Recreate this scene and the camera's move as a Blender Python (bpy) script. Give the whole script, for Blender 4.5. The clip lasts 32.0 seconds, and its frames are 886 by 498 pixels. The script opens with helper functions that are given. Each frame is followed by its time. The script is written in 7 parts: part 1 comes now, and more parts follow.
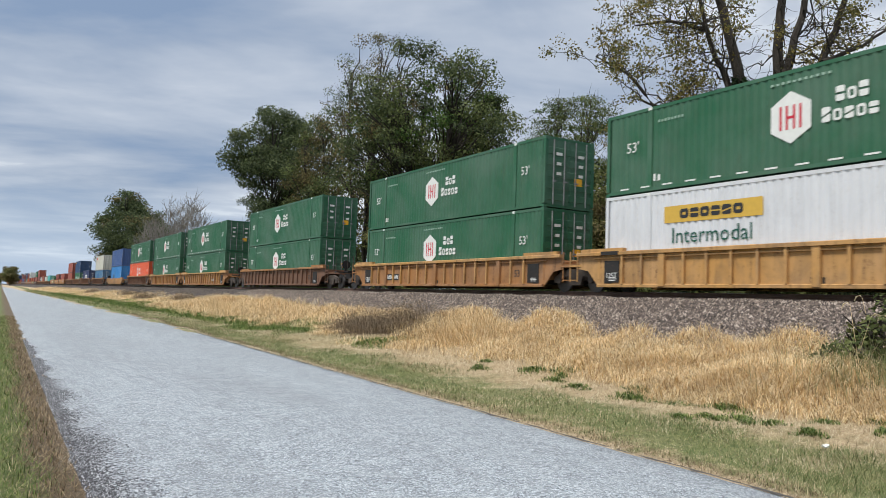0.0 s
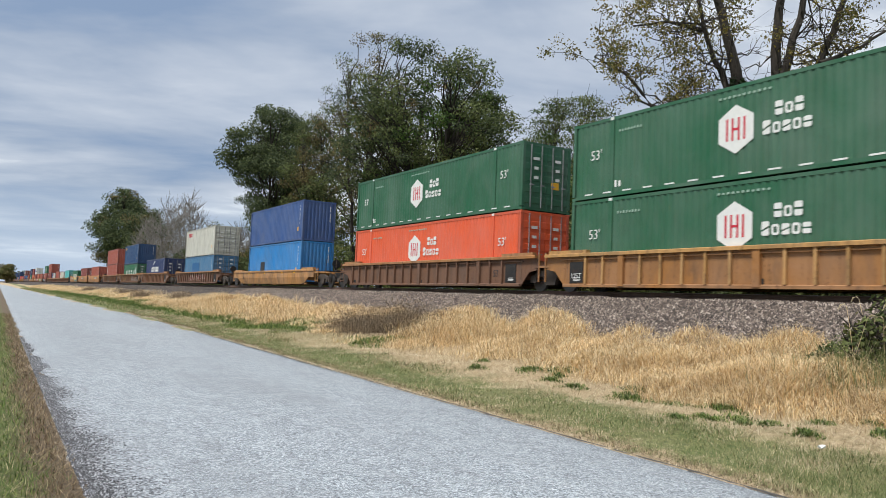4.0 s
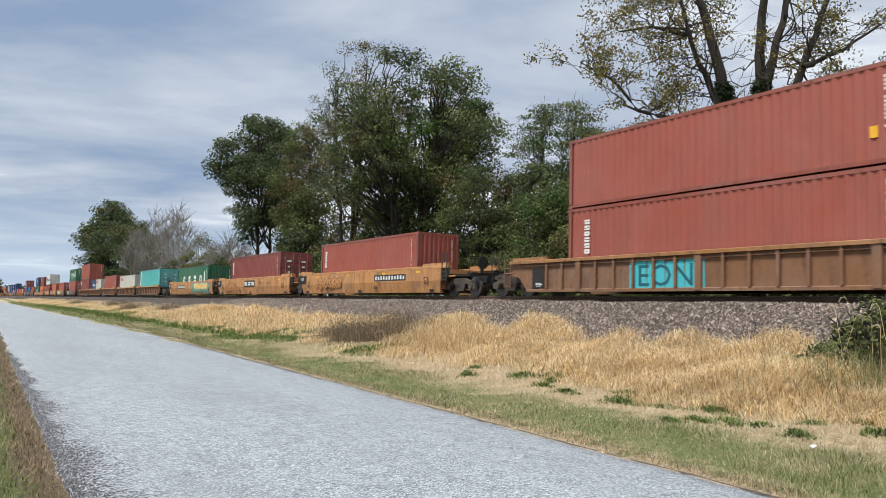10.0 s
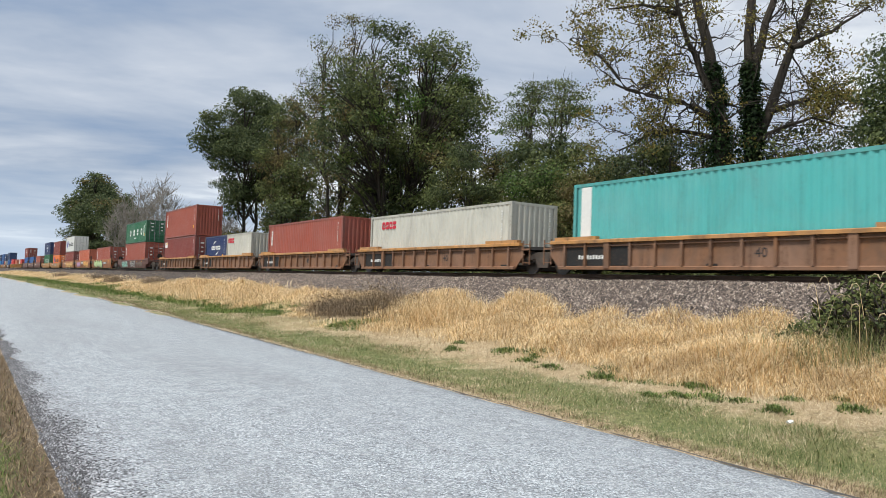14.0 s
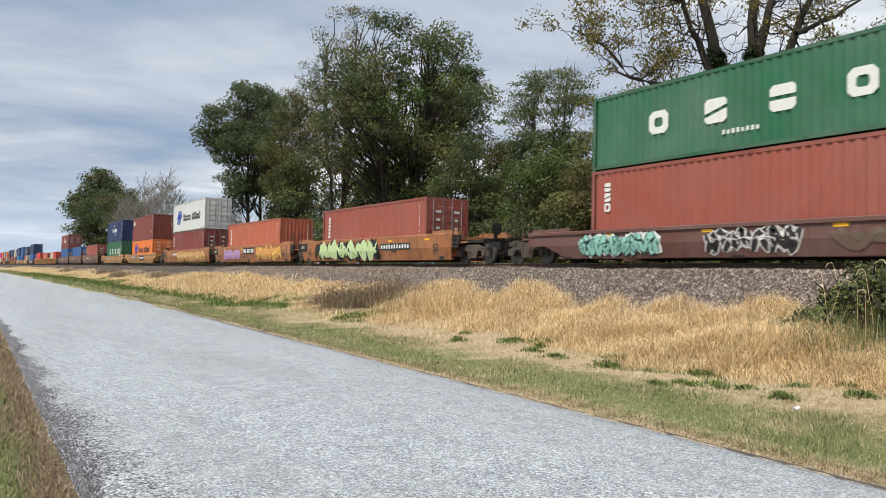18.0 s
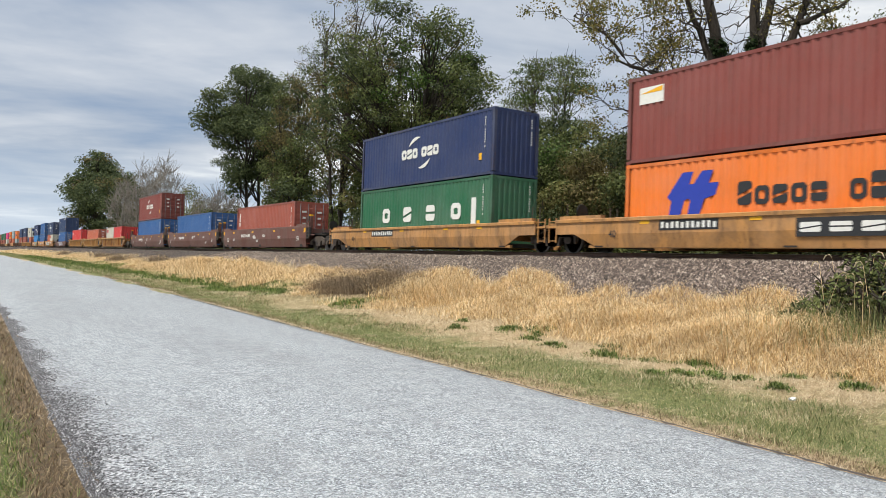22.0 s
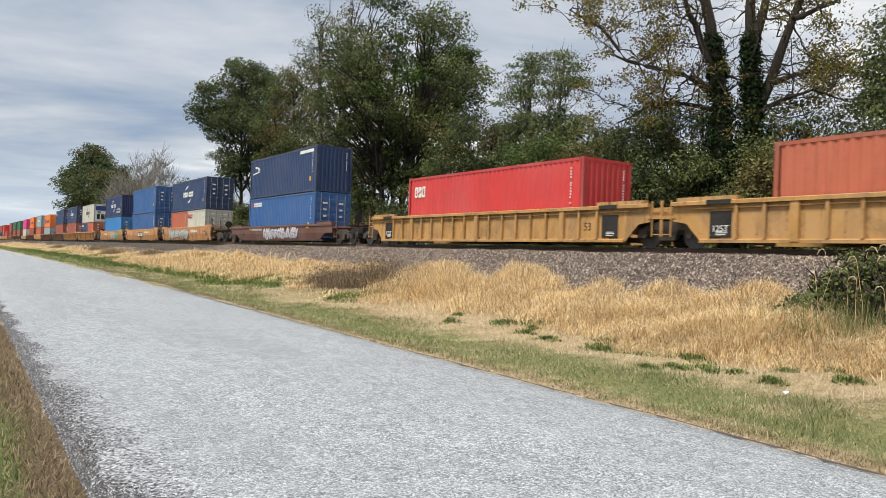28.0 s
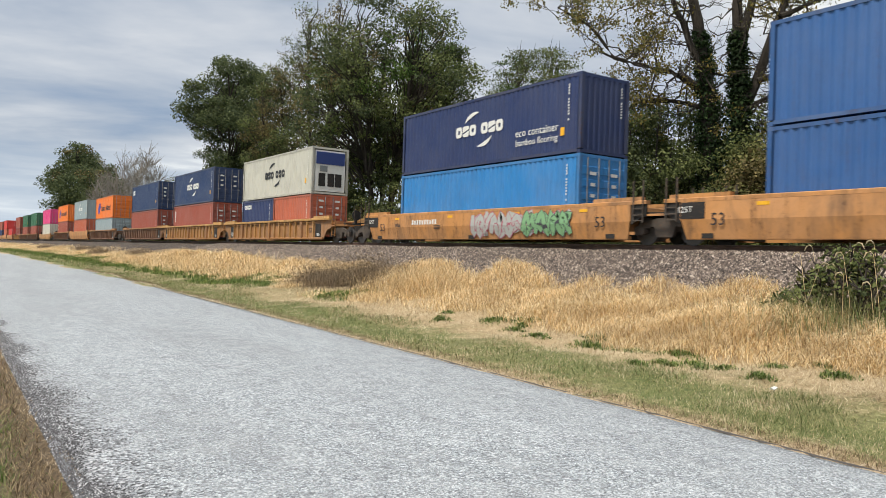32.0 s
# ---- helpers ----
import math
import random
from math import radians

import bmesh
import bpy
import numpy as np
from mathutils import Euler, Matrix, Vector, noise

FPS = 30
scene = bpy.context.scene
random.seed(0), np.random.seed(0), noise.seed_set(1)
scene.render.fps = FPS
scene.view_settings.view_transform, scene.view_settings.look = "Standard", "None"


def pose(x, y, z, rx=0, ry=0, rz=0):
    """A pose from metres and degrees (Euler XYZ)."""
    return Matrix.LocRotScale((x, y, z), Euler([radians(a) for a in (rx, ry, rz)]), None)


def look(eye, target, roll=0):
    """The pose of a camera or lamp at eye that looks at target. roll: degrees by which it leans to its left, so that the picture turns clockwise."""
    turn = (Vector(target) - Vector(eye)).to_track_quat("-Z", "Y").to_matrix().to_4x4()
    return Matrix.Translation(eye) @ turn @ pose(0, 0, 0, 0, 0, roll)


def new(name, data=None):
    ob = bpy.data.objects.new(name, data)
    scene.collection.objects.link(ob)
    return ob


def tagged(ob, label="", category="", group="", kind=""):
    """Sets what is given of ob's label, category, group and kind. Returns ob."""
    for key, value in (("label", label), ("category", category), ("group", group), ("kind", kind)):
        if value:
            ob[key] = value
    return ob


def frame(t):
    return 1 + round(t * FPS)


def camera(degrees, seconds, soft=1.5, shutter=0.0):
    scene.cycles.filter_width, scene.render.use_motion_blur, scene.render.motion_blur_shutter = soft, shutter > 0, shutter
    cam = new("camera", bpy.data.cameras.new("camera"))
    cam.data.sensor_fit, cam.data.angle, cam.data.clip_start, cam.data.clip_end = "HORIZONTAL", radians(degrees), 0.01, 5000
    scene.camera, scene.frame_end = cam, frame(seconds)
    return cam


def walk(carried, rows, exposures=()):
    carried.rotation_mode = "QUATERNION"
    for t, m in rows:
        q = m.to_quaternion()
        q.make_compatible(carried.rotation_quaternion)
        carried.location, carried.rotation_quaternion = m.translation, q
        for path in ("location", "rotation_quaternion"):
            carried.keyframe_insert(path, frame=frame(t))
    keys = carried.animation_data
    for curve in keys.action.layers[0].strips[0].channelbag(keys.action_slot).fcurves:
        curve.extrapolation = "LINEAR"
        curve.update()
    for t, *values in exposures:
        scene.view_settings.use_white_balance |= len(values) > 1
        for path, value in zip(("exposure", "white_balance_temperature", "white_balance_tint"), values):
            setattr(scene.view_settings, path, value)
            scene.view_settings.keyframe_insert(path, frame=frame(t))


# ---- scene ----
cam = camera(61.164, 32.0, soft=0.75, shutter=0.12)

# seconds, place, then heading from the track's line, tilt and lean in degrees
PATH = [
    (0, 0.019, 0.011, 1.627, 31.087, 3.931, 2.144), (0.5, 0.010, 0.004, 1.631, 30.970, 3.880, 2.008), (1, 0.003, 0.002, 1.635, 30.924, 3.856, 2.027),
    (1.5, -0.001, 0.007, 1.632, 30.853, 3.754, 2.283), (2, 0.004, 0.004, 1.632, 30.836, 3.768, 2.306), (2.5, 0.004, 0.006, 1.632, 30.883, 3.836, 2.381),
    (3, 0.001, 0.003, 1.627, 31.020, 3.793, 2.420), (3.5, 0.007, 0.007, 1.629, 31.258, 3.825, 2.343), (5.5, 0.006, 0.001, 1.632, 31.203, 4.025, 2.490),
    (6, -0.012, 0.004, 1.634, 31.315, 4.104, 2.570), (6.5, -0.008, 0.003, 1.637, 31.229, 4.148, 2.401), (7, -0.012, 0.002, 1.638, 31.070, 4.072, 2.053),
    (7.5, -0.018, 0.002, 1.632, 31.234, 3.862, 1.945), (8, -0.002, 0.002, 1.635, 31.796, 3.800, 1.796), (8.5, -0.004, 0.004, 1.634, 32.059, 4.054, 1.801),
    (9, -0.005, 0.006, 1.632, 31.916, 4.249, 1.653), (9.5, 0.003, 0.005, 1.633, 31.828, 4.362, 1.522), (10, 0.004, 0.005, 1.625, 32.052, 4.460, 1.424),
    (10.5, 0.012, 0.014, 1.615, 32.704, 4.643, 1.624), (11, 0.009, 0.004, 1.606, 32.712, 4.480, 1.958), (11.5, 0.002, 0.006, 1.602, 32.342, 3.859, 2.425),
    (12, -0.002, -0.001, 1.600, 32.195, 3.500, 2.478), (12.5, 0.001, -0.007, 1.594, 32.407, 3.474, 2.732), (13, 0.005, -0.003, 1.596, 33.056, 3.679, 2.840),
    (13.5, 0.000, -0.010, 1.593, 33.291, 3.312, 1.950), (14, 0.021, -0.008, 1.585, 33.104, 2.755, 2.077), (14.5, 0.042, -0.003, 1.584, 33.266, 2.400, 2.401),
    (16.5, 0.014, -0.003, 1.583, 32.129, 2.862, 2.105), (17, 0.009, -0.001, 1.584, 32.567, 2.519, 1.906), (17.5, 0.009, -0.004, 1.581, 32.856, 2.255, 1.669),
    (18, 0.015, -0.006, 1.580, 32.800, 2.065, 1.387), (18.5, 0.011, -0.007, 1.587, 32.760, 1.817, 1.413), (19, 0.010, -0.008, 1.584, 32.863, 1.569, 1.710),
    (19.5, 0.003, -0.004, 1.582, 33.042, 1.628, 2.029), (20, -0.000, 0.002, 1.582, 33.148, 1.479, 2.098), (20.5, -0.008, -0.002, 1.582, 33.287, 1.239, 2.049),
    (21, -0.007, 0.000, 1.584, 33.258, 0.971, 1.966), (21.5, -0.005, -0.000, 1.578, 33.096, 0.947, 1.896), (22, -0.011, -0.006, 1.583, 32.983, 1.099, 2.041),
    (22.5, -0.001, -0.004, 1.578, 32.987, 1.478, 2.392), (23, 0.002, -0.006, 1.588, 32.997, 1.504, 2.349), (23.5, 0.004, -0.001, 1.580, 33.011, 1.383, 2.102),
    (24, -0.006, 0.005, 1.575, 33.148, 1.186, 2.124), (24.5, -0.014, -0.000, 1.580, 33.421, 1.210, 2.034), (25, -0.002, 0.007, 1.582, 33.434, 1.311, 2.034),
    (25.5, -0.003, 0.004, 1.586, 33.311, 1.342, 1.999), (27.5, -0.013, -0.007, 1.584, 33.501, 0.862, 2.235), (28, -0.016, -0.013, 1.581, 33.367, 0.656, 2.159),
    (28.5, -0.015, -0.009, 1.581, 33.347, 0.566, 1.885), (29, -0.024, -0.002, 1.580, 33.517, 0.632, 1.600), (29.5, -0.016, -0.003, 1.578, 33.700, 0.717, 1.511),
    (30, -0.009, -0.005, 1.579, 33.780, 0.692, 1.415), (30.5, -0.008, 0.002, 1.579, 33.934, 0.692, 1.426), (31, -0.008, -0.005, 1.578, 34.101, 0.598, 1.372),
    (31.5, -0.002, -0.001, 1.574, 34.189, 0.603, 1.429), (32, -0.004, 0.001, 1.581, 34.176, 0.527, 1.871),
]


def aim(x, y, z, head, tilt, lean):
    h, v = radians(head), radians(tilt)
    return look((x, y, z), (x + math.sin(h) * math.cos(v), y + math.cos(h) * math.cos(v), z + math.sin(v)), lean)


walk(cam, [(t, aim(*row)) for t, *row in PATH], exposures=[(0, 0.02, 6320, 8), (8, 0.12, 6370, 8), (14, 0.14, 6470, 8), (20, 0.2, 6670, 8), (32, 0.2, 6870, 8)])


# ---------------------------------------------------------------- light
SUN_HIGH, SUN_TURN = 61.0, 262.0   # degrees: height, and bearing from +y towards +x
world = bpy.data.worlds.new("world")
scene.world = world
world.use_nodes = True
wn, wl = world.node_tree.nodes, world.node_tree.links
wn.clear()
w_out = wn.new("ShaderNodeOutputWorld")
w_bg = wn.new("ShaderNodeBackground")
w_sky = wn.new("ShaderNodeTexSky")
w_sky.sky_type, w_sky.sun_disc = "NISHITA", False
w_sky.sun_elevation, w_sky.sun_rotation = radians(SUN_HIGH), radians(SUN_TURN)
w_co = wn.new("ShaderNodeTexCoord")
w_sep = wn.new("ShaderNodeSeparateXYZ")
wl.new(w_co.outputs["Generated"], w_sep.inputs[0])


def wmath(op, a, b=None, clamp=False):
    n = wn.new("ShaderNodeMath")
    n.operation, n.use_clamp = op, clamp
    for k, q in enumerate((a, b)):
        if q is None:
            continue
        if isinstance(q, (int, float)):
            n.inputs[k].default_value = q
        else:
            wl.new(q, n.inputs[k])
    return n.outputs[0]


# a flat deck of stratocumulus, seen in perspective
up = wmath("ADD", wmath("MAXIMUM", w_sep.outputs["Z"], 0.0), 0.09)
cu, cv = wmath("DIVIDE", w_sep.outputs["X"], up), wmath("DIVIDE", w_sep.outputs["Y"], up)
w_cmb = wn.new("ShaderNodeCombineXYZ")
wl.new(cu, w_cmb.inputs[0])
wl.new(cv, w_cmb.inputs[1])
w_turn = wn.new("ShaderNodeMapping")
w_turn.inputs["Rotation"].default_value = (0, 0, radians(24))
wl.new(w_cmb.outputs[0], w_turn.inputs[0])


def wnoise(scale, detail, rough, dist, shift, across=1.35):
    m = wn.new("ShaderNodeMapping")
    m.inputs["Location"].default_value = shift
    m.inputs["Scale"].default_value = (1.0, across, 1.0)
    wl.new(w_turn.outputs[0], m.inputs[0])
    n = wn.new("ShaderNodeTexNoise")
    n.inputs["Scale"].default_value, n.inputs["Detail"].default_value = scale, detail
    n.inputs["Roughness"].default_value, n.inputs["Distortion"].default_value = rough, dist
    wl.new(m.outputs[0], n.inputs["Vector"])
    return n.outputs["Fac"]


deck = wmath("ADD", wmath("MULTIPLY", wnoise(0.42, 6, 0.5, 0.5, (3.1, 1.2, 0)), 0.74),
             wmath("MULTIPLY", wnoise(1.5, 5, 0.55, 0.3, (7.7, 4.2, 0)), 0.26))
ramp = wn.new("ShaderNodeValToRGB")
wl.new(deck, ramp.inputs[0])
cr = ramp.color_ramp
cr.elements[0].position, cr.elements[0].color = 0.38, (0.25, 0.33, 0.475, 1)
cr.elements[1].position, cr.elements[1].color = 0.62, (0.92, 0.935, 0.95, 1)
e = cr.elements.new(0.46); e.color = (0.37, 0.43, 0.54, 1)
e = cr.elements.new(0.55); e.color = (0.54, 0.58, 0.66, 1)
haze = wn.new("ShaderNodeMix"); haze.data_type = "RGBA"      # the deck melts into haze towards the horizon
wl.new(wmath("MULTIPLY", wmath("SUBTRACT", 0.13, w_sep.outputs["Z"]), 7.0, True), haze.inputs["Factor"])
wl.new(ramp.outputs[0], haze.inputs["A"]); haze.inputs["B"].default_value = (0.50, 0.60, 0.75, 1)
glow = wn.new("ShaderNodeVectorMath"); glow.operation = "SCALE"
wl.new(haze.outputs["Result"], glow.inputs[0]); glow.inputs["Scale"].default_value = 8.0
w_mix = wn.new("ShaderNodeMix"); w_mix.data_type = "RGBA"
w_mix.inputs["Factor"].default_value = 0.93
wl.new(w_sky.outputs[0], w_mix.inputs["A"]); wl.new(glow.outputs[0], w_mix.inputs["B"])
wl.new(w_mix.outputs["Result"], w_bg.inputs["Color"])
w_bg.inputs["Strength"].default_value = 0.13
wl.new(w_bg.outputs[0], w_out.inputs[0])

sun = new("sun", bpy.data.lights.new("sun", "SUN"))
sun.data.energy, sun.data.angle, sun.data.color = 4.15, radians(14), (1.0, 0.95, 0.88)
sh, sv = radians(SUN_TURN), radians(SUN_HIGH)
sun.matrix_world = look((math.sin(sh) * 60, math.cos(sh) * 60, math.tan(sv) * 60), (0, 0, 0))
scene.view_settings.exposure = 0.0

# ---------------------------------------------------------------- materials
def lin(r, g, b, k=1.0):
    return tuple(((c / 255 / 12.92) if c < 10 else ((c / 255 + 0.055) / 1.055) ** 2.4) * k for c in (r, g, b))


class Nodes:
    """Small builder of node materials."""

    def __init__(self, name, rough=0.6, metal=0.0):
        self.mat = bpy.data.materials.new(name)
        self.mat.use_nodes = True
        self.n, self.l = self.mat.node_tree.nodes, self.mat.node_tree.links
        self.bsdf = self.n["Principled BSDF"]
        self.bsdf.inputs["Roughness"].default_value = rough
        self.bsdf.inputs["Metallic"].default_value = metal

    def put(self, value, socket):
        if hasattr(value, "is_linked"):
            self.l.new(value, socket)
        elif isinstance(value, tuple) and len(value) == 3 and socket.type == "RGBA":
            socket.default_value = (*value, 1)
        else:
            socket.default_value = value

    def coord(self, kind="Object", scale=(1, 1, 1), spread=0.0):
        c = self.n.new("ShaderNodeTexCoord").outputs[kind]
        if spread:
            o = self.n.new("ShaderNodeObjectInfo").outputs["Random"]
            c = self.vec("ADD", c, self.vec("SCALE", (1.0, 1.7, 0.6), self.math("MULTIPLY", o, spread)))
        if scale != (1, 1, 1):
            c = self.vec("MULTIPLY", c, scale)
        return c

    def vec(self, op, a, b):
        n = self.n.new("ShaderNodeVectorMath")
        n.operation = op
        self.put(a, n.inputs[0])
        self.put(b, n.inputs["Scale"] if op == "SCALE" else n.inputs[1])
        return n.outputs[0]

    def math(self, op, a, b=0.0, clamp=False):
        n = self.n.new("ShaderNodeMath")
        n.operation, n.use_clamp = op, clamp
        self.put(a, n.inputs[0])
        self.put(b, n.inputs[1])
        return n.outputs[0]

    def noise(self, co, scale, detail=4, rough=0.55, dist=0.0):
        n = self.n.new("ShaderNodeTexNoise")
        self.put(co, n.inputs["Vector"])
        n.inputs["Scale"].default_value, n.inputs["Detail"].default_value = scale, detail
        n.inputs["Roughness"].default_value, n.inputs["Distortion"].default_value = rough, dist
        return n.outputs["Fac"]

    def cells(self, co, scale, out="Distance", feature="F1"):
        n = self.n.new("ShaderNodeTexVoronoi")
        n.feature = feature
        self.put(co, n.inputs["Vector"])
        n.inputs["Scale"].default_value = scale
        return n.outputs[out]

    def step(self, v, lo, hi, a=0.0, b=1.0):
        n = self.n.new("ShaderNodeMapRange")
        self.put(v, n.inputs[0])
        n.inputs[1].default_value, n.inputs[2].default_value = lo, hi
        n.inputs[3].default_value, n.inputs[4].default_value = a, b
        return n.outputs[0]

    def mix(self, f, a, b, blend="MIX"):
        n = self.n.new("ShaderNodeMix")
        n.data_type, n.blend_type = "RGBA", blend
        self.put(f, n.inputs["Factor"])
        self.put(a, n.inputs["A"])
        self.put(b, n.inputs["B"])
        return n.outputs["Result"]

    def ramp(self, v, stops):
        n = self.n.new("ShaderNodeValToRGB")
        self.put(v, n.inputs[0])
        els = n.color_ramp.elements
        els[0].position, els[0].color = stops[0][0], (*stops[0][1], 1)
        els[1].position, els[1].color = stops[-1][0], (*stops[-1][1], 1)
        for p, c in stops[1:-1]:
            els.new(p).color = (*c, 1)
        return n.outputs[0]

    def island(self):
        return self.n.new("ShaderNodeNewGeometry").outputs["Random Per Island"]

    def shade(self, colour, rough=None, bump=None, strength=0.3, depth=0.01):
        self.put(colour, self.bsdf.inputs["Base Color"])
        if rough is not None:
            self.put(rough, self.bsdf.inputs["Roughness"])
        if bump is not None:
            b = self.n.new("ShaderNodeBump")
            b.inputs["Strength"].default_value, b.inputs["Distance"].default_value = strength, depth
            self.put(bump, b.inputs["Height"])
            self.l.new(b.outputs[0], self.bsdf.inputs["Normal"])
        return self.mat


def paint(name, col, wear=0.5, rust=0.3, rough=0.5, fade=0.18):
    """Weathered paint on steel: faded patches, vertical dirt streaks, rust spots."""
    s = Nodes(name, rough)
    co = s.coord(spread=90)
    streak = s.noise(s.vec("MULTIPLY", co, (2.2, 2.2, 0.16)), 2.6, 5, 0.62)
    patch = s.noise(co, 0.45, 4, 0.55, 0.4)
    fine = s.noise(co, 9.0, 5, 0.65)
    faded = tuple(min(0.9, c * (1 - fade) + fade * 0.42) for c in col)
    dark = tuple(c * 0.55 for c in col)
    c = s.mix(s.step(patch, 0.35, 0.72, 0.0, 0.85), col, faded)
    c = s.mix(s.step(streak, 0.52, 0.80, 0.0, 0.7 * wear), c, dark)
    c = s.mix(s.step(s.math("MULTIPLY", fine, streak), 0.30, 0.44, 0.0, rust), c, (0.11, 0.05, 0.028))
    grime = s.noise(s.vec("MULTIPLY", co, (1.0, 1.0, 0.5)), 1.1, 6, 0.7, 0.8)
    c = s.mix(s.step(grime, 0.44, 0.76, 0.0, 0.55 * wear), c, (0.07, 0.055, 0.045))
    tone = s.n.new("ShaderNodeObjectInfo").outputs["Random"]
    c = s.mix(s.step(tone, 0, 1, 0.0, 0.10), c, dark)
    s.mat["base"] = col
    return s.shade(c, s.step(fine, 0.3, 0.7, rough - 0.08, rough + 0.16), fine, 0.12, 0.004)


def steel(name, col, rough=0.65, rust=0.5):
    """Grimy bare or rusty steel."""
    s = Nodes(name, rough, 0.0)
    co = s.coord(spread=50)
    a, b = s.noise(co, 1.3, 5, 0.6), s.noise(co, 14.0, 4, 0.6)
    c = s.mix(s.step(a, 0.35, 0.68, 0, 1), col, tuple(q * 0.45 for q in col))
    c = s.mix(s.step(b, 0.55, 0.72, 0, rust), c, (0.15, 0.075, 0.045))
    return s.shade(c, None, b, 0.25, 0.006)


def flat(name, col, rough=0.6):
    s = Nodes(name, rough)
    co = s.coord(spread=20)
    n = s.noise(co, 6.0, 4, 0.6)
    return s.shade(s.mix(s.step(n, 0.35, 0.75, 0, 0.35), col, tuple(q * 0.7 for q in col)), None, n, 0.05, 0.002)


PAINTS = {
    "green": paint("fleet_green_paint", lin(32, 93, 62), 0.35, 0.1),
    "orangered": paint("orange_red_paint", lin(226, 92, 48), 0.3, 0.1),
    "silver": paint("white_ribbed_paint", lin(214, 216, 220), 0.3, 0.15),
    "royal": paint("violet_blue_paint", lin(50, 84, 142), 0.5, 0.2),
    "sky": paint("light_blue_paint", lin(38, 128, 196), 0.5, 0.25),
    "steelblue": paint("faded_steel_blue_paint", lin(62, 116, 156), 0.5, 0.25),
    "cream": paint("cream_paint", lin(199, 198, 187), 0.5, 0.25),
    "navy": paint("navy_paint", lin(31, 50, 97), 0.35, 0.1, fade=0.08),
    "seablue": paint("deep_blue_paint", lin(30, 68, 112), 0.4, 0.15, fade=0.1),
    "bottle": paint("bottle_green_paint", lin(33, 102, 69), 0.4, 0.15),
    "brown": paint("oxide_red_paint", lin(158, 80, 64), 0.4, 0.2, fade=0.1),
    "maroon": paint("maroon_paint", lin(131, 61, 54), 0.4, 0.2, fade=0.08),
    "terra": paint("terracotta_paint", lin(186, 97, 69), 0.4, 0.25, fade=0.1),
    "red": paint("bright_red_paint", lin(206, 58, 58), 0.35, 0.12, fade=0.1),
    "teal": paint("turquoise_paint", lin(82, 178, 176), 0.4, 0.15),
    "white": paint("clean_white_paint", lin(214, 216, 214), 0.2, 0.05, fade=0.05),
    "orange": paint("bright_orange_paint", lin(238, 122, 34), 0.3, 0.1),
    "blue": paint("mid_blue_paint", lin(44, 93, 154), 0.35, 0.15, fade=0.1),
    "slate": paint("slate_blue_paint", lin(37, 60, 101), 0.35, 0.12, fade=0.08),
    "pink": paint("magenta_paint", lin(222, 60, 130), 0.3, 0.1),
    "grey": paint("pale_grey_paint", lin(150, 166, 172), 0.4, 0.2),
}
EDGES = {k: paint("worn_edge_%s" % k, tuple(0.82 * q for q in PAINTS[k]["base"]), 0.9, 0.75) for k in PAINTS if k not in ("green", "silver")}
CARS = {
    "tawny": paint("railcar_tawny_paint", lin(131, 91, 61), 1.2, 0.9, 0.68),
    "burnt": paint("railcar_burnt_orange_paint", lin(170, 106, 58), 1.4, 0.75, 0.62),
    "yellow": paint("railcar_yellow_paint", lin(188, 142, 80), 1.3, 0.8, 0.65),
    "ochre": paint("railcar_ochre_paint", lin(160, 110, 58), 1.15, 0.85, 0.65),
    "rusty": paint("railcar_rusty_brown_paint", lin(114, 80, 58), 1.25, 0.95, 0.7, fade=0.08),
    "orange": paint("railcar_orange_paint", lin(198, 139, 80), 1.4, 0.7, 0.65),
    "umber": paint("railcar_umber_paint", lin(102, 62, 52), 0.7, 0.5, 0.6),
    "amber": paint("railcar_amber_paint", lin(188, 135, 74), 1.5, 0.55, 0.55),
}
BLACK = steel("grimy_black_steel", (0.022, 0.021, 0.02), 0.7, 0.35)
TRUCK = steel("brake_dust_steel", (0.095, 0.076, 0.062), 0.8, 0.6)
TREAD = steel("worn_wheel_steel", (0.10, 0.09, 0.082), 0.45, 0.5)
RAIL = steel("rusty_rail_steel", (0.17, 0.10, 0.072), 0.7, 0.7)
RAILTOP = steel("polished_rail_steel", (0.32, 0.31, 0.30), 0.3, 0.1)
FAINT = flat("worn_white_print", lin(150, 176, 160))
WHITE = flat("white_marking", lin(224, 225, 222))
RED = flat("red_marking", lin(196, 40, 60))
YELLOW = flat("yellow_marking", lin(236, 176, 40))
DARKMARK = flat("charcoal_marking", lin(40, 42, 46))
BLUEMARK = flat("blue_marking", lin(38, 62, 168))
GREENMARK = flat("green_marking", lin(24, 84, 70))
GALV = steel("galvanised_rod", (0.30, 0.31, 0.32), 0.5, 0.2)

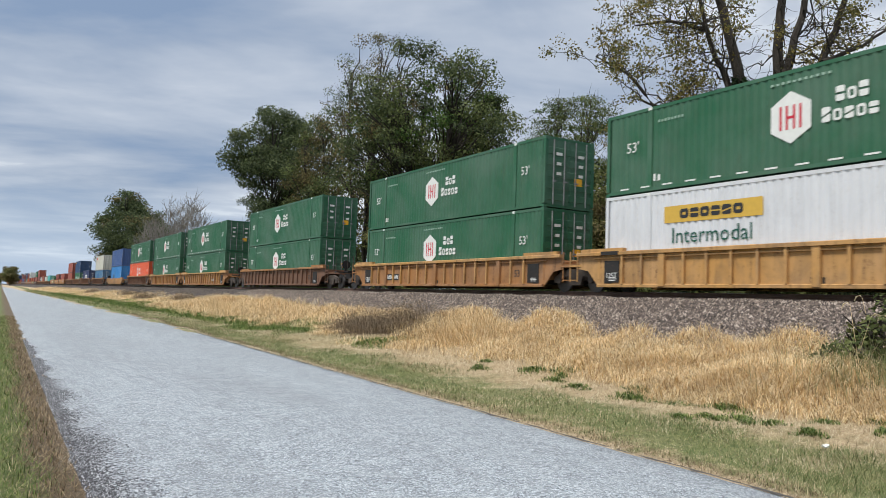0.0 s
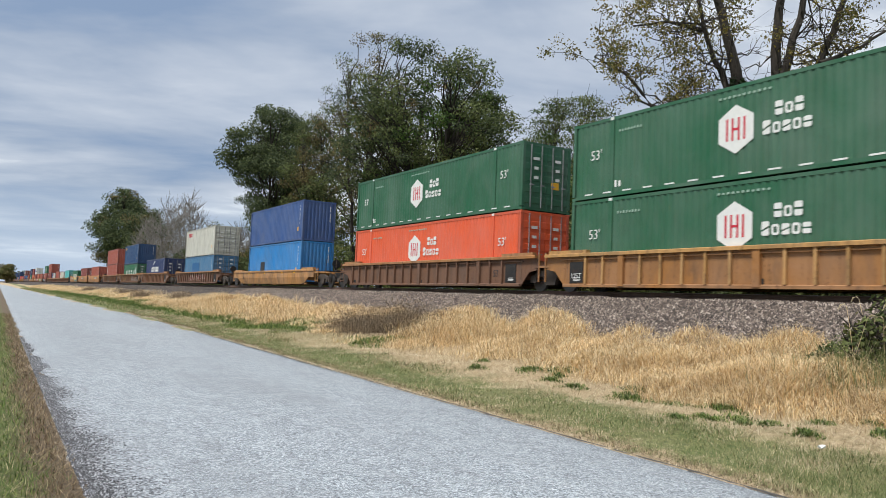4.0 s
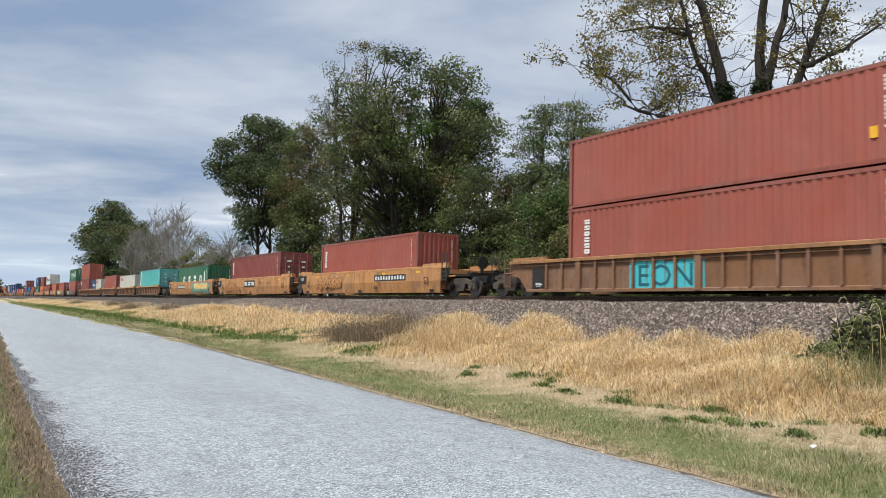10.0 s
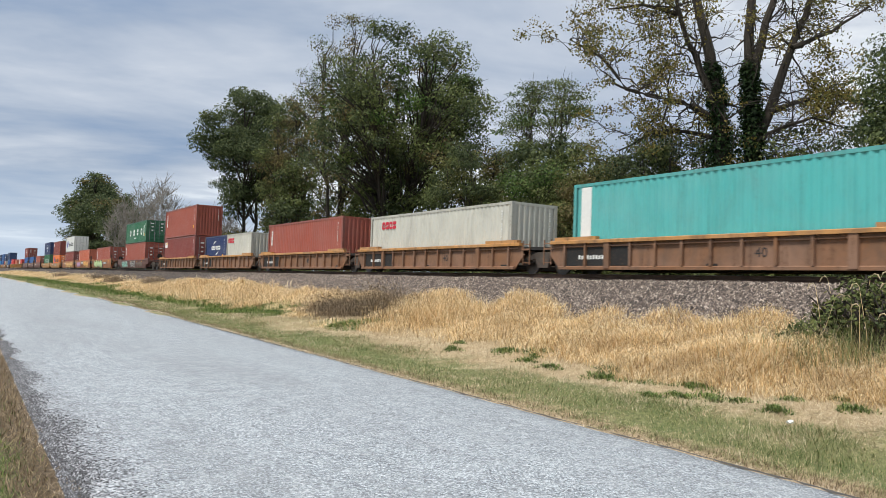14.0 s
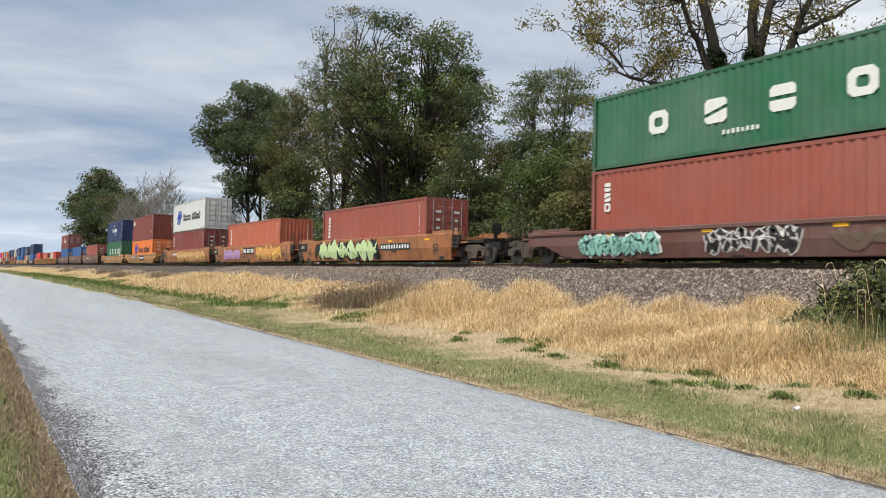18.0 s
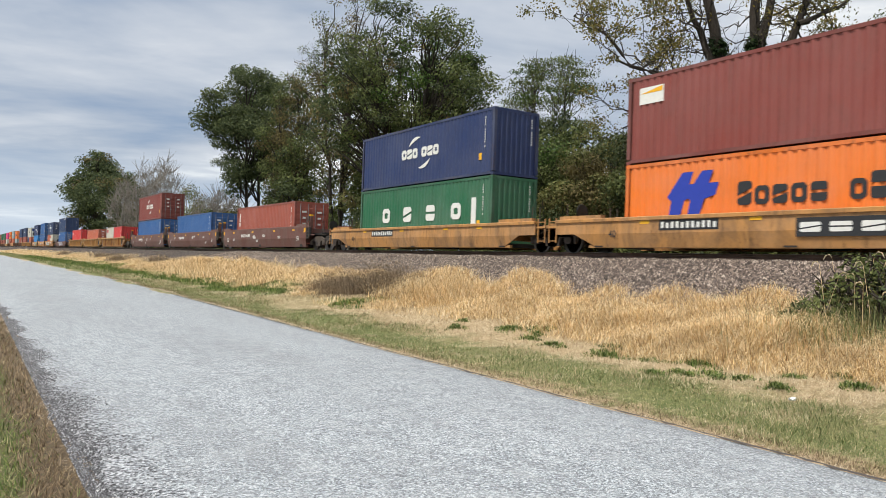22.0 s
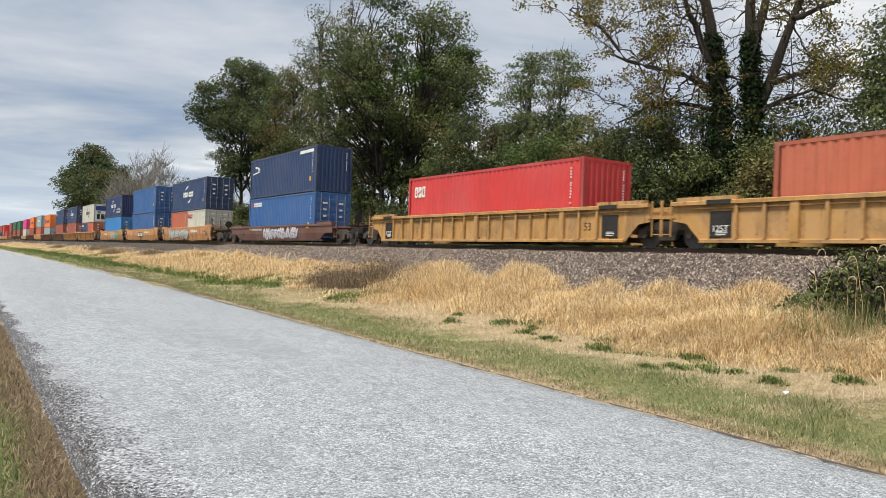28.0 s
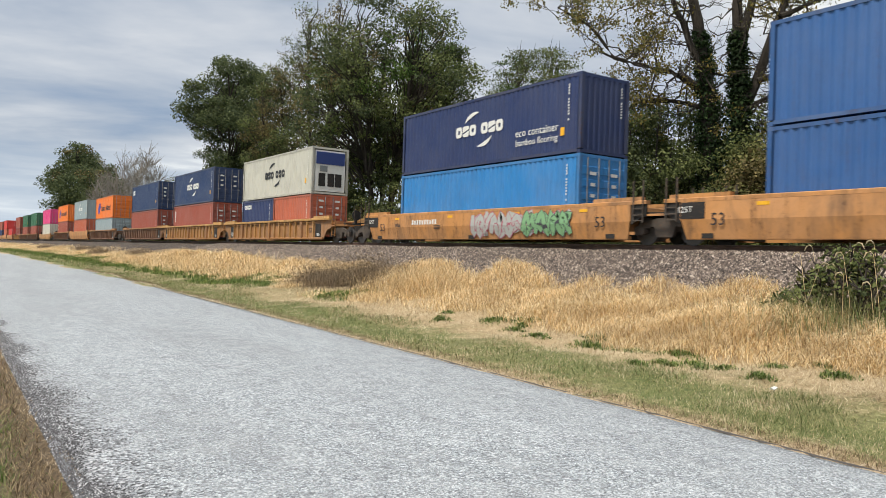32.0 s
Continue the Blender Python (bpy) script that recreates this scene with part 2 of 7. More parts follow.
# ---------------------------------------------------------------- mesh helpers
class Shape:
    """Vertices and faces of one mesh."""

    def __init__(self):
        self.v, self.f = [], []

    def box(self, x0, y0, z0, x1, y1, z1):
        k = len(self.v)
        self.v += [(x0, y0, z0), (x1, y0, z0), (x1, y1, z0), (x0, y1, z0), (x0, y0, z1), (x1, y0, z1), (x1, y1, z1), (x0, y1, z1)]
        self.f += [tuple(k + i for i in q) for q in ((0, 3, 2, 1), (4, 5, 6, 7), (0, 1, 5, 4), (1, 2, 6, 5), (2, 3, 7, 6), (3, 0, 4, 7))]
        return self

    def prism(self, outline, axis, a, b):
        """Closed outline, given in the two other axes, between a and b along axis."""
        k, n = len(self.v), len(outline)
        for t in (a, b):
            for p, q in outline:
                self.v.append({"x": (t, p, q), "y": (p, t, q), "z": (p, q, t)}[axis])
        self.f.append(tuple(range(k + n - 1, k - 1, -1)))
        self.f.append(tuple(range(k + n, k + 2 * n)))
        for i in range(n):
            j = (i + 1) % n
            self.f.append((k + i, k + j, k + n + j, k + n + i))
        return self

    def disc(self, cx, cy, cz, r, axis, a, b, n=20):
        c = {"x": (cy, cz), "y": (cx, cz), "z": (cx, cy)}[axis]
        return self.prism([(c[0] + r * math.cos(2 * math.pi * i / n), c[1] + r * math.sin(2 * math.pi * i / n)) for i in range(n)], axis, a, b)

    def tube(self, pts, radii, n=6):
        """A round, tapering limb along points."""
        k0 = len(self.v)
        for i, p in enumerate(pts):
            d = (Vector(pts[min(i + 1, len(pts) - 1)]) - Vector(pts[max(i - 1, 0)])).normalized()
            a = d.orthogonal().normalized()
            b = d.cross(a)
            for j in range(n):
                w = 2 * math.pi * j / n
                q = Vector(p) + (a * math.cos(w) + b * math.sin(w)) * radii[i]
                self.v.append(tuple(q))
        for i in range(len(pts) - 1):
            for j in range(n):
                a, b = k0 + i * n + j, k0 + i * n + (j + 1) % n
                self.f.append((a, b, b + n, a + n))
        self.f.append(tuple(k0 + (len(pts) - 1) * n + j for j in range(n)))
        return self

    def mesh(self, name, mat, smooth=False):
        me = bpy.data.meshes.new(name)
        me.from_pydata(self.v, [], self.f)
        fix = bmesh.new()
        fix.from_mesh(me)
        bmesh.ops.recalc_face_normals(fix, faces=fix.faces)
        fix.to_mesh(me)
        fix.free()
        if mat:
            me.materials.append(mat)
        if smooth:
            me.polygons.foreach_set("use_smooth", [True] * len(me.polygons))
        return me


def part(name, shape, mat, parent, label="", at=None):
    """One mesh object under a thing or a part."""
    me = shape if isinstance(shape, bpy.types.Mesh) else shape.mesh(name, mat)
    ob = new(name, me)
    ob.parent = parent
    if at is not None:
        ob.matrix_basis = at
    if label:
        ob["label"] = label
    if name in ("small_print", "number_column", "reporting_mark", "graffiti"):
        ob["kind"] = "stuff"      # too small to pick apart
    return ob


def raw_mesh(name, co, faces, mat):
    """A mesh from numpy arrays of vertices and of triangles or quads."""
    me = bpy.data.meshes.new(name)
    n, k = faces.shape
    me.vertices.add(len(co))
    me.vertices.foreach_set("co", np.ascontiguousarray(co, dtype=np.float32).ravel())
    me.loops.add(n * k)
    me.loops.foreach_set("vertex_index", np.ascontiguousarray(faces, dtype=np.int32).ravel())
    me.polygons.add(n)
    me.polygons.foreach_set("loop_start", np.arange(0, n * k, k, dtype=np.int32))
    me.update(calc_edges=True)
    me.validate()
    me.materials.append(mat)
    return me


SHARED = {}


def shared(key, make):
    if key not in SHARED:
        SHARED[key] = make()
    return SHARED[key]


def letters(text, size, mat, wide=1.0):
    """Words in the built-in font as a thin solid mesh, lying in the y-z plane, facing -x, reading towards -y."""
    cu = bpy.data.curves.new("lettering", "FONT")
    cu.body, cu.size, cu.extrude, cu.align_x, cu.resolution_u = text, size, 0.003, "CENTER", 2
    tmp = bpy.data.objects.new("lettering", cu)
    me = bpy.data.meshes.new_from_object(tmp)
    bpy.data.objects.remove(tmp)
    me.transform(Matrix(((0, 0, -1, 0), (-wide, 0, 0, 0), (0, 1, 0, 0), (0, 0, 0, 1))))
    me.materials.clear()
    me.materials.append(mat)
    return me

# ---------------------------------------------------------------- ground, road and track bed
TRACK_X, RAIL_Z = 20.0, 2.17
BANK = [(-3000, 0.0), (-40, -0.4), (-6, -0.12), (-1.5, -0.03), (0.6, -0.02), (6.3, -0.02), (8.0, 0.05), (10.0, 0.2), (12.0, 0.45), (14.3, 0.84),
        (18.0, 1.80), (22.0, 1.80), (25.5, 0.9), (28.0, 0.5), (34.0, 0.35), (80, 0.2), (3000, 0.0)]


def bank(x):
    return np.interp(x, [p[0] for p in BANK], [p[1] for p in BANK])


def lump(x, y):
    """Small unevenness of the verge, none under road and track."""
    w = np.clip((x - 6.6) / 1.5, 0, 1) * np.clip((14.0 - x) / 2.0, 0, 1) + np.clip((0.2 - x) / 1.5, 0, 1) * np.clip((x + 30) / 10, 0, 1)
    return w * (0.05 * np.sin(1.3 * x + 0.55 * y) + 0.04 * np.sin(0.8 * y - 0.9 * x + 1.0) + 0.03 * np.sin(2.9 * y + 1.7 * x))


def ground_z(x, y):
    return bank(x) + lump(x, y)


def left_edge(y):
    return 0.75 + 0.012 * y


def right_edge(y):
    return 6.03 + np.interp(y, [-300, 0, 40, 1500], [-3.6, 0, 1.45, 19.0])


def sheet(name, xs, ys, height, mat):
    X, Y = np.meshgrid(xs, ys)
    co = np.stack([X, Y, height(X, Y)], -1).reshape(-1, 3)
    n, m = len(ys), len(xs)
    i = (np.arange(n - 1)[:, None] * m + np.arange(m - 1)[None]).ravel()
    return new(name, raw_mesh(name, co, np.stack([i, i + 1, i + m + 1, i + m], 1), mat))


s = Nodes("verge_soil_and_grass", 0.95)
co = s.coord()
sep = s.n.new("ShaderNodeSeparateXYZ")
s.l.new(co, sep.inputs[0])
gx, gy = sep.outputs[0], sep.outputs[1]
n1, n2, n3 = s.noise(co, 0.35, 5, 0.6), s.noise(co, 2.4, 5, 0.6), s.noise(co, 16.0, 5, 0.7)
straw = s.ramp(n3, [(0.28, (0.24, 0.17, 0.10)), (0.5, (0.45, 0.345, 0.21)), (0.72, (0.60, 0.48, 0.31))])
green = s.ramp(n3, [(0.3, (0.06, 0.075, 0.022)), (0.55, (0.14, 0.165, 0.05)), (0.75, (0.27, 0.26, 0.105))])
edge = s.math("ADD", gx, s.math("MULTIPLY", s.math("SUBTRACT", n2, 0.5), 2.4))
wob = s.math("SUBTRACT", edge, s.math("MULTIPLY", gy, 0.012))
near_green = s.math("MULTIPLY", s.step(wob, 6.35, 6.9), s.step(wob, 9.0, 7.9))
side = s.math("SUBTRACT", s.math("ADD", gx, s.math("MULTIPLY", s.math("SUBTRACT", n2, 0.5), 0.5)), s.math("MULTIPLY", gy, 0.012))
left_green = s.step(side, 0.42, 0.12)
straw = s.mix(s.step(side, 1.5, 1.2), straw, s.ramp(n3, [(0.3, (0.06, 0.045, 0.028)), (0.55, (0.14, 0.10, 0.06)), (0.75, (0.28, 0.215, 0.14))]))
strip = s.math("MULTIPLY", s.math("MULTIPLY", s.step(edge, 8.6, 9.4), s.step(edge, 11.4, 10.4)), s.math("MULTIPLY", s.step(gy, 18, 30), s.step(gy, 160, 90)))
far = s.step(gx, 24.0, 26.0)
far2 = s.step(gx, -9.0, -14.0)
g = s.math("MAXIMUM", s.math("MAXIMUM", near_green, left_green), s.math("MAXIMUM", s.math("MULTIPLY", strip, 0.9), s.math("MAXIMUM", far, far2)))
g = s.math("MULTIPLY", g, s.step(n1, 0.2, 0.5, 0.55, 1.0))
GROUND = s.shade(s.mix(g, straw, green), 0.95, n3, 0.8, 0.05)
xs = np.unique(np.concatenate([np.array([-3000, -900, -300, -120, -60]), np.arange(-40, -6, 2.0), np.arange(-6, 15, 0.22), np.arange(15, 36, 1.0), np.array([45, 60, 90, 160, 400, 1000, 3000])]))
ys = np.unique(np.concatenate([np.array([-3000, -600, -150, -60]), np.arange(-30, -2, 2.0), np.arange(-2, 45, 0.3), np.arange(45, 140, 2.0), np.arange(140, 420, 12.0), np.array([500, 700, 1000, 1600, 3000])]))
ground = tagged(sheet("ground", xs, ys, ground_z, GROUND), "verge of dry straw and green grass rising to the track bank", "ground", kind="structure")

# chip-sealed road: pale stones in tar, darker where the left edge is bare
s = Nodes("chip_seal_road", 0.85)
co = s.coord()
sep = s.n.new("ShaderNodeSeparateXYZ")
s.l.new(co, sep.inputs[0])
chip, chip2 = s.cells(co, 105.0, "Color"), s.cells(co, 50.0, "Color")
big, mid = s.noise(s.vec("MULTIPLY", co, (1.0, 0.22, 1.0)), 0.55, 5, 0.6), s.noise(co, 3.2, 5, 0.6)
sp = s.n.new("ShaderNodeSeparateColor")
s.l.new(chip, sp.inputs[0])
sp2 = s.n.new("ShaderNodeSeparateColor")
s.l.new(chip2, sp2.inputs[0])
stone = s.ramp(sp.outputs[0], [(0.0, (0.04, 0.043, 0.048)), (0.25, (0.197, 0.22, 0.243)), (0.7, (0.355, 0.395, 0.428)), (1.0, (0.69, 0.745, 0.78))])
stone = s.mix(s.step(sp2.outputs[1], 0.86, 0.95, 0, 0.55), stone, (0.10, 0.10, 0.11))
stone = s.mix(s.step(sp2.outputs[0], 0.30, 0.18, 0, 0.45), stone, (0.10, 0.107, 0.12))
stone = s.mix(s.step(sp2.outputs[0], 0.80, 0.92, 0, 0.45), stone, (0.70, 0.72, 0.75))
stone = s.mix(s.step(big, 0.42, 0.68, 0, 0.42), stone, (0.20, 0.21, 0.225))
stone = s.mix(s.step(mid, 0.45, 0.75, 0, 0.3), stone, (0.52, 0.55, 0.575))
drag = s.noise(s.vec("MULTIPLY", co, (5.0, 0.5, 1.0)), 1.6, 5, 0.65)
stone = s.mix(s.step(drag, 0.52, 0.72, 0, 0.38), stone, (0.17, 0.178, 0.19))
inset = s.math("SUBTRACT", sep.outputs[0], s.math("MULTIPLY", sep.outputs[1], 0.012))
inset = s.math("ADD", inset, s.math("MULTIPLY", s.math("SUBTRACT", mid, 0.5), 0.45))
inset = s.math("ADD", inset, s.math("MULTIPLY", s.math("SUBTRACT", sp2.outputs[0], 0.5), 0.75))
bare = s.step(s.math("ADD", inset, s.math("MINIMUM", s.math("MULTIPLY", sep.outputs[1], 0.03), 0.7)), 1.50, 1.00)
tar = s.ramp(sp2.outputs[2], [(0.0, (0.025, 0.025, 0.028)), (0.5, (0.09, 0.092, 0.10)), (0.75, (0.22, 0.227, 0.245)), (1.0, (0.6, 0.61, 0.64))])
ROAD = s.shade(s.mix(bare, stone, tar), 0.85, s.cells(co, 105.0), 0.6, 0.010)
ry = np.unique(np.concatenate([np.arange(-40, -2, 2.0), np.arange(-2, 60, 0.12), np.arange(60, 420, 6.0), np.array([480, 560])]))
ru = np.array([0, 0.01, 0.06, 0.2, 0.35, 0.5, 0.65, 0.8, 0.94, 0.99, 1.0])
Yr, Ur = np.meshgrid(ry, ru, indexing="ij")
rag = lambda y, p: 0.03 * np.sin(1.3 * y + p) + 0.03 * np.sin(3.7 * y + 2 * p) * np.sin(0.9 * y) + 0.014 * np.sin(9.0 * y + 3 * p)
La, Ra = left_edge(Yr) + 1.4 * rag(Yr, 0.4), right_edge(Yr) + 0.4 * rag(Yr, 1.9)
Xr = La + (Ra - La) * Ur
Zr = 0.012 + 0.05 * (1 - (2 * Ur - 1) ** 2) - 0.05 * ((Ur < 0.005) | (Ur > 0.995))
i = (np.arange(len(ry) - 1)[:, None] * len(ru) + np.arange(len(ru) - 1)[None]).ravel()
road = tagged(new("road", raw_mesh("road", np.stack([Xr, Yr, Zr], -1).reshape(-1, 3), np.stack([i, i + 1, i + len(ru) + 1, i + len(ru)], 1), ROAD)),
       "pale grey chip-sealed country road with a dark bare edge", "road", kind="structure")

# dark rim along the far edge, then a lip of crumbled soil
rim = raw_mesh("tar_rim", *(lambda a, b, z0, z1: (np.stack([np.stack([a, ry, z0 + 0 * ry], -1), np.stack([b, ry, z1 + 0 * ry], -1)], 1).reshape(-1, 3),
                                                  np.stack([2 * np.arange(len(ry) - 1), 2 * np.arange(len(ry) - 1) + 1, 2 * np.arange(len(ry) - 1) + 3, 2 * np.arange(len(ry) - 1) + 2], 1)))
               (Ra[:, 0] - 0.01 - 0.075 * np.random.default_rng(3).random(len(ry)) - 0.02 * np.sin(0.8 * ry) * np.sin(2.31 * ry), Ra[:, 0] + 0.02, 0.022, 0.016), flat("dark_rim", (0.075, 0.068, 0.062)))
part("tar_rim", rim, None, road, "dark strip along the road's edge")

# ballast bank
s = Nodes("ballast_bed", 0.9)
co = s.coord()
c1 = s.cells(co, 24.0, "Color")
sp = s.n.new("ShaderNodeSeparateColor")
s.l.new(c1, sp.inputs[0])
# bed darkened: the shade between the loose stones is put into its colour
stone = s.ramp(sp.outputs[0], [(0.0, (0.010, 0.008, 0.007)), (0.5, (0.034, 0.026, 0.022)), (0.85, (0.10, 0.08, 0.066)), (1.0, (0.30, 0.25, 0.215))])
stone = s.mix(s.step(s.noise(co, 0.4, 4), 0.4, 0.7, 0, 0.35), stone, (0.11, 0.075, 0.058))
BALLAST = s.shade(stone, 0.9, s.cells(co, 24.0), 1.0, 0.03)


def ballast_z(x, y):
    z = np.interp(x, [13.6, 14.3, 17.9, 18.5, 21.5, 22.1, 25.6], [0.60, 0.88, 1.89, 1.95, 1.95, 1.89, 0.7])
    return z + 0.02 * np.sin(1.1 * x + 0.7 * y) * np.sin(1.3 * y) + 0.01 * np.sin(2.3 * y + 2 * x)


tagged(sheet("ballast", np.arange(13.6, 25.7, 0.3), np.unique(np.concatenate([np.arange(-60, 0, 3.0), np.arange(0, 60, 0.4), np.arange(60, 300, 5.0), np.array([400, 600, 900, 1300])])), ballast_z, BALLAST),
       "bank of grey crushed-stone ballast under the track", "ballast", kind="structure")

# loose stones: crushed rock on the near slope, chips along the road's bare edge
rng = np.random.default_rng(5)


def stones(name, label, x, y, z, size, stops, stain):
    """Angular stones, open underneath where they lie on the ground."""
    n = len(x)
    base = np.array([(1, 0, -0.3), (-1, 0, -0.3), (0, 1, -0.3), (0, -1, -0.3), (0, 0, 0.8)], float)
    tri = np.array([(0, 2, 4), (2, 1, 4), (1, 3, 4), (3, 0, 4)])
    jit = base[None] * (0.7 + 0.6 * rng.random((n, 5, 1))) + 0.25 * rng.normal(size=(n, 5, 3)) * (1, 1, 0.5)
    ang = rng.random(n) * 6.283
    ca, sa = np.cos(ang)[:, None], np.sin(ang)[:, None]
    vx, vy = jit[..., 0] * ca - jit[..., 1] * sa, jit[..., 0] * sa + jit[..., 1] * ca
    co3 = np.stack([vx, vy, jit[..., 2]], -1) * size[:, None, None] + np.stack([x, y, z], -1)[:, None]
    s = Nodes(name, 0.85)
    m = s.shade(s.mix(s.step(s.noise(s.coord(), 20.0), 0.4, 0.7, 0, 0.4), s.ramp(s.island(), stops), stain))
    tagged(new(name, raw_mesh(name, co3.reshape(-1, 3), (tri[None] + 5 * np.arange(n)[:, None, None]).reshape(-1, 3), m)), label, "gravel", kind="stuff")


S_N = 74000
sy = 4.5 + 55 * rng.random(S_N) ** 1.5
sx = 13.8 + 4.8 * rng.random(S_N)
size = 0.022 + 0.032 * rng.random(S_N) ** 1.6
stones("ballast_stones", "loose grey crushed stones on the track bank", sx, sy, ballast_z(sx, sy) + size * 0.3, size,
       [(0.0, (0.02, 0.015, 0.013)), (0.45, (0.10, 0.076, 0.062)), (0.8, (0.24, 0.19, 0.157)), (1.0, (0.48, 0.41, 0.35))], (0.07, 0.05, 0.042))
S_N = 28000
sy = 3.4 + 22 * rng.random(S_N) ** 1.8
sx = left_edge(sy) - 0.05 + np.abs(rng.normal(size=S_N)) * np.clip(0.25 - 0.008 * sy, 0.02, 1) * (0.7 + 0.5 * np.sin(0.9 * sy) * np.sin(2.3 * sy + 1))
size = 0.003 + 0.005 * rng.random(S_N) ** 2 + 0.0003 * sy
stones("road_chips", "loose pale and dark stone chips along the road's edge", sx, sy, 0.012 + 0.2 * (sx - left_edge(sy)).clip(0, 0.1) + size * 0.3, size,
       [(0.0, (0.02, 0.02, 0.023)), (0.55, (0.07, 0.071, 0.078)), (0.82, (0.22, 0.226, 0.245)), (1.0, (0.62, 0.63, 0.66))], (0.06, 0.06, 0.066))

# rails and sleepers
RAIL_OUT = [(-0.07, -0.18), (0.07, -0.18), (0.07, -0.155), (0.012, -0.13), (0.012, -0.045), (0.037, -0.03), (0.037, -0.004), (-0.037, -0.004), (-0.037, -0.03), (-0.012, -0.045), (-0.012, -0.13), (-0.07, -0.155)]
for sx1 in (-0.755, 0.755):
    r = tagged(new("rail", Shape().prism([(TRACK_X + sx1 + p, RAIL_Z + q) for p, q in RAIL_OUT], "y", -80, 1400).mesh("rail", RAIL)),
               "rust-brown steel rail with a worn bright head", "rail", "rails of the track", "structure")
    part("running_surface", Shape().box(TRACK_X + sx1 - 0.034, -80, RAIL_Z - 0.004, TRACK_X + sx1 + 0.034, 1400, RAIL_Z), RAILTOP, r, "polished top of the rail")
SLEEPER = steel("creosoted_timber", (0.06, 0.05, 0.042), 0.9, 0.2)
tie_me = Shape().box(-1.3, -0.11, -0.16, 1.3, 0.11, 0.0).mesh("sleeper", SLEEPER)
for k in range(64):
    t = new("sleeper", tie_me)
    t.location = (TRACK_X, 0.55 * k, RAIL_Z - 0.18)
    tagged(t, "dark creosoted timber railway sleeper set in ballast", "railway sleeper", "sleepers under the rails")

# ---------------------------------------------------------------- train: containers
def ribbed_wall(shape, length, z0, z1, x, pitch, depth, out):
    """One corrugated side, out = -1 or 1; outer plane at x."""
    n = max(4, int(round(length / pitch)))
    p = length / n
    prof = []
    for k in range(n):
        y = -length / 2 + k * p
        prof += [(y + 0.10 * p, 0), (y + 0.40 * p, 0), (y + 0.60 * p, depth), (y + 0.90 * p, depth)]
    k0 = len(shape.v)
    for y, d in prof:
        shape.v += [(x - out * d, y, z0), (x - out * d, y, z1)]
    for k in range(len(prof) - 1):
        a = k0 + 2 * k
        shape.f.append((a, a + 1, a + 3, a + 2))


def body_mesh(feet, high, mat):
    L, H, W = DIM(feet, high)
    pitch = 0.27 if feet == 53 else 0.29
    sh = Shape()
    for o in (-1, 1):
        ribbed_wall(sh, L - 0.3, 0.15, H - 0.1, o * (W / 2 - 0.012), pitch, 0.026 if feet == 53 else 0.034, o)
    sh.box(-W / 2 + 0.05, -L / 2 + 0.06, H - 0.045, W / 2 - 0.05, L / 2 - 0.06, H - 0.015)      # roof
    sh.box(-W / 2 + 0.05, -L / 2 + 0.06, 0.05, W / 2 - 0.05, L / 2 - 0.06, 0.14)               # floor
    return sh.mesh("body", mat)


def DIM(feet, high):
    L = {53: 16.15, 40: 12.19, 20: 6.06}[feet]
    return L, (2.896 if high else 2.591), (2.59 if feet == 53 else 2.438)


def end_wall_mesh(W, H, mat):
    sh = Shape()
    w = W - 0.28
    n = 8
    p = w / n
    prof = []
    for k in range(n):
        x = -w / 2 + k * p
        prof += [(x + 0.05 * p, 0), (x + 0.45 * p, 0), (x + 0.6 * p, 0.04), (x + 0.92 * p, 0.04)]
    for x, d in prof:
        sh.v += [(x, d, 0.15), (x, d, H - 0.1)]
    for k in range(len(prof) - 1):
        sh.f.append((2 * k, 2 * k + 1, 2 * k + 3, 2 * k + 2))
    return sh.mesh("end_wall", mat)


def hollow(sh, u, z, w, h, t, x0, x1):
    """A plain ring with cut corners in the side plane; u runs to the reader's right (-y)."""
    c = 0.2 * min(w, h)
    outer = [(-w / 2 + c, 0), (w / 2 - c, 0), (w / 2, c), (w / 2, h - c), (w / 2 - c, h), (-w / 2 + c, h), (-w / 2, h - c), (-w / 2, c)]
    inner = [(p * (w - 2 * t) / w, t + q * (h - 2 * t) / h) for p, q in outer]
    k0 = len(sh.v)
    for xx in (x0, x1):
        sh.v += [(xx, -u - p, z + q) for p, q in outer] + [(xx, -u - p, z + q) for p, q in inner]
    for k in range(8):
        j = (k + 1) % 8
        sh.f += [(k0 + k, k0 + j, k0 + 8 + j, k0 + 8 + k), (k0 + 16 + k, k0 + 16 + j, k0 + 24 + j, k0 + 24 + k), (k0 + k, k0 + j, k0 + 16 + j, k0 + 16 + k), (k0 + 8 + k, k0 + 8 + j, k0 + 24 + j, k0 + 24 + k)]


def block(sh, k, u, z, w, h, t, x0, x1):
    """One of three plain shapes: ring, block with a level slit, block with a slanting slit."""
    if k % 3 == 0:
        return hollow(sh, u, z, w, h, t, x0, x1)
    a, b = (h * 0.43, h * 0.43) if k % 3 == 1 else (h * 0.25, h * 0.55)
    g, c = h * 0.15, 0.14 * min(w, h)
    for pts in ([(-w / 2, c), (-w / 2 + c, 0), (w / 2 - c, 0), (w / 2, c), (w / 2, b), (-w / 2, a)], [(-w / 2, a + g), (w / 2, b + g), (w / 2, h - c), (w / 2 - c, h), (-w / 2 + c, h), (-w / 2, h - c)]):
        sh.prism([(-u - p, z + q) for p, q in pts], "x", x0, x1)


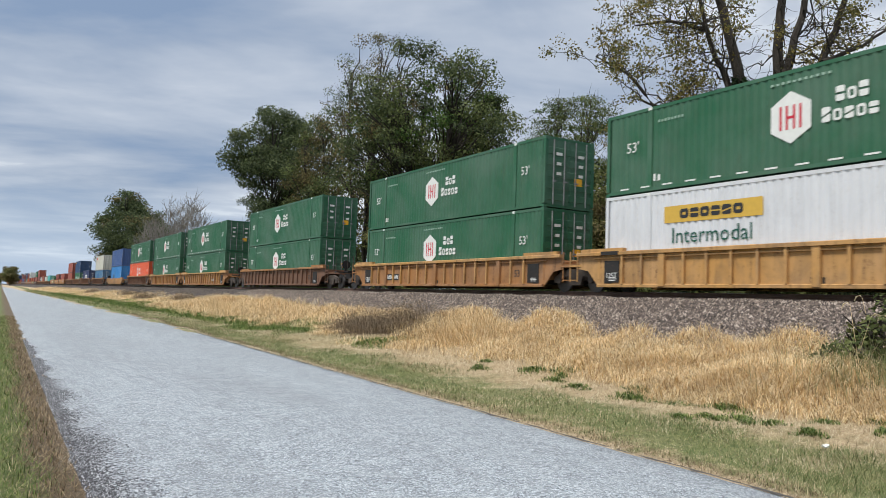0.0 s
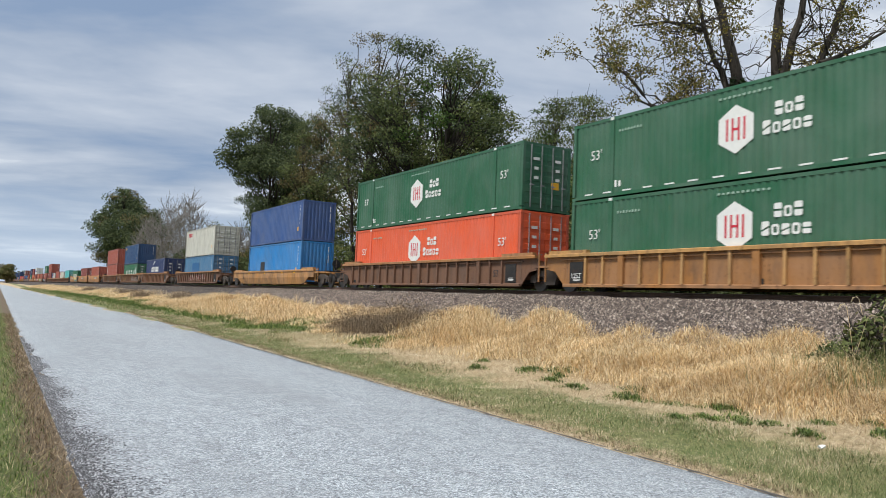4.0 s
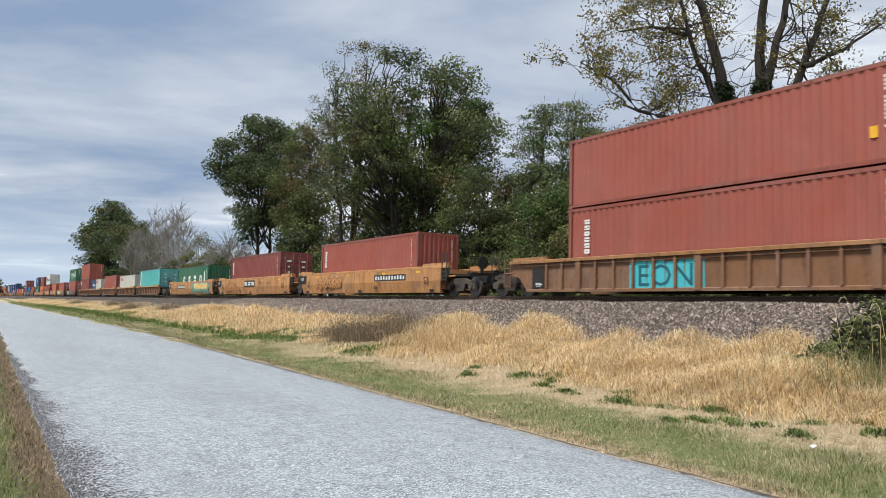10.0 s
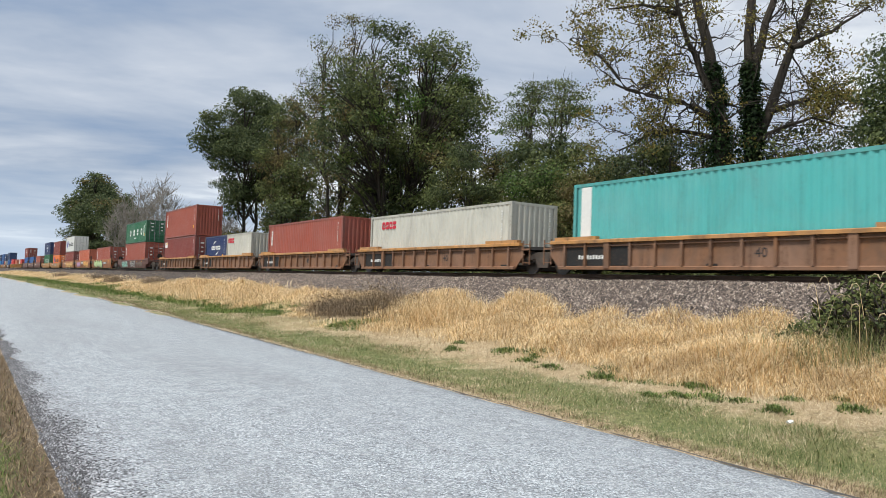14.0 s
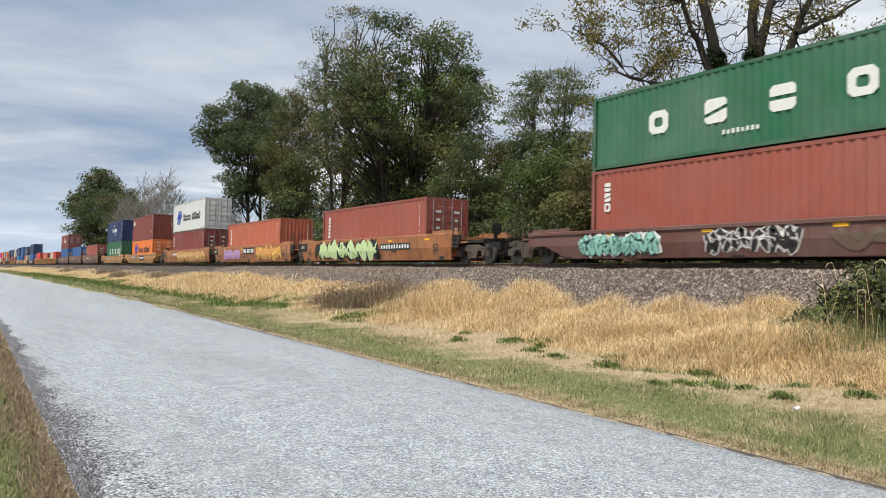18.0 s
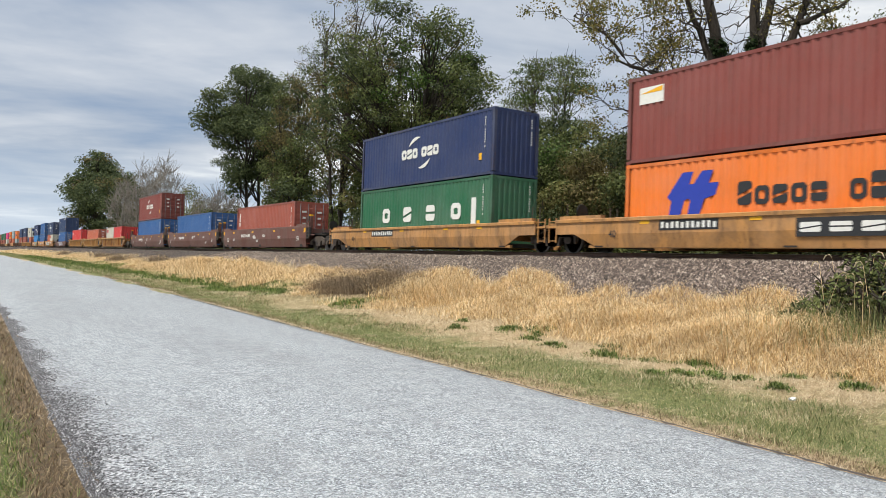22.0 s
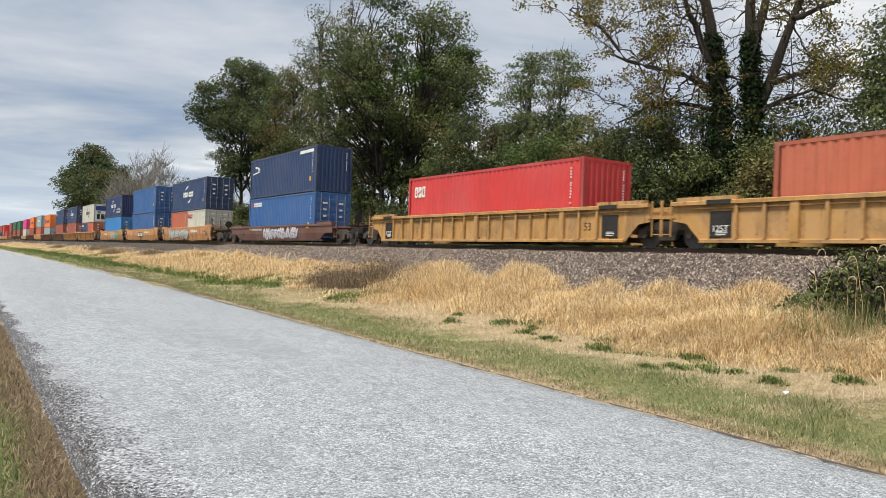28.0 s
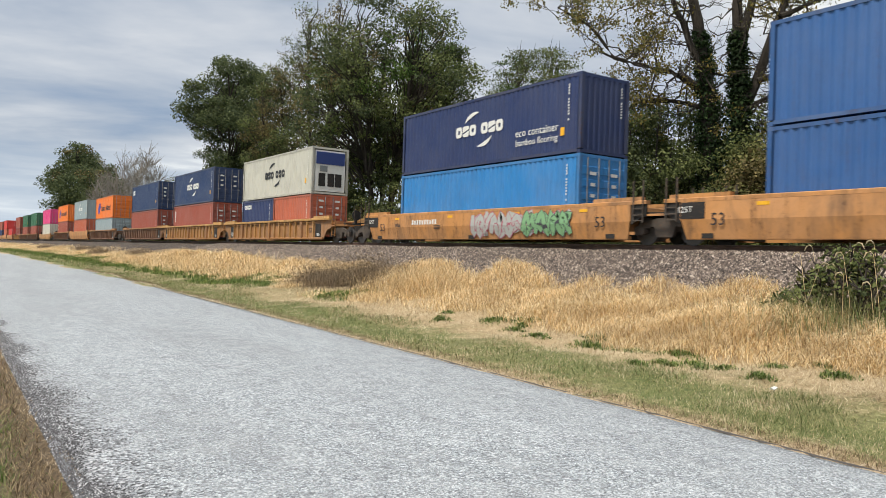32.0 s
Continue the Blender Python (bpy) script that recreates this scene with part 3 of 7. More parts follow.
def row_of_blocks(count, u, z, w, h, gap, x, t=0.35, tall=()):
    """Print that stays unread: a row of plain bars, centred at u."""
    sh = Shape()
    full = count * w + (count - 1) * gap
    for k in range(count):
        c = u - full / 2 + w / 2 + k * (w + gap)
        sh.box(x - 0.006, -c - w * 0.36, z, x, -c + w * 0.36, z + h * (0.86 if k % 3 == 1 else 1.0))
    return sh


def word(ob, mat, label, count, u, z, w, h, gap, x, t=0.35, tall=(), turn=0):
    """A wordmark: each plain block a part of its own."""
    full = count * w + (count - 1) * gap
    for k in range(count):
        sh = Shape()
        block(sh, (k * 5 + turn) % 7, u - full / 2 + w / 2 + k * (w + gap), z, w, h * (1.3 if k in tall else 1.0), w * t, x - 0.006, x)
        part("wordmark_block", sh, mat, ob, label)


def plate(pts, x, thick=0.005):
    """A flat outline, points as (u, z)."""
    return Shape().prism([(-u, z) for u, z in pts], "x", x - thick, x)


def arc_stroke(u, z, ra, rb, a0, a1, w, x):
    """A swoosh: an arc that swells in the middle."""
    n, ins, outs = 10, [], []
    for k in range(n + 1):
        a = radians(a0 + (a1 - a0) * k / n)
        t = w * math.sin(math.pi * (k + 0.3) / (n + 0.6))
        outs.append((u + (ra + t / 2) * math.cos(a), z + (rb + t / 2) * math.sin(a)))
        ins.append((u + (ra - t / 2) * math.cos(a), z + (rb - t / 2) * math.sin(a)))
    return plate(outs + ins[::-1], x)


def markings(ob, kind, feet, high):
    """Emblems and lettering on the near side, as plain shapes."""
    L, H, W = DIM(feet, high)
    x = -W / 2 + 0.008
    far = -L / 2
    if kind == "hexagon":
        u, z = -0.88, 1.55
        part("emblem", plate([(u + 0.70 * math.sin(radians(60 * k)), z + 0.74 * math.cos(radians(60 * k))) for k in range(6)], x), WHITE, ob, "white hexagon emblem")
        sh = Shape()
        for du in (-0.30, -0.11, 0.11, 0.30):
            sh.box(x - 0.012, -u - du - 0.035, z - 0.34, x - 0.006, -u - du + 0.035, z + 0.34)
        sh.box(x - 0.013, -u - 0.13, z - 0.035, x - 0.007, -u + 0.13, z + 0.035)
        part("emblem_mark", sh, RED, ob, "red bars of the emblem")
        word(ob, WHITE, "white block of the wordmark", 3, 0.85, 1.72, 0.24, 0.31, 0.07, x, 0.28, (0, 2), 1)
        word(ob, WHITE, "white block of the wordmark", 5, 0.78, 1.22, 0.24, 0.31, 0.075, x, 0.28, (0,), 2)
        for u in (far + 1.25, L / 2 - 1.3):
            part("size_mark", shared("53ft", lambda: letters("53'", 0.5, WHITE)), None, ob, at=pose(x - 0.006, -u, 1.45))
        part("small_print", row_of_blocks(11, -0.6, 2.52, 0.13, 0.07, 0.04, x, 0.4), FAINT, ob)
        part("small_print", row_of_blocks(8, far + 2.9, 2.3, 0.10, 0.09, 0.04, x, 0.35), FAINT, ob)
        part("small_print", row_of_blocks(2, far + 2.35, 0.35, 0.14, 0.24, 0.05, x, 0.3), WHITE, ob)
        if ob["tape"]:
            sh = Shape()
            for k in range(16):
                sh.box(x - 0.014, far + 0.8 + k * 0.95, 0.17, x - 0.008, far + 1.2 + k * 0.95, 0.22)
            part("reflector_strip", sh, WHITE, ob, "dashed white reflector strip")
    elif kind == "nameplate":
        part("name_plate", plate([(-5.37, 1.80), (-1.72, 1.80), (-1.72, 2.34), (-5.37, 2.34)], x), flat("mustard_plate", lin(206, 168, 70)), ob, "yellow name plate")
        word(ob, DARKMARK, "dark block of the wordmark", 6, -3.55, 1.92, 0.34, 0.30, 0.06, x - 0.006, 0.3, (), 3)
        part("lettering", shared("intermodal", lambda: letters("Intermodal", 0.70, GREENMARK, 0.98)), None, ob, "dark green word Intermodal", at=pose(x - 0.006, 3.55, 1.14))
    elif kind == "bottle":
        for k in range(4):
            sh = Shape()
            block(sh, (0, 2, 1, 0)[k], -3.12 + 2.17 * k, H / 2 - 0.36, 0.78, 0.74, 0.22, x - 0.006, x)
            part("wordmark_block", sh, WHITE, ob, "large white block of the wordmark")
        part("code_panel", Shape().box(x - 0.006, -4.95, 0.75, x, -4.6, 2.0), WHITE, ob)
        part("small_print", row_of_blocks(8, -0.1, H / 2 - 0.75, 0.12, 0.14, 0.04, x, 0.3), WHITE, ob)
    elif kind in ("swoosh", "swoosh_eco", "swoosh_low"):
        m = WHITE if ob["tint"] not in ("cream", "white") else DARKMARK
        g = {"swoosh": 0.76, "swoosh_eco": 0.72}.get(kind, 1.0) if feet != 20 else 0.55
        z = 1.56
        part("emblem", arc_stroke(0.0, z, 1.5 * g, 1.0 * g, 88, 150, 0.24 * g, x), m, ob, "swoosh of the emblem")
        part("emblem", arc_stroke(0.0, z, 1.5 * g, 1.0 * g, 268, 330, 0.24 * g, x), m, ob, "swoosh of the emblem")
        word(ob, m, "block of the wordmark", 3, -1.22 * g, z - 0.32 * g, 0.62 * g, 0.64 * g, 0.08 * g, x, 0.32)
        word(ob, m, "block of the wordmark", 3, 1.30 * g, z - 0.32 * g, 0.62 * g, 0.64 * g, 0.08 * g, x, 0.32)
        if kind == "swoosh_eco":
            part("lettering", shared("eco", lambda: letters("eco container", 0.44, WHITE)), None, ob, at=pose(x - 0.006, -3.7, 0.92))
            part("lettering", shared("bamboo", lambda: letters("bamboo flooring", 0.36, WHITE)), None, ob, at=pose(x - 0.006, -3.7, 0.56))
    elif kind == "flag":
        for du in (0.0, 0.72):
            u = -3.85 + du
            part("emblem", plate([(u - 0.42, 0.78), (u + 0.02, 0.78), (u + 0.2, 1.3), (u + 0.6, 1.42), (u + 0.7, 1.78), (u + 0.35, 1.78), (u + 0.5, 2.16), (u + 0.1, 2.16), (u - 0.48, 1.42), (u - 0.3, 1.28)], x - 0.001 * (du > 0)), BLUEMARK, ob, "blue flag emblem")
        word(ob, DARKMARK, "dark block of the wordmark", 5, -0.45, 1.06, 0.46, 0.52, 0.09, x, 0.3, (0,), 2)
        word(ob, DARKMARK, "dark block of the wordmark", 6, 2.95, 1.06, 0.43, 0.52, 0.08, x, 0.3, (1, 2, 5), 3)
    elif kind in ("column", "long_column"):
        n = 3 if kind == "column" else 6
        h = 0.30 if n == 3 else 0.165
        for k in range(n):
            sh = Shape()
            block(sh, k + 1, far + (0.76 if n == 3 else 0.98), H - 0.46 - h - k * (h + 0.05), 0.28, h, 0.075, x - 0.006, x)
            part("wordmark_block", sh, WHITE, ob, "white block of the wordmark")
    elif kind == "redword":
        word(ob, RED, "red block of the wordmark", 4, far + (2.0 if feet == 40 else 1.1), H - 0.72, 0.33, 0.38, 0.05, x, 0.3)
    elif kind == "shortword":
        word(ob, WHITE, "white block of the wordmark", 3, far + 1.05, H - 0.98, 0.28, 0.52, 0.05, x, 0.34)
    elif kind == "tagplate":
        part("name_plate", plate([(far + 0.5, H - 0.95), (far + 1.5, H - 0.95), (far + 1.5, H - 0.4), (far + 0.5, H - 0.4)], x), WHITE, ob, "small white name plate")
        part("name_flash", plate([(far + 0.55, H - 0.6), (far + 1.45, H - 0.6), (far + 1.45, H - 0.43)], x - 0.006), YELLOW, ob)
    elif kind == "smallword":
        big = ob["tint"] == "blue"
        if big:
            part("emblem", plate([(far + 0.55, H - 0.62), (far + 0.85, H - 0.62), (far + 0.85, H - 0.34), (far + 0.55, H - 0.34)], x), RED, ob, "small red square emblem")
        word(ob, YELLOW if ob["tint"] == "seablue" else WHITE, "block of the wordmark", 5, far + (1.85 if big else 1.2), H - 0.62, 0.30 if big else 0.24, 0.3, 0.05, x, 0.3)
    elif kind == "codepanel":
        part("code_panel", Shape().box(x - 0.006, -far - 0.9, 0.9, x, -far - 0.4, H - 0.15), WHITE, ob)
    elif kind == "sail":
        for k in range(4):
            part("emblem", arc_stroke(far + 1.15 + 0.12 * k, 1.72 + 0.05 * k, 0.62, 0.62 - 0.08 * k, 20, 120, 0.07, x - 0.001 * k), WHITE, ob, "white line of the sail emblem")
        part("emblem", plate([(far + 0.55, 1.86), (far + 2.0, 1.98), (far + 1.95, 1.9), (far + 0.6, 1.78)], x - 0.005), WHITE, ob, "white line of the sail emblem")
        part("code_panel", Shape().box(x - 0.006, -L / 2 + 0.5, H - 0.38, x, -L / 2 + 2.7, H - 0.18), WHITE, ob)
    elif kind == "patch":
        part("repair_patch", Shape().box(x - 0.004, -far - 6.6, 0.45, x, -far - 3.6, 1.95), shared("patchblue", lambda: flat("repainted_blue", lin(28, 92, 144))), ob, "repainted blue patch")
    elif kind == "window":
        part("repair_patch", Shape().box(x - 0.004, -far - 4.2, 0.3, x, -far - 3.2, 1.55), DARKMARK, ob, "dark repair patch")
    if feet != 53 and kind != "flag":     # number column and warning marks at the near end
        sh = Shape()
        for k in range(13):
            if k not in (4, 11):
                sh.box(x - 0.004, -L / 2 + 0.62, H - 0.42 - 0.105 * k, x, -L / 2 + 0.675, H - 0.35 - 0.105 * k)
        part("number_column", sh, WHITE, ob)
        part("warning_mark", Shape().box(x - 0.005, -L / 2 + 0.85, 0.7, x, -L / 2 + 1.05, 1.0), YELLOW, ob)


COLOUR_WORD = {"green": "dark green", "orangered": "orange-red", "silver": "white", "royal": "violet-blue", "sky": "light blue", "steelblue": "faded steel-blue", "cream": "cream-white",
               "navy": "navy", "seablue": "deep blue", "bottle": "bottle-green", "brown": "oxide-red", "maroon": "maroon", "terra": "terracotta", "red": "bright red", "teal": "turquoise",
               "white": "clean white", "orange": "bright orange", "blue": "mid-blue", "slate": "slate-blue", "pink": "magenta", "grey": "pale grey"}
KIND_WORD = {"hexagon": "with a white hexagon emblem", "nameplate": "with a yellow name plate", "bottle": "with four large white letters", "swoosh": "with a white swoosh emblem", "swoosh_eco": "with swoosh and white lettering",
             "swoosh_low": "with a large white swoosh emblem", "flag": "with a blue flag emblem", "column": "with white letters down one end", "long_column": "with white letters down one end", "redword": "with a red wordmark",
             "shortword": "with a white wordmark", "tagplate": "with a small yellow-white plate", "smallword": "with a small wordmark", "codepanel": "with a white code panel", "sail": "with a white outline emblem",
             "patch": "with a repainted patch", "window": "with a dark repair patch", "": "with plain sides"}


def container(feet, high, tint, end, kind, tape=False, reefer=False, distant=False):
    """A shipping container; origin at the middle of its underside, its near end at -y."""
    L, H, W = DIM(feet, high)
    ob = new("shipping_container")
    ob["tint"], ob["tape"] = tint, tape
    tagged(ob, "%s corrugated %d-foot container %s" % (COLOUR_WORD[tint], feet, KIND_WORD[kind]), "shipping container", "containers on the train")
    m = PAINTS[tint]
    worn = EDGES.get(tint, m)
    key = (feet, high, tint)
    part("body", shared(("body",) + key, lambda: body_mesh(feet, high, m)), m, ob)
    post = shared(("post",) + key, lambda: Shape().prism([(-0.07, -0.06), (0.07, -0.06), (0.07, 0.02), (0.02, 0.08), (-0.07, 0.08)], "z", 0.17, H - 0.12).mesh("corner_post", worn))
    cast = shared(("casting", tint), lambda: Shape().box(-0.08, -0.085, 0, 0.08, 0.085, 0.118).mesh("corner_casting", worn))
    for a in (-1, 1):
        for b in (-1, 1):
            turn = Matrix.Diagonal((1 if a < 0 else -1, 1 if b < 0 else -1, 1, 1))
            part("corner_post", post, m, ob, at=Matrix.Translation((a * (W / 2 - 0.07), b * (L / 2 - 0.06), 0)) @ turn)
            for z in (0, H - 0.118) if not distant else (0,):
                part("corner_casting", cast, m, ob, at=pose(a * (W / 2 - 0.078), b * (L / 2 - 0.083), z))
    rail = shared(("rail",) + key, lambda: Shape().box(-0.03, -L / 2 + 0.17, 0, 0.03, L / 2 - 0.17, 0.11).mesh("side_rail", worn))
    for a in (-1, 1):
        part("side_rail", rail, m, ob, at=pose(a * (W / 2 - 0.035), 0, 0.045))
        part("side_rail", rail, m, ob, at=pose(a * (W / 2 - 0.035), 0, H - 0.12))
    if feet == 53:
        mid = shared(("midpost", tint), lambda: Shape().box(-0.02, -0.10, 0.12, 0.03, 0.10, H - 0.1).mesh("intermediate_post", m))
        lift = shared(("lift", tint), lambda: Shape().box(-0.03, -0.08, 0, 0.03, 0.08, 0.1).mesh("lifting_casting", WHITE))
        for b in (-1, 1):
            for a in (-1, 1):
                part("intermediate_post", mid, m, ob, at=pose(a * (W / 2 - 0.02), b * 6.05, 0))
            part("lifting_casting", lift, WHITE, ob, "white lifting casting", at=pose(-W / 2 + 0.022, b * 6.05, H - 0.115))
    back = shared(("end",) + key, lambda: end_wall_mesh(W, H, m))
    part("end_wall", back, m, ob, at=pose(0, L / 2 - 0.02, 0, 0, 0, 180))
    header = shared(("header",) + key, lambda: Shape().box(-W / 2 + 0.16, -0.03, 0, W / 2 - 0.16, 0.03, 0.12).mesh("end_header", m))
    for z in (0.03, H - 0.13):
        part("end_header", header, m, ob, at=pose(0, -L / 2 + 0.05, z))
    if reefer:
        part("cooling_unit", Shape().box(-1.0, -L / 2 + 0.03, 0.2, 1.0, -L / 2 + 0.3, H - 0.2), WHITE, ob, "white cooling unit")
        part("fan_hood", Shape().box(-0.95, -L / 2 - 0.01, H - 1.05, 0.95, -L / 2 + 0.02, H - 0.3), shared("hood", lambda: flat("hood_blue", lin(40, 60, 120))), ob, "blue fan hood")
        for u in (-0.55, 0.05, 0.55):
            part("grille", Shape().box(u - 0.22, -L / 2 + 0.005, 0.5, u + 0.22, -L / 2 + 0.028, 1.3), BLACK, ob)
        part("control_box", Shape().box(-0.7, -L / 2 - 0.005, 1.4, -0.2, -L / 2 + 0.02, 1.75), shared("grey_box", lambda: flat("grey_metal", lin(120, 126, 130))), ob)
    elif end == "door":
        leaf = shared(("door",) + key, lambda: door_mesh(W, H, m))
        rod = shared(("rod", high), lambda: Shape().disc(0, 0, 0, 0.022, "z", 0.14, H - 0.12, 8).mesh("locking_rod", GALV))
        keeper = shared("keeper", lambda: Shape().box(-0.05, -0.03, 0, 0.05, 0.0, 0.09).box(-0.03, -0.045, 0.02, 0.14, -0.02, 0.055).mesh("rod_handle", GALV))
        sticker = shared("sticker", lambda: Shape().box(-0.16, -0.004, 0, 0.16, 0, 0.2).mesh("sticker", WHITE))
        for b in (-1, 1):
            d = part("door", leaf, m, ob, at=pose(b * (W - 0.28) / 4, -L / 2 + 0.03, 0))
            for u in (-0.28, 0.28):
                part("locking_rod", rod, GALV, d, at=pose(u, -0.035, 0))
                part("rod_handle", keeper, GALV, d, at=pose(u, -0.035, 1.05))
            for z in (1.35, 1.75, 2.15) if not distant else ():
                part("sticker", sticker, WHITE, d, at=pose(0.0, -0.03, z) @ Matrix.Diagonal((1.0 if z > 2 else 0.7, 1, 0.6, 1)))
        if feet == 53:
            part("warning_sticker", Shape().box(0.25, -L / 2 - 0.004, 1.0, 0.65, -L / 2, 1.3), YELLOW, ob, "yellow warning sticker")
    else:
        part("end_wall", back, m, ob, at=pose(0, -L / 2 + 0.02, 0))
        sh = Shape()
        for k in range(11):
            if k != 4:
                sh.box(W / 2 - 0.42, -L / 2 + 0.004, H - 0.4 - 0.105 * k, W / 2 - 0.365, -L / 2 + 0.012, H - 0.33 - 0.105 * k)
        part("number_column", sh, WHITE, ob)
    markings(ob, kind, feet, high)
    return ob


def door_mesh(W, H, mat):
    w = (W - 0.28) / 2 - 0.015
    out = [(0.04, 0.15), (0.0, 0.15)]
    for k in range(5):      # pressed panels
        z, d = 0.3 + k * (H - 0.55) / 5, (H - 0.55) / 5 * 0.62
        out += [(0.0, z), (-0.022, z + 0.02), (-0.022, z + d - 0.02), (0.0, z + d)]
    sh = Shape().prism(out + [(0.0, H - 0.13), (0.04, H - 0.13)], "x", -w / 2, w / 2)
    return sh.mesh("door", mat)


# ---------------------------------------------------------------- train: well cars
def truck(car, y, name="truck"):
    """A two-axle truck under the car: bolster with side frames, wheels and springs."""
    t = part(name, shared("bolster", lambda: Shape().box(-1.05, -0.22, 0.42, 1.05, 0.22, 0.72).disc(0, 0, 0, 0.35, "z", 0.72, 0.86, 16).mesh("truck", TRUCK)), TRUCK, car, "grimy cast-steel truck", at=pose(0, y, 0))
    frame_out = [(-1.22, 0.30), (-1.22, 0.56), (-0.72, 0.70), (-0.30, 0.82), (0.30, 0.82), (0.72, 0.70), (1.22, 0.56), (1.22, 0.30), (0.98, 0.30), (0.80, 0.50), (0.42, 0.56), (0.30, 0.22), (-0.30, 0.22), (-0.42, 0.56), (-0.80, 0.50), (-0.98, 0.30)]
    side = shared("side_frame", lambda: Shape().prism(frame_out, "x", -0.07, 0.07).mesh("side_frame", TRUCK))
    wheel = shared("wheel", lambda: Shape().disc(0, 0, 0.42, 0.42, "x", -0.055, 0.055, 28).disc(0, 0, 0.42, 0.455, "x", 0.055, 0.085, 28).disc(0, 0, 0.42, 0.14, "x", -0.16, -0.055, 14).mesh("wheel", TREAD))
    axle = shared("axle", lambda: Shape().disc(0, 0, 0.42, 0.085, "x", -0.95, 0.95, 12).mesh("axle", TRUCK))
    cap = shared("bearing", lambda: Shape().disc(0, 0, 0.42, 0.13, "x", -0.09, 0.09, 14).mesh("bearing_cap", TRUCK))
    coil = shared("springs", lambda: [Shape().disc(u, 0, 0, 0.07, "z", 0.26, 0.54, 10) for u in (0,)][0].mesh("spring", RAIL))
    for a in (-1, 1):
        part("side_frame", side, TRUCK, t, at=pose(a * 1.02, 0, 0))
        for u in (-0.12, 0.12):
            part("spring", coil, RAIL, t, at=pose(a * 1.02, u, 0))
        for b in (-0.89, 0.89):
            part("wheel", wheel, TREAD, t, at=pose(a * 0.755, b, 0, 0, 0, 0 if a > 0 else 180))
            part("bearing_cap", cap, TRUCK, t, at=pose(a * 1.06, b, 0))
    for b in (-0.89, 0.89):
        part("axle", axle, TRUCK, t, at=pose(0, b, 0))


def curl(r):
    """A random swinging stroke in the unit square."""
    n, up = r.choice((4, 5, 6)), r.random() < 0.5
    pts = [(1.2 * i / (n - 1) - 0.1 + r.uniform(-0.2, 0.2), r.uniform(0.72, 1.0) if (i % 2 == 0) == up else r.uniform(0.0, 0.28)) for i in range(n)]
    return pts if r.random() < 0.5 else pts[:-1] + [(pts[-1][0] - 0.5, 0.5), (pts[-1][0] - 0.1, 0.35)]


def bend_through(pts, k):
    """A smooth line through the points."""
    q = [pts[0]] + list(pts) + [pts[-1]]
    out = []
    for i in range(1, len(q) - 2):
        for j in range(k):
            t = j / k
            out.append(tuple(0.5 * (2 * q[i][c] + (q[i + 1][c] - q[i - 1][c]) * t + (2 * q[i - 1][c] - 5 * q[i][c] + 4 * q[i + 1][c] - q[i + 2][c]) * t * t
                                    + (3 * q[i][c] - q[i - 1][c] - 3 * q[i + 1][c] + q[i + 2][c]) * t ** 3) for c in (0, 1)))
    return out + [pts[-1]]


def ribbon(sh, path, wide, taper, x0, x1):
    """A flat stroke of paint along a line, in the y-z plane; taper: pointed ends."""
    n, k0 = len(path), len(sh.v)
    for i, (p, q) in enumerate(path):
        a, b = path[max(i - 1, 0)], path[min(i + 1, n - 1)]
        d = math.hypot(b[0] - a[0], b[1] - a[1]) + 1e-6
        e = wide * ((0.25 + 0.95 * math.sin(math.pi * min(1, max(0, i / (n - 1))))) if taper else min(1.0, 0.7 + 0.3 * min(i, n - 1 - i)))
        u, v = -(b[1] - a[1]) / d * e, (b[0] - a[0]) / d * e
        sh.v += [(x0, p + u, q + v), (x0, p - u, q - v), (x1, p + u, q + v), (x1, p - u, q - v)]
    for i in range(n - 1):
        a, b = k0 + 4 * i, k0 + 4 * i + 4
        sh.f += [(a, a + 1, b + 1, b), (a, b, b + 2, a + 2), (a + 1, a + 3, b + 3, b + 1)]
    sh.f += [(k0, k0 + 2, k0 + 3, k0 + 1), (k0 + 4 * n - 4, k0 + 4 * n - 3, k0 + 4 * n - 1, k0 + 4 * n - 2)]


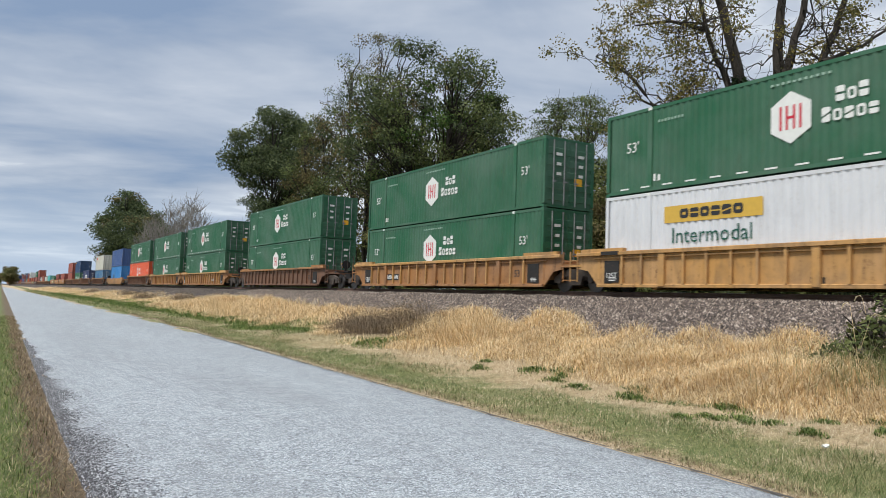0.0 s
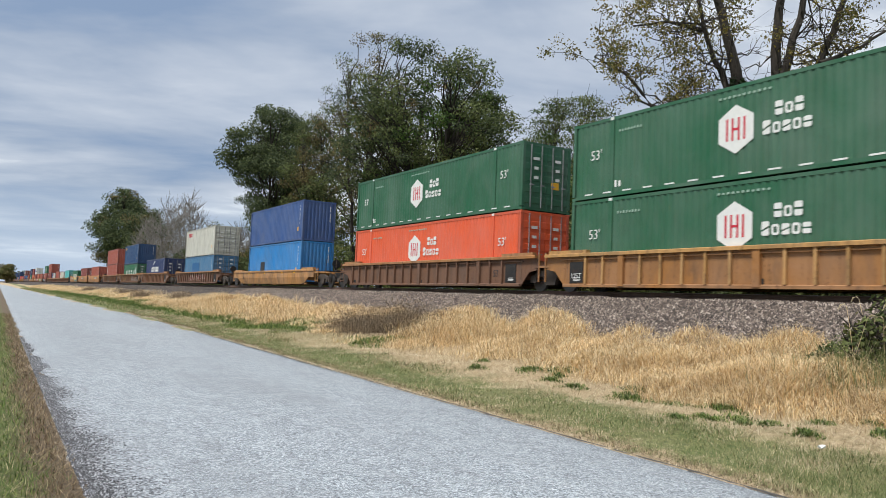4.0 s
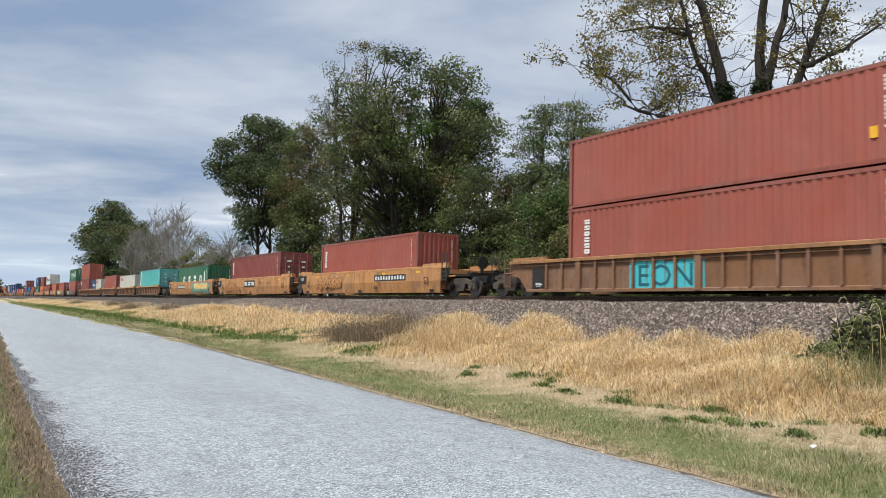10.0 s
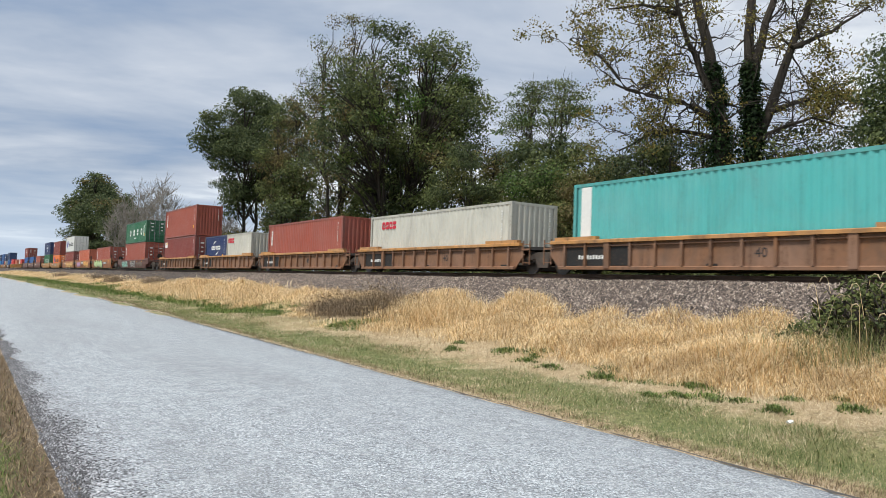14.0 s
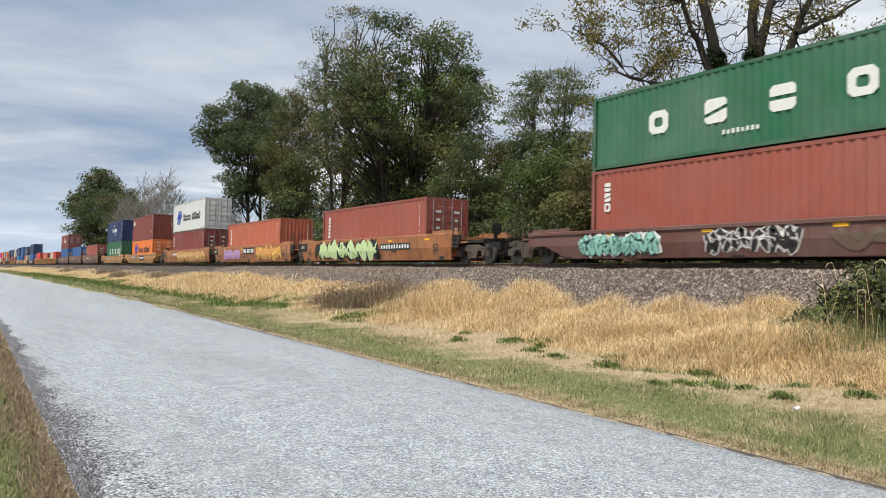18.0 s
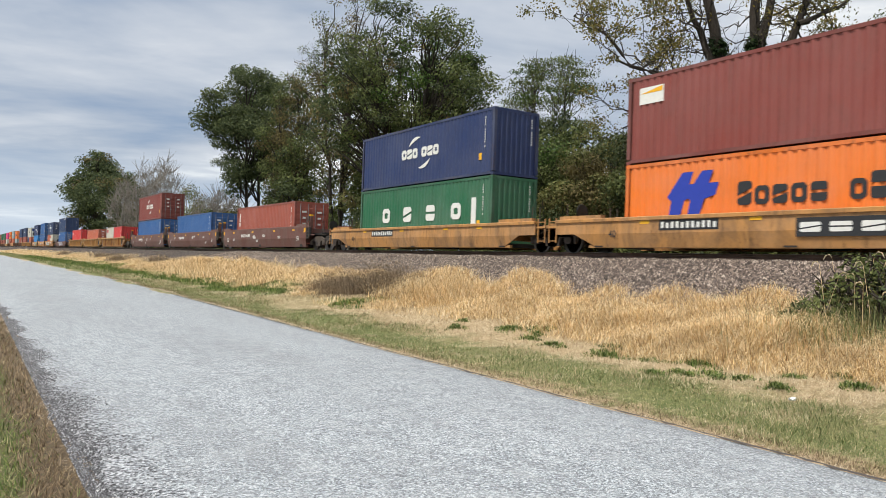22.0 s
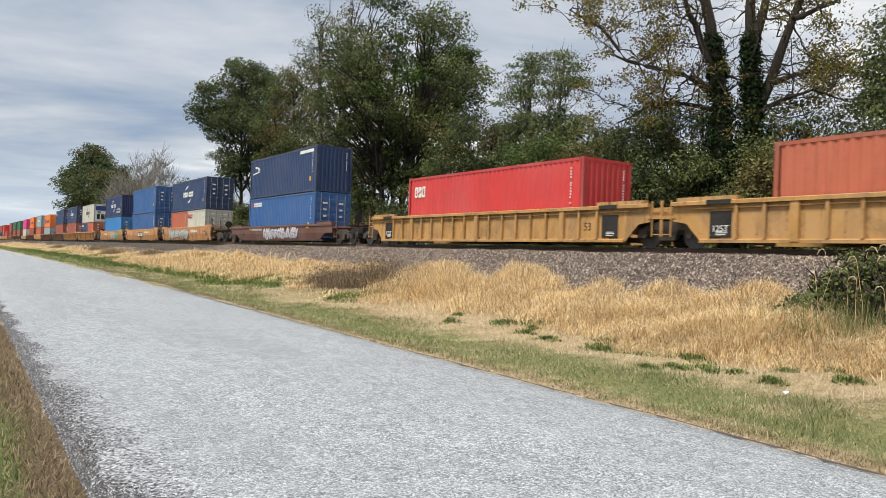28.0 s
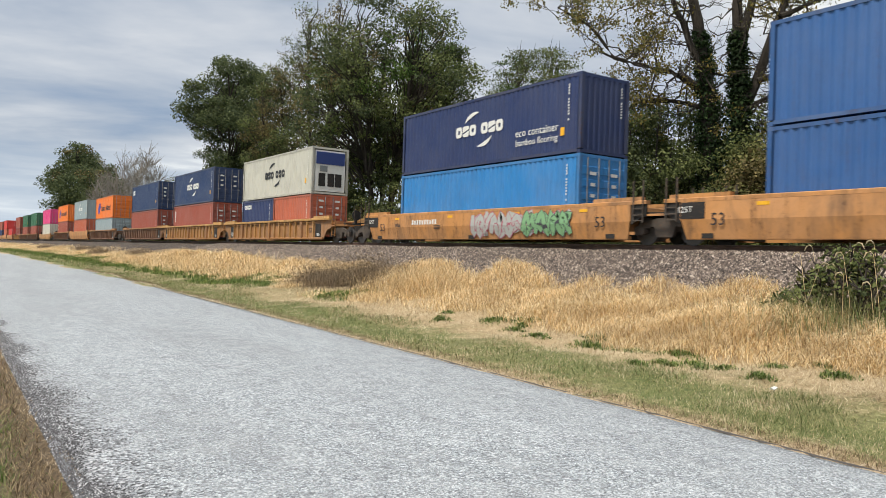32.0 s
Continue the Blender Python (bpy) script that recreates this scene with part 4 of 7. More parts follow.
def graffiti(car, y0, y1, z0, z1, fill, line, seed, x, letters_n=6, bold=0.04, jag=False, lean=None):
    """Spray-paint: swollen plain shapes with outlines, no readable letters."""
    r = random.Random(seed)
    fm = shared(("spray", fill), lambda: flat("spray_%s" % "_".join(str(q) for q in fill), lin(*fill), 0.5))
    lm = shared(("spray", line), lambda: flat("spray_%s" % "_".join(str(q) for q in line), lin(*line), 0.5))
    n = letters_n
    w = (y1 - y0) / n
    sf, sl = Shape(), Shape()
    if fill != line:      # a thin haze of paint behind the strokes
        for k in range(2 * n):
            cy, cz = r.uniform(y0 + 0.2, y1 - 0.2), r.uniform(z0 + 0.2, z1 - 0.2)
            q = r.uniform(0.10, 0.24)
            sf.prism([(cy + 1.5 * q * math.cos(j * 0.7), cz + q * math.sin(j * 0.7) * r.uniform(0.8, 1.1)) for j in range(9)], "x", x - 0.0010 - 0.00015 * k, x)
    hh, depth = z1 - z0, 0.005
    for k in range(n):
        for curve in (curl(r), curl(r)):
            lean_ = r.uniform(-0.15, 0.25)
            raw = [(y1 - w * (k + 0.03 + (0.94 * (p + lean_ * (q - 0.5)) + r.uniform(-0.05, 0.05))), z0 + hh * (0.1 + 0.8 * q + r.uniform(-0.05, 0.05))) for p, q in curve]
            path = bend_through(raw, 4)
            thick = r.uniform(0.085, 0.12) * hh * (1.25 if jag else 1.0)
            depth += 0.0009
            ribbon(sl, path, thick + 0.9 * bold, jag, x - depth, x - depth + 0.0003)
            ribbon(sf, path, thick, jag, x - depth - 0.00045, x - depth - 0.00015)
    for sh in (sf, sl):
        if lean:      # lie along the lower, leaning half of a creased side
            sh.v = [(p + lean * max(-0.1, 0.60 - q), w_, q) for p, w_, q in sh.v]
    part("graffiti", sf, fm, car, "spray-painted colour fields")
    part("graffiti", sl, lm, car, "spray-painted outlines")


CAR_LABEL = {"ribbed": "well car with ribbed sides", "smooth": "well car with smooth plate sides", "low": "well car with low tapered sides", "short": "short well car with ribbed sides and dark panels"}
CAR_TINT = {"yellow": "grimy yellow", "ochre": "rust-streaked ochre", "rusty": "rusty brown", "orange": "faded orange", "umber": "dark red-brown", "amber": "amber-yellow", "tawny": "rust-mottled tawny", "burnt": "burnt-orange"}
HW, LEAN = 1.47, 0.20


def well_car(kind, tint, top, near_end, far_end, floor=0.33):
    """A well car; origin at rail height in the middle, near end at -y. Ends: 'joint', 'shared' (the neighbour has the truck) or 'free'."""
    half, well, cut = {"ribbed": (9.35, 8.3, 8.3), "smooth": (9.35, 8.3, 8.55), "low": (9.25, 7.6, 7.6), "short": (7.0, 6.4, 6.6)}[kind]
    pivot = 7.92 if kind == "short" else 9.8
    m = CARS[tint]
    rim = CARS[{"rusty": "ochre", "tawny": "ochre", "short": "amber", "ochre": "yellow"}.get("short" if kind == "short" else tint, tint)]
    car = new("well_car")
    tagged(car, "%s %s" % (CAR_TINT[tint], CAR_LABEL[kind]), "rail car", "well cars of the train")
    zb = 0.16
    wall_out = [(-cut, zb), (cut, zb), (cut + 0.55, 0.72), (half, 0.8), (half, top - 0.1), (-half, top - 0.1), (-half, 0.8), (-cut - 0.55, 0.72)]
    if kind == "low":
        wall_out = [(-cut + 0.4, zb), (cut - 0.4, zb), (cut + 1.0, 0.75), (half, 0.8), (half, top - 0.06), (-half, top - 0.06), (-half, 0.8), (-cut - 1.0, 0.75)]
    crease = {"smooth": 0.72, "low": 0.62}.get(kind)
    if crease:
        wall_half = 8.72 if kind == "smooth" else half

        def creased():
            tip = cut if kind == "smooth" else cut - 0.4
            low_end = min(wall_half, tip + (crease - zb) * (0.25 if kind == "smooth" else 1.4 / 0.59))
            sh = Shape().prism([(-wall_half, crease), (wall_half, crease), (wall_half, top - 0.06), (-wall_half, top - 0.06)], "x", -0.025, 0.025)
            k0 = len(sh.v)
            sh.prism([(-tip, zb), (tip, zb), (low_end, crease), (-low_end, crease)], "x", -0.025, 0.025)
            sh.v[k0:] = [(p + LEAN * (crease - r_), q, r_) for p, q, r_ in sh.v[k0:]]
            return sh.mesh("side_wall", m)
    for a in (-1, 1):
        if crease:
            part("side_wall", shared(("wall", kind, tint, top), creased), m, car, at=Matrix.Translation((a * (HW - 0.025), 0, 0)) @ Matrix.Diagonal((-a, 1, 1, 1)))
            if kind == "smooth":
                for b in (-1, 1):
                    part("end_casting", shared(("end_casting", top), lambda: Shape().prism([(8.73, 0.62), (9.2, 0.86), (half, 0.86), (half, top - 0.1), (8.73, top - 0.1)], "x", -0.03, 0.03).mesh("end_casting", BLACK)), BLACK, car, "grimy black end casting", at=pose(a * (HW - 0.06), 0, 0, 0, 0, 0 if b > 0 else 180))
        else:
            part("side_wall", shared(("wall", kind, tint, top), lambda: Shape().prism(wall_out, "x", -0.025, 0.025).mesh("side_wall", m)), m, car, at=pose(a * (HW - (0.115 if kind in ("ribbed", "short") else 0.025)), 0, 0))
        part("top_chord", shared(("chord", kind, tint), lambda: Shape().prism([(-0.11, -0.10), (0.11, -0.10), (0.11, 0.0), (0.09, 0.02), (-0.09, 0.02), (-0.11, 0.0)], "y", -half, half).mesh("top_chord", rim)), rim, car, at=pose(a * (HW - (0.105 if kind == "smooth" else 0.06)), 0, top))
        part("bottom_chord", shared(("sill", kind, tint), lambda: Shape().prism([(-0.09, 0), (0.05, 0), (0.05, 0.09), (0.0, 0.12), (-0.09, 0.12)], "y", -cut, cut).mesh("bottom_chord", m)), m, car, at=Matrix.Translation((a * (HW - 0.06 - (LEAN * (crease - zb) if crease else 0)), 0, zb - 0.02)) @ Matrix.Diagonal((a, 1, 1, 1)))
        if kind in ("ribbed", "short") and a < 0:
            n = 19 if kind == "ribbed" else 13
            rib = shared(("rib", kind, tint, top), lambda: Shape().prism([(-0.045, 0.10), (0.045, 0.10), (0.045, -0.05), (-0.045, -0.05)], "z", zb + 0.1, top - 0.1).mesh("rib", rim if tint in ("ochre", "yellow") else m))
            wide = shared(("widerib", kind, tint, top), lambda: Shape().prism([(-0.13, 0.10), (0.13, 0.10), (0.12, -0.058), (-0.12, -0.058)], "z", zb + 0.02, top - 0.1).mesh("rib", m))
            for k in range(n):
                y = -cut + 0.35 + (2 * cut - 0.7) * k / (n - 1)
                if kind == "ribbed" and 7.15 < abs(y) < 8.1 and not (tint == "rusty" and y > 0):
                    continue      # the stencil panel sits here
                part("rib", wide if k in ((3, 9, 15) if kind == "ribbed" else (2, 10)) else rib, m, car, at=pose(a * (HW - 0.035), y, 0, 0, 0, 90 * a))
            part("ledge", shared(("ledge", kind, tint), lambda: Shape().box(-0.045, -cut - 0.2, -0.02, 0.02, cut + 0.2, 0.02).mesh("ledge", m)), m, car, at=pose(-HW + 0.06, 0, top - 0.2))
            if kind == "ribbed":
                for b in (-1, 1):
                    if tint == "rusty" and b > 0:
                        continue
                    y0 = b * 7.62
                    board = part("end_panel", shared(("end_panel", top), lambda: Shape().box(-0.012, -0.36, zb + 0.14, 0.012, 0.36, top - 0.3).mesh("end_panel", BLACK)), BLACK, car, "black stencil panel", at=pose(-HW + 0.075, y0, 0))
                    if tint == "yellow":
                        part("chord_band", shared(("chord_band", kind), lambda: Shape().box(-0.006, -0.42, -0.1, 0.10, 0.42, 0.028).mesh("chord_band", BLACK)), BLACK, car, at=pose(-HW - 0.055, y0, top))
                    for j in range(3):
                        part("print_bar", shared(("print_bar", j % 2), lambda: Shape().box(-0.004, -0.18 - 0.06 * (j % 2), 0, 0, 0.14, 0.025).mesh("print_bar", WHITE)), WHITE, board, at=pose(-0.013, 0, zb + 0.2 + 0.055 * j))
        if kind == "short" and a < 0:
            panel = shared(("dark_panel", top), lambda: Shape().box(-0.01, -1.5, zb + 0.12, 0.01, 1.5, top - 0.24).mesh("dark_panel", BLACK))
            part("dark_panel", panel, BLACK, car, "black lettering panel", at=pose(-HW + 0.082, 4.75, 0))
        # raised guide over the near end of the well
        for y0 in (-half + 0.2, half - 2.3):
            part("top_guide", shared(("guide", kind, tint), lambda: Shape().box(-0.10, 0, 0.02, 0.10, 2.1, 0.14).mesh("top_guide", rim)), rim, car, at=pose(a * (HW - (0.115 if kind == "smooth" else 0.10)), y0, top))
    # well floor: cross bearers on which the container stands
    beam = shared(("bearer", floor), lambda: Shape().box(-HW + 0.08, -0.2, floor - 0.16, HW - 0.08, 0.2, floor).mesh("cross_bearer", BLACK))
    for k in (0, 3, 6):
        part("cross_bearer", beam, BLACK, car, at=pose(0, (-1 + k / 3) * (well - 0.5), 0))
    head = shared(("bulkhead", tint, top), lambda: Shape().box(-HW + 0.08, -0.05, 0.42, HW - 0.08, 0.05, top - 0.12).mesh("bulkhead", m))
    deck = shared(("deck", kind, tint), lambda: Shape().prism([(-HW + 0.08, 0), (HW - 0.08, 0), (0.55, pivot - well - 0.05), (-0.55, pivot - well - 0.05)], "z", 0.92, 1.04).box(-0.4, 0.2, 0.78, 0.4, pivot - well + 0.1, 0.92).mesh("end_platform", BLACK if kind in ("smooth", "short") else m))
    foot_z = 0.66 if kind == "smooth" else 0.32
    step = shared(("ladder", kind, tint), lambda: Shape().box(-0.02, -0.22, foot_z, 0.02, -0.18, top + (0.62 if kind == "smooth" else 0.1)).box(-0.02, 0.18, foot_z, 0.02, 0.22, top + (0.62 if kind == "smooth" else 0.1)).box(-0.015, -0.18, foot_z + 0.06, 0.015, 0.18, foot_z + 0.09).box(-0.015, -0.18, 0.9, 0.015, 0.18, 0.93).box(-0.015, -0.18, 1.1, 0.015, 0.18, 1.13).mesh("ladder", TRUCK if kind == "smooth" else m))
    grab = shared(("grab_iron", tint), lambda: Shape().box(-0.014, -0.014, 0.9, 0.014, 0.014, top + 0.6).mesh("grab_iron", TRUCK))
    dark = BLACK if kind == "smooth" else m
    for b, kind_end in ((-1, near_end), (1, far_end)):
        turn = pose(0, 0, 0, 0, 0, 0 if b > 0 else 180)
        part("bulkhead", head, m, car, at=pose(0, b * well, 0))
        part("end_platform", deck, m, car, at=turn @ pose(0, well, 0))
        for a in (-1, 1):
            part("ladder", step, dark, car, at=pose(a * (HW + 0.015 if kind == "smooth" else HW - 0.1), b * (half - 0.3 if kind == "smooth" else half + 0.28), 0))
            part("ladder_foot", shared(("stirrup", tint), lambda: Shape().box(-0.03, -0.32, 0.88, 0.03, 0.3, 0.95).mesh("ladder_foot", m)), m, car, at=pose(a * (HW - 0.1), b * (half + 0.18), 0))
        if kind_end == "free":
            truck(car, b * pivot)
            part("draft_sill", shared(("draft", kind), lambda: Shape().box(-0.2, well, 0.62, 0.2, pivot + 1.3, 0.95).mesh("draft_sill", BLACK)), BLACK, car, at=turn)
            part("coupler", shared(("coupler", kind), lambda: Shape().box(-0.07, pivot + 1.3, 0.75, 0.07, pivot + 1.75, 0.93).box(-0.16, pivot + 1.68, 0.7, 0.16, pivot + 1.94, 0.98).mesh("coupler", TRUCK)), TRUCK, car, at=turn)
            part("brake_platform", shared(("brakedeck", kind), lambda: Shape().box(-1.3, pivot + 0.9, 0.98, 1.3, pivot + 1.25, 1.04).mesh("brake_platform", BLACK)), BLACK, car, at=turn)
            for u in (-1.28, -0.9, 1.28):
                part("grab_iron", grab, m, car, at=turn @ pose(u, pivot + 1.05, 0))
            if b < 0:
                part("brake_wheel", shared("brake_wheel", lambda: Shape().disc(0, 0, 0, 0.28, "y", -0.02, 0.02, 18).mesh("brake_wheel", BLACK)), BLACK, car, at=turn @ pose(0.6, pivot + 1.1, 1.5))
                part("brake_stand", shared("brake_stand", lambda: Shape().box(-0.06, -0.06, 0, 0.06, 0.06, 0.8).mesh("brake_stand", BLACK)), BLACK, car, at=turn @ pose(0.6, pivot + 1.02, 0.98))
        elif kind_end == "joint":
            truck(car, b * pivot)
            part("joint_casting", shared("joint", lambda: Shape().box(-0.45, -0.5, 0.86, 0.45, 0.5, 1.06).mesh("joint_casting", TRUCK)), TRUCK, car, at=pose(0, b * pivot, 0))
    return car


# train table: middle of the platform along the train at the start, car kind, colour, top of side,
# lower containers and upper ones: (feet, high cube, colour, end, marking)
C53 = lambda tint, kind="hexagon", tape=False: (53, True, tint, "door", kind, tape)
C40 = lambda tint, kind="", end="door", high=True: (40, high, tint, end, kind, False)
C20 = lambda tint, kind="", end="door", high=False: (20, high, tint, end, kind, False)
UNITS = [
    [(11.75, "ribbed", "yellow", 1.36, [C53("silver", "nameplate")], [C53("green", tape=True)]),
     (31.42, "ribbed", "ochre", 1.36, [C53("green")], [C53("green")])],
    [(54.90, "ribbed", "rusty", 1.36, [C53("green")], [C53("green")])],
    [(78.34, "ribbed", "ochre", 1.36, [C53("green")], [C53("green", tape=True)]),
     (97.75, "ribbed", "ochre", 1.36, [C53("green")], [C53("green", tape=True)]),
     (117.05, "ribbed", "rusty", 1.36, [C53("orangered")], [C53("green", tape=True)])],
    [(140.4, "low", "amber", 1.14, [C40("sky", "window", "plain")], [C40("royal", "", "plain")])],
    [(164.1, "ribbed", "rusty", 1.30, [C40("steelblue", "patch", "door", False)], [C40("cream", "redword")])],
    [(187.3, "ribbed", "tawny", 1.36, [C40("navy", "swoosh_low")], []),
     (206.7, "ribbed", "tawny", 1.36, [C40("bottle", "bottle", "door", False)], [C40("seablue", "smallword", "plain")]),
     (226.4, "ribbed", "tawny", 1.36, [C40("brown", "long_column", "plain")], [C40("brown", "", "plain", False)])],
    [(249.8, "smooth", "orange", 1.40, [C40("brown", "column", "plain")], []),
     (269.5, "smooth", "orange", 1.40, [C40("maroon", "column")], []),
     (289.0, "smooth", "orange", 1.40, [C40("bottle", "bottle", "plain", False)], [])],
    [(310.5, "short", "tawny", 1.16, [C40("teal", "codepanel", "door")], []),
     (326.3, "short", "tawny", 1.16, [C40("cream", "redword", "plain", False)], []),
     (342.0, "short", "tawny", 1.16, [C40("brown", "column", "plain")], []),
     (357.8, "short", "tawny", 1.16, [C20("cream", "redword", "plain"), C20("navy", "swoosh")], []),
     (373.6, "short", "tawny", 1.16, [C40("maroon", "tagplate", "door")], [C40("brown", "long_column", "plain")])],
    [(395.2, "low", "umber", 1.11, [C40("brown", "column")], [C40("bottle", "bottle", "door", False)])],
    [(418.6, "smooth", "burnt", 1.36, [C40("brown", "long_column")], []),
     (438.1, "smooth", "burnt", 1.36, [C40("terra", "long_column", "plain")], []),
     (457.5, "smooth", "burnt", 1.36, [C40("maroon", "column")], [C40("white", "flag")])],
    [(479.3, "low", "amber", 1.14, [C40("orange", "flag", "door", False)], [C40("maroon", "tagplate", "plain")])],
    [(499.0, "low", "amber", 1.14, [C40("bottle", "bottle", "plain")], [C40("navy", "swoosh", "plain")])],
    [(520.9, "smooth", "umber", 1.48, [C40("brown", "column")], []),
     (540.4, "smooth", "umber", 1.48, [C40("blue", "")], []),
     (559.9, "smooth", "umber", 1.48, [C40("blue", "")], [C40("maroon", "swoosh")])],
    [(583.2, "ribbed", "ochre", 1.36, [C20("red", "", "plain"), C20("cream", "redword")], []),
     (602.9, "ribbed", "yellow", 1.36, [C40("terra", "", "door", False)], []),
     (622.5, "ribbed", "yellow", 1.36, [C40("red", "shortword", "plain")], [])],
    [(646.0, "low", "umber", 1.14, [C40("blue", "smallword")], [C40("slate", "sail", "plain")])],
    [(669.8, "smooth", "orange", 1.36, [C20("cream", "redword"), C20("terra", "")], [C40("slate", "swoosh")]),
     (689.3, "smooth", "orange", 1.36, [C40("blue", "")], [C40("blue", "")]),
     (708.7, "smooth", "orange", 1.36, [C40("sky", "")], [C40("navy", "swoosh_eco", "plain")])],
    [(731.5, "ribbed", "ochre", 1.36, [C20("terra", ""), C20("navy", "smallword")], [("reefer", True, "cream", "door", "swoosh", False)]),
     (750.8, "ribbed", "ochre", 1.36, [C40("brown", "column")], [C40("slate", "swoosh")]),
     (769.2, "ribbed", "rusty", 1.36, [C40("brown", "")], [C40("slate", "shortword")])],
    [(792.6, "ribbed", "rusty", 1.36, [C40("grey", "", "door", False)], [C40("orange", "flag")]),
     (812.3, "smooth", "orange", 1.36, [C40("terra", "")], [C40("grey", "swoosh", "plain")]),
     (831.6, "ribbed", "rusty", 1.36, [C40("brown", "column")], [C40("orange", "flag", "plain")])],
    [(855.0, "low", "amber", 1.14, [C40("cream", "")], [C40("pink", "", "door")])],
    [(878.5, "ribbed", "rusty", 1.36, [C40("brown", "")], [C40("bottle", "", "door")]),
     (898.0, "ribbed", "rusty", 1.36, [C40("brown", "")], [C40("bottle", "", "door")]),
     (917.6, "ribbed", "ochre", 1.36, [C40("maroon", "")], [C40("brown", "", "plain")])],
    [(941.0, "smooth", "orange", 1.36, [C40("red", "", "plain")], []),
     (960.6, "smooth", "orange", 1.36, [C40("terra", "", "plain")], [C40("red", "", "plain")]),
     (980.1, "smooth", "orange", 1.36, [C40("navy", "", "plain")], [C40("brown", "", "plain")])],
    [(1003.5, "ribbed", "rusty", 1.36, [C40("red", "", "plain")], [C40("blue", "", "plain")]),
     (1023.0, "ribbed", "rusty", 1.36, [C40("brown", "", "plain")], [])],
]
MOVING = []      # thing, place along the train, height over the rail


def load(spec, s, z):
    feet, high, tint, end, kind, tape = spec
    reefer = feet == "reefer"
    ob = container(40 if reefer else feet, high, tint, end, kind, tape, reefer, s > 785)
    MOVING.append((ob, s, z))
    return DIM(40 if reefer else feet, high)[1]


CAR_AT = {}
for unit in UNITS:
    for k, (s, kind, tint, top, lower, upper) in enumerate(unit):
        floor = 0.43 if lower[0][0] == 53 else 0.33
        car = well_car(kind, tint, top, "free" if k == 0 else "joint", "free" if k == len(unit) - 1 else "shared", floor)
        MOVING.append((car, s, 0.0))
        CAR_AT[s] = car
        if len(lower) == 2:
            h = load(lower[0], s - 3.06, floor)
            load(lower[1], s + 3.06, floor)
        else:
            h = load(lower[0], s, floor)
        for spec in upper:
            load(spec, s, floor + h + 0.008)

# ---------------------------------------------------------------- stencils, panels and graffiti on the cars (u runs to the reader's right)
def spray(s, u0, u1, z0, z1, fill, line, seed, n, bold=0.04, jag=False, over=0):
    graffiti(CAR_AT[s], -u1, -u0, z0, z1, fill, line, seed, -HW + (0.088 if s in RIBBED else -0.004) - 0.012 * over, n, bold, jag, 0.0 if s in RIBBED else LEAN)


RIBBED = {row[0] for unit in UNITS for row in unit if row[1] in ("ribbed", "short")}
spray(206.7, -6.4, -2.0, 0.2, 1.2, (196, 176, 120), (70, 60, 48), 1, 5)
spray(206.7, 2.6, 8.0, 0.2, 1.2, (196, 196, 200), (40, 40, 44), 2, 3)
TEAL = flat("turquoise_spray", lin(74, 186, 196))
for k in range(4):
    part("graffiti", Shape().prism([(2.86 - 0.77 * k, 0.2 + 0.03 * (k % 2)), (2.84 - 0.77 * k, 1.16 - 0.04 * (k % 3)), (2.14 - 0.77 * k, 1.14 + 0.02 * (k % 2)), (2.12 - 0.77 * k, 0.22)], "x", -HW + 0.078, -HW + 0.0885), TEAL, CAR_AT[226.4], "turquoise spray-painted field")
part("graffiti", letters("EON", 1.0, flat("dark_teal_spray", lin(34, 92, 104)), 1.12), None, CAR_AT[226.4], "dark letters EON in the turquoise field", at=pose(-HW + 0.074, 1.35, 0.32))
spray(164.1, -2.6, 3.8, 0.35, 1.15, (130, 74, 66), (226, 214, 204), 4, 5)
spray(289.0, 0.9, 7.6, 0.2, 1.32, (120, 176, 130), (48, 84, 176), 5, 8, 0.05, True)
spray(289.0, 2.2, 7.0, 0.55, 1.25, (236, 190, 60), (226, 236, 236), 6, 6, 0.04, True, 1)
spray(249.8, -6.0, -2.2, 0.35, 1.1, (200, 140, 78), (90, 66, 50), 7, 4)
spray(269.5, -6.4, -3.4, 0.2, 1.2, (196, 132, 74), (120, 84, 60), 8, 5)
spray(418.6, -6.4, 1.9, 0.14, 1.34, (26, 30, 34), (26, 30, 34), 9, 8, 0.05, True)
spray(418.6, -5.8, 1.5, 0.2, 1.28, (196, 220, 156), (226, 234, 214), 109, 6, 0.025, True, 1)
spray(438.1, -6.1, -1.9, 0.25, 1.2, (176, 140, 190), (214, 170, 196), 10, 4)
spray(438.1, 2.0, 6.8, 0.25, 1.25, (214, 140, 66), (244, 224, 130), 11, 4)
spray(457.5, -2.6, 7.6, 0.2, 1.25, (196, 140, 90), (244, 226, 140), 12, 9)
spray(395.2, -6.3, -2.9, 0.18, 1.05, (226, 230, 226), (226, 230, 226), 113, 5)
spray(395.2, -6.2, -3.0, 0.2, 1.0, (150, 206, 192), (36, 56, 58), 13, 5, 0.04, False, 1)
spray(395.2, -0.95, 1.8, 0.2, 1.05, (48, 46, 48), (232, 228, 224), 14, 4)
spray(395.2, 3.0, 5.8, 0.3, 0.95, (112, 98, 84), (110, 84, 72), 114, 2)
spray(646.0, -2.0, 3.9, 0.18, 1.1, (206, 206, 210), (110, 90, 130), 15, 7)
spray(669.8, -5.6, 1.7, 0.2, 1.25, (196, 196, 192), (60, 60, 62), 16, 10)
spray(708.7, 0.1, 5.8, 0.16, 1.3, (176, 180, 176), (176, 90, 110), 17, 5)
spray(708.7, 3.4, 5.9, 0.2, 1.25, (130, 176, 130), (70, 70, 76), 18, 3, 0.04, False, 1)


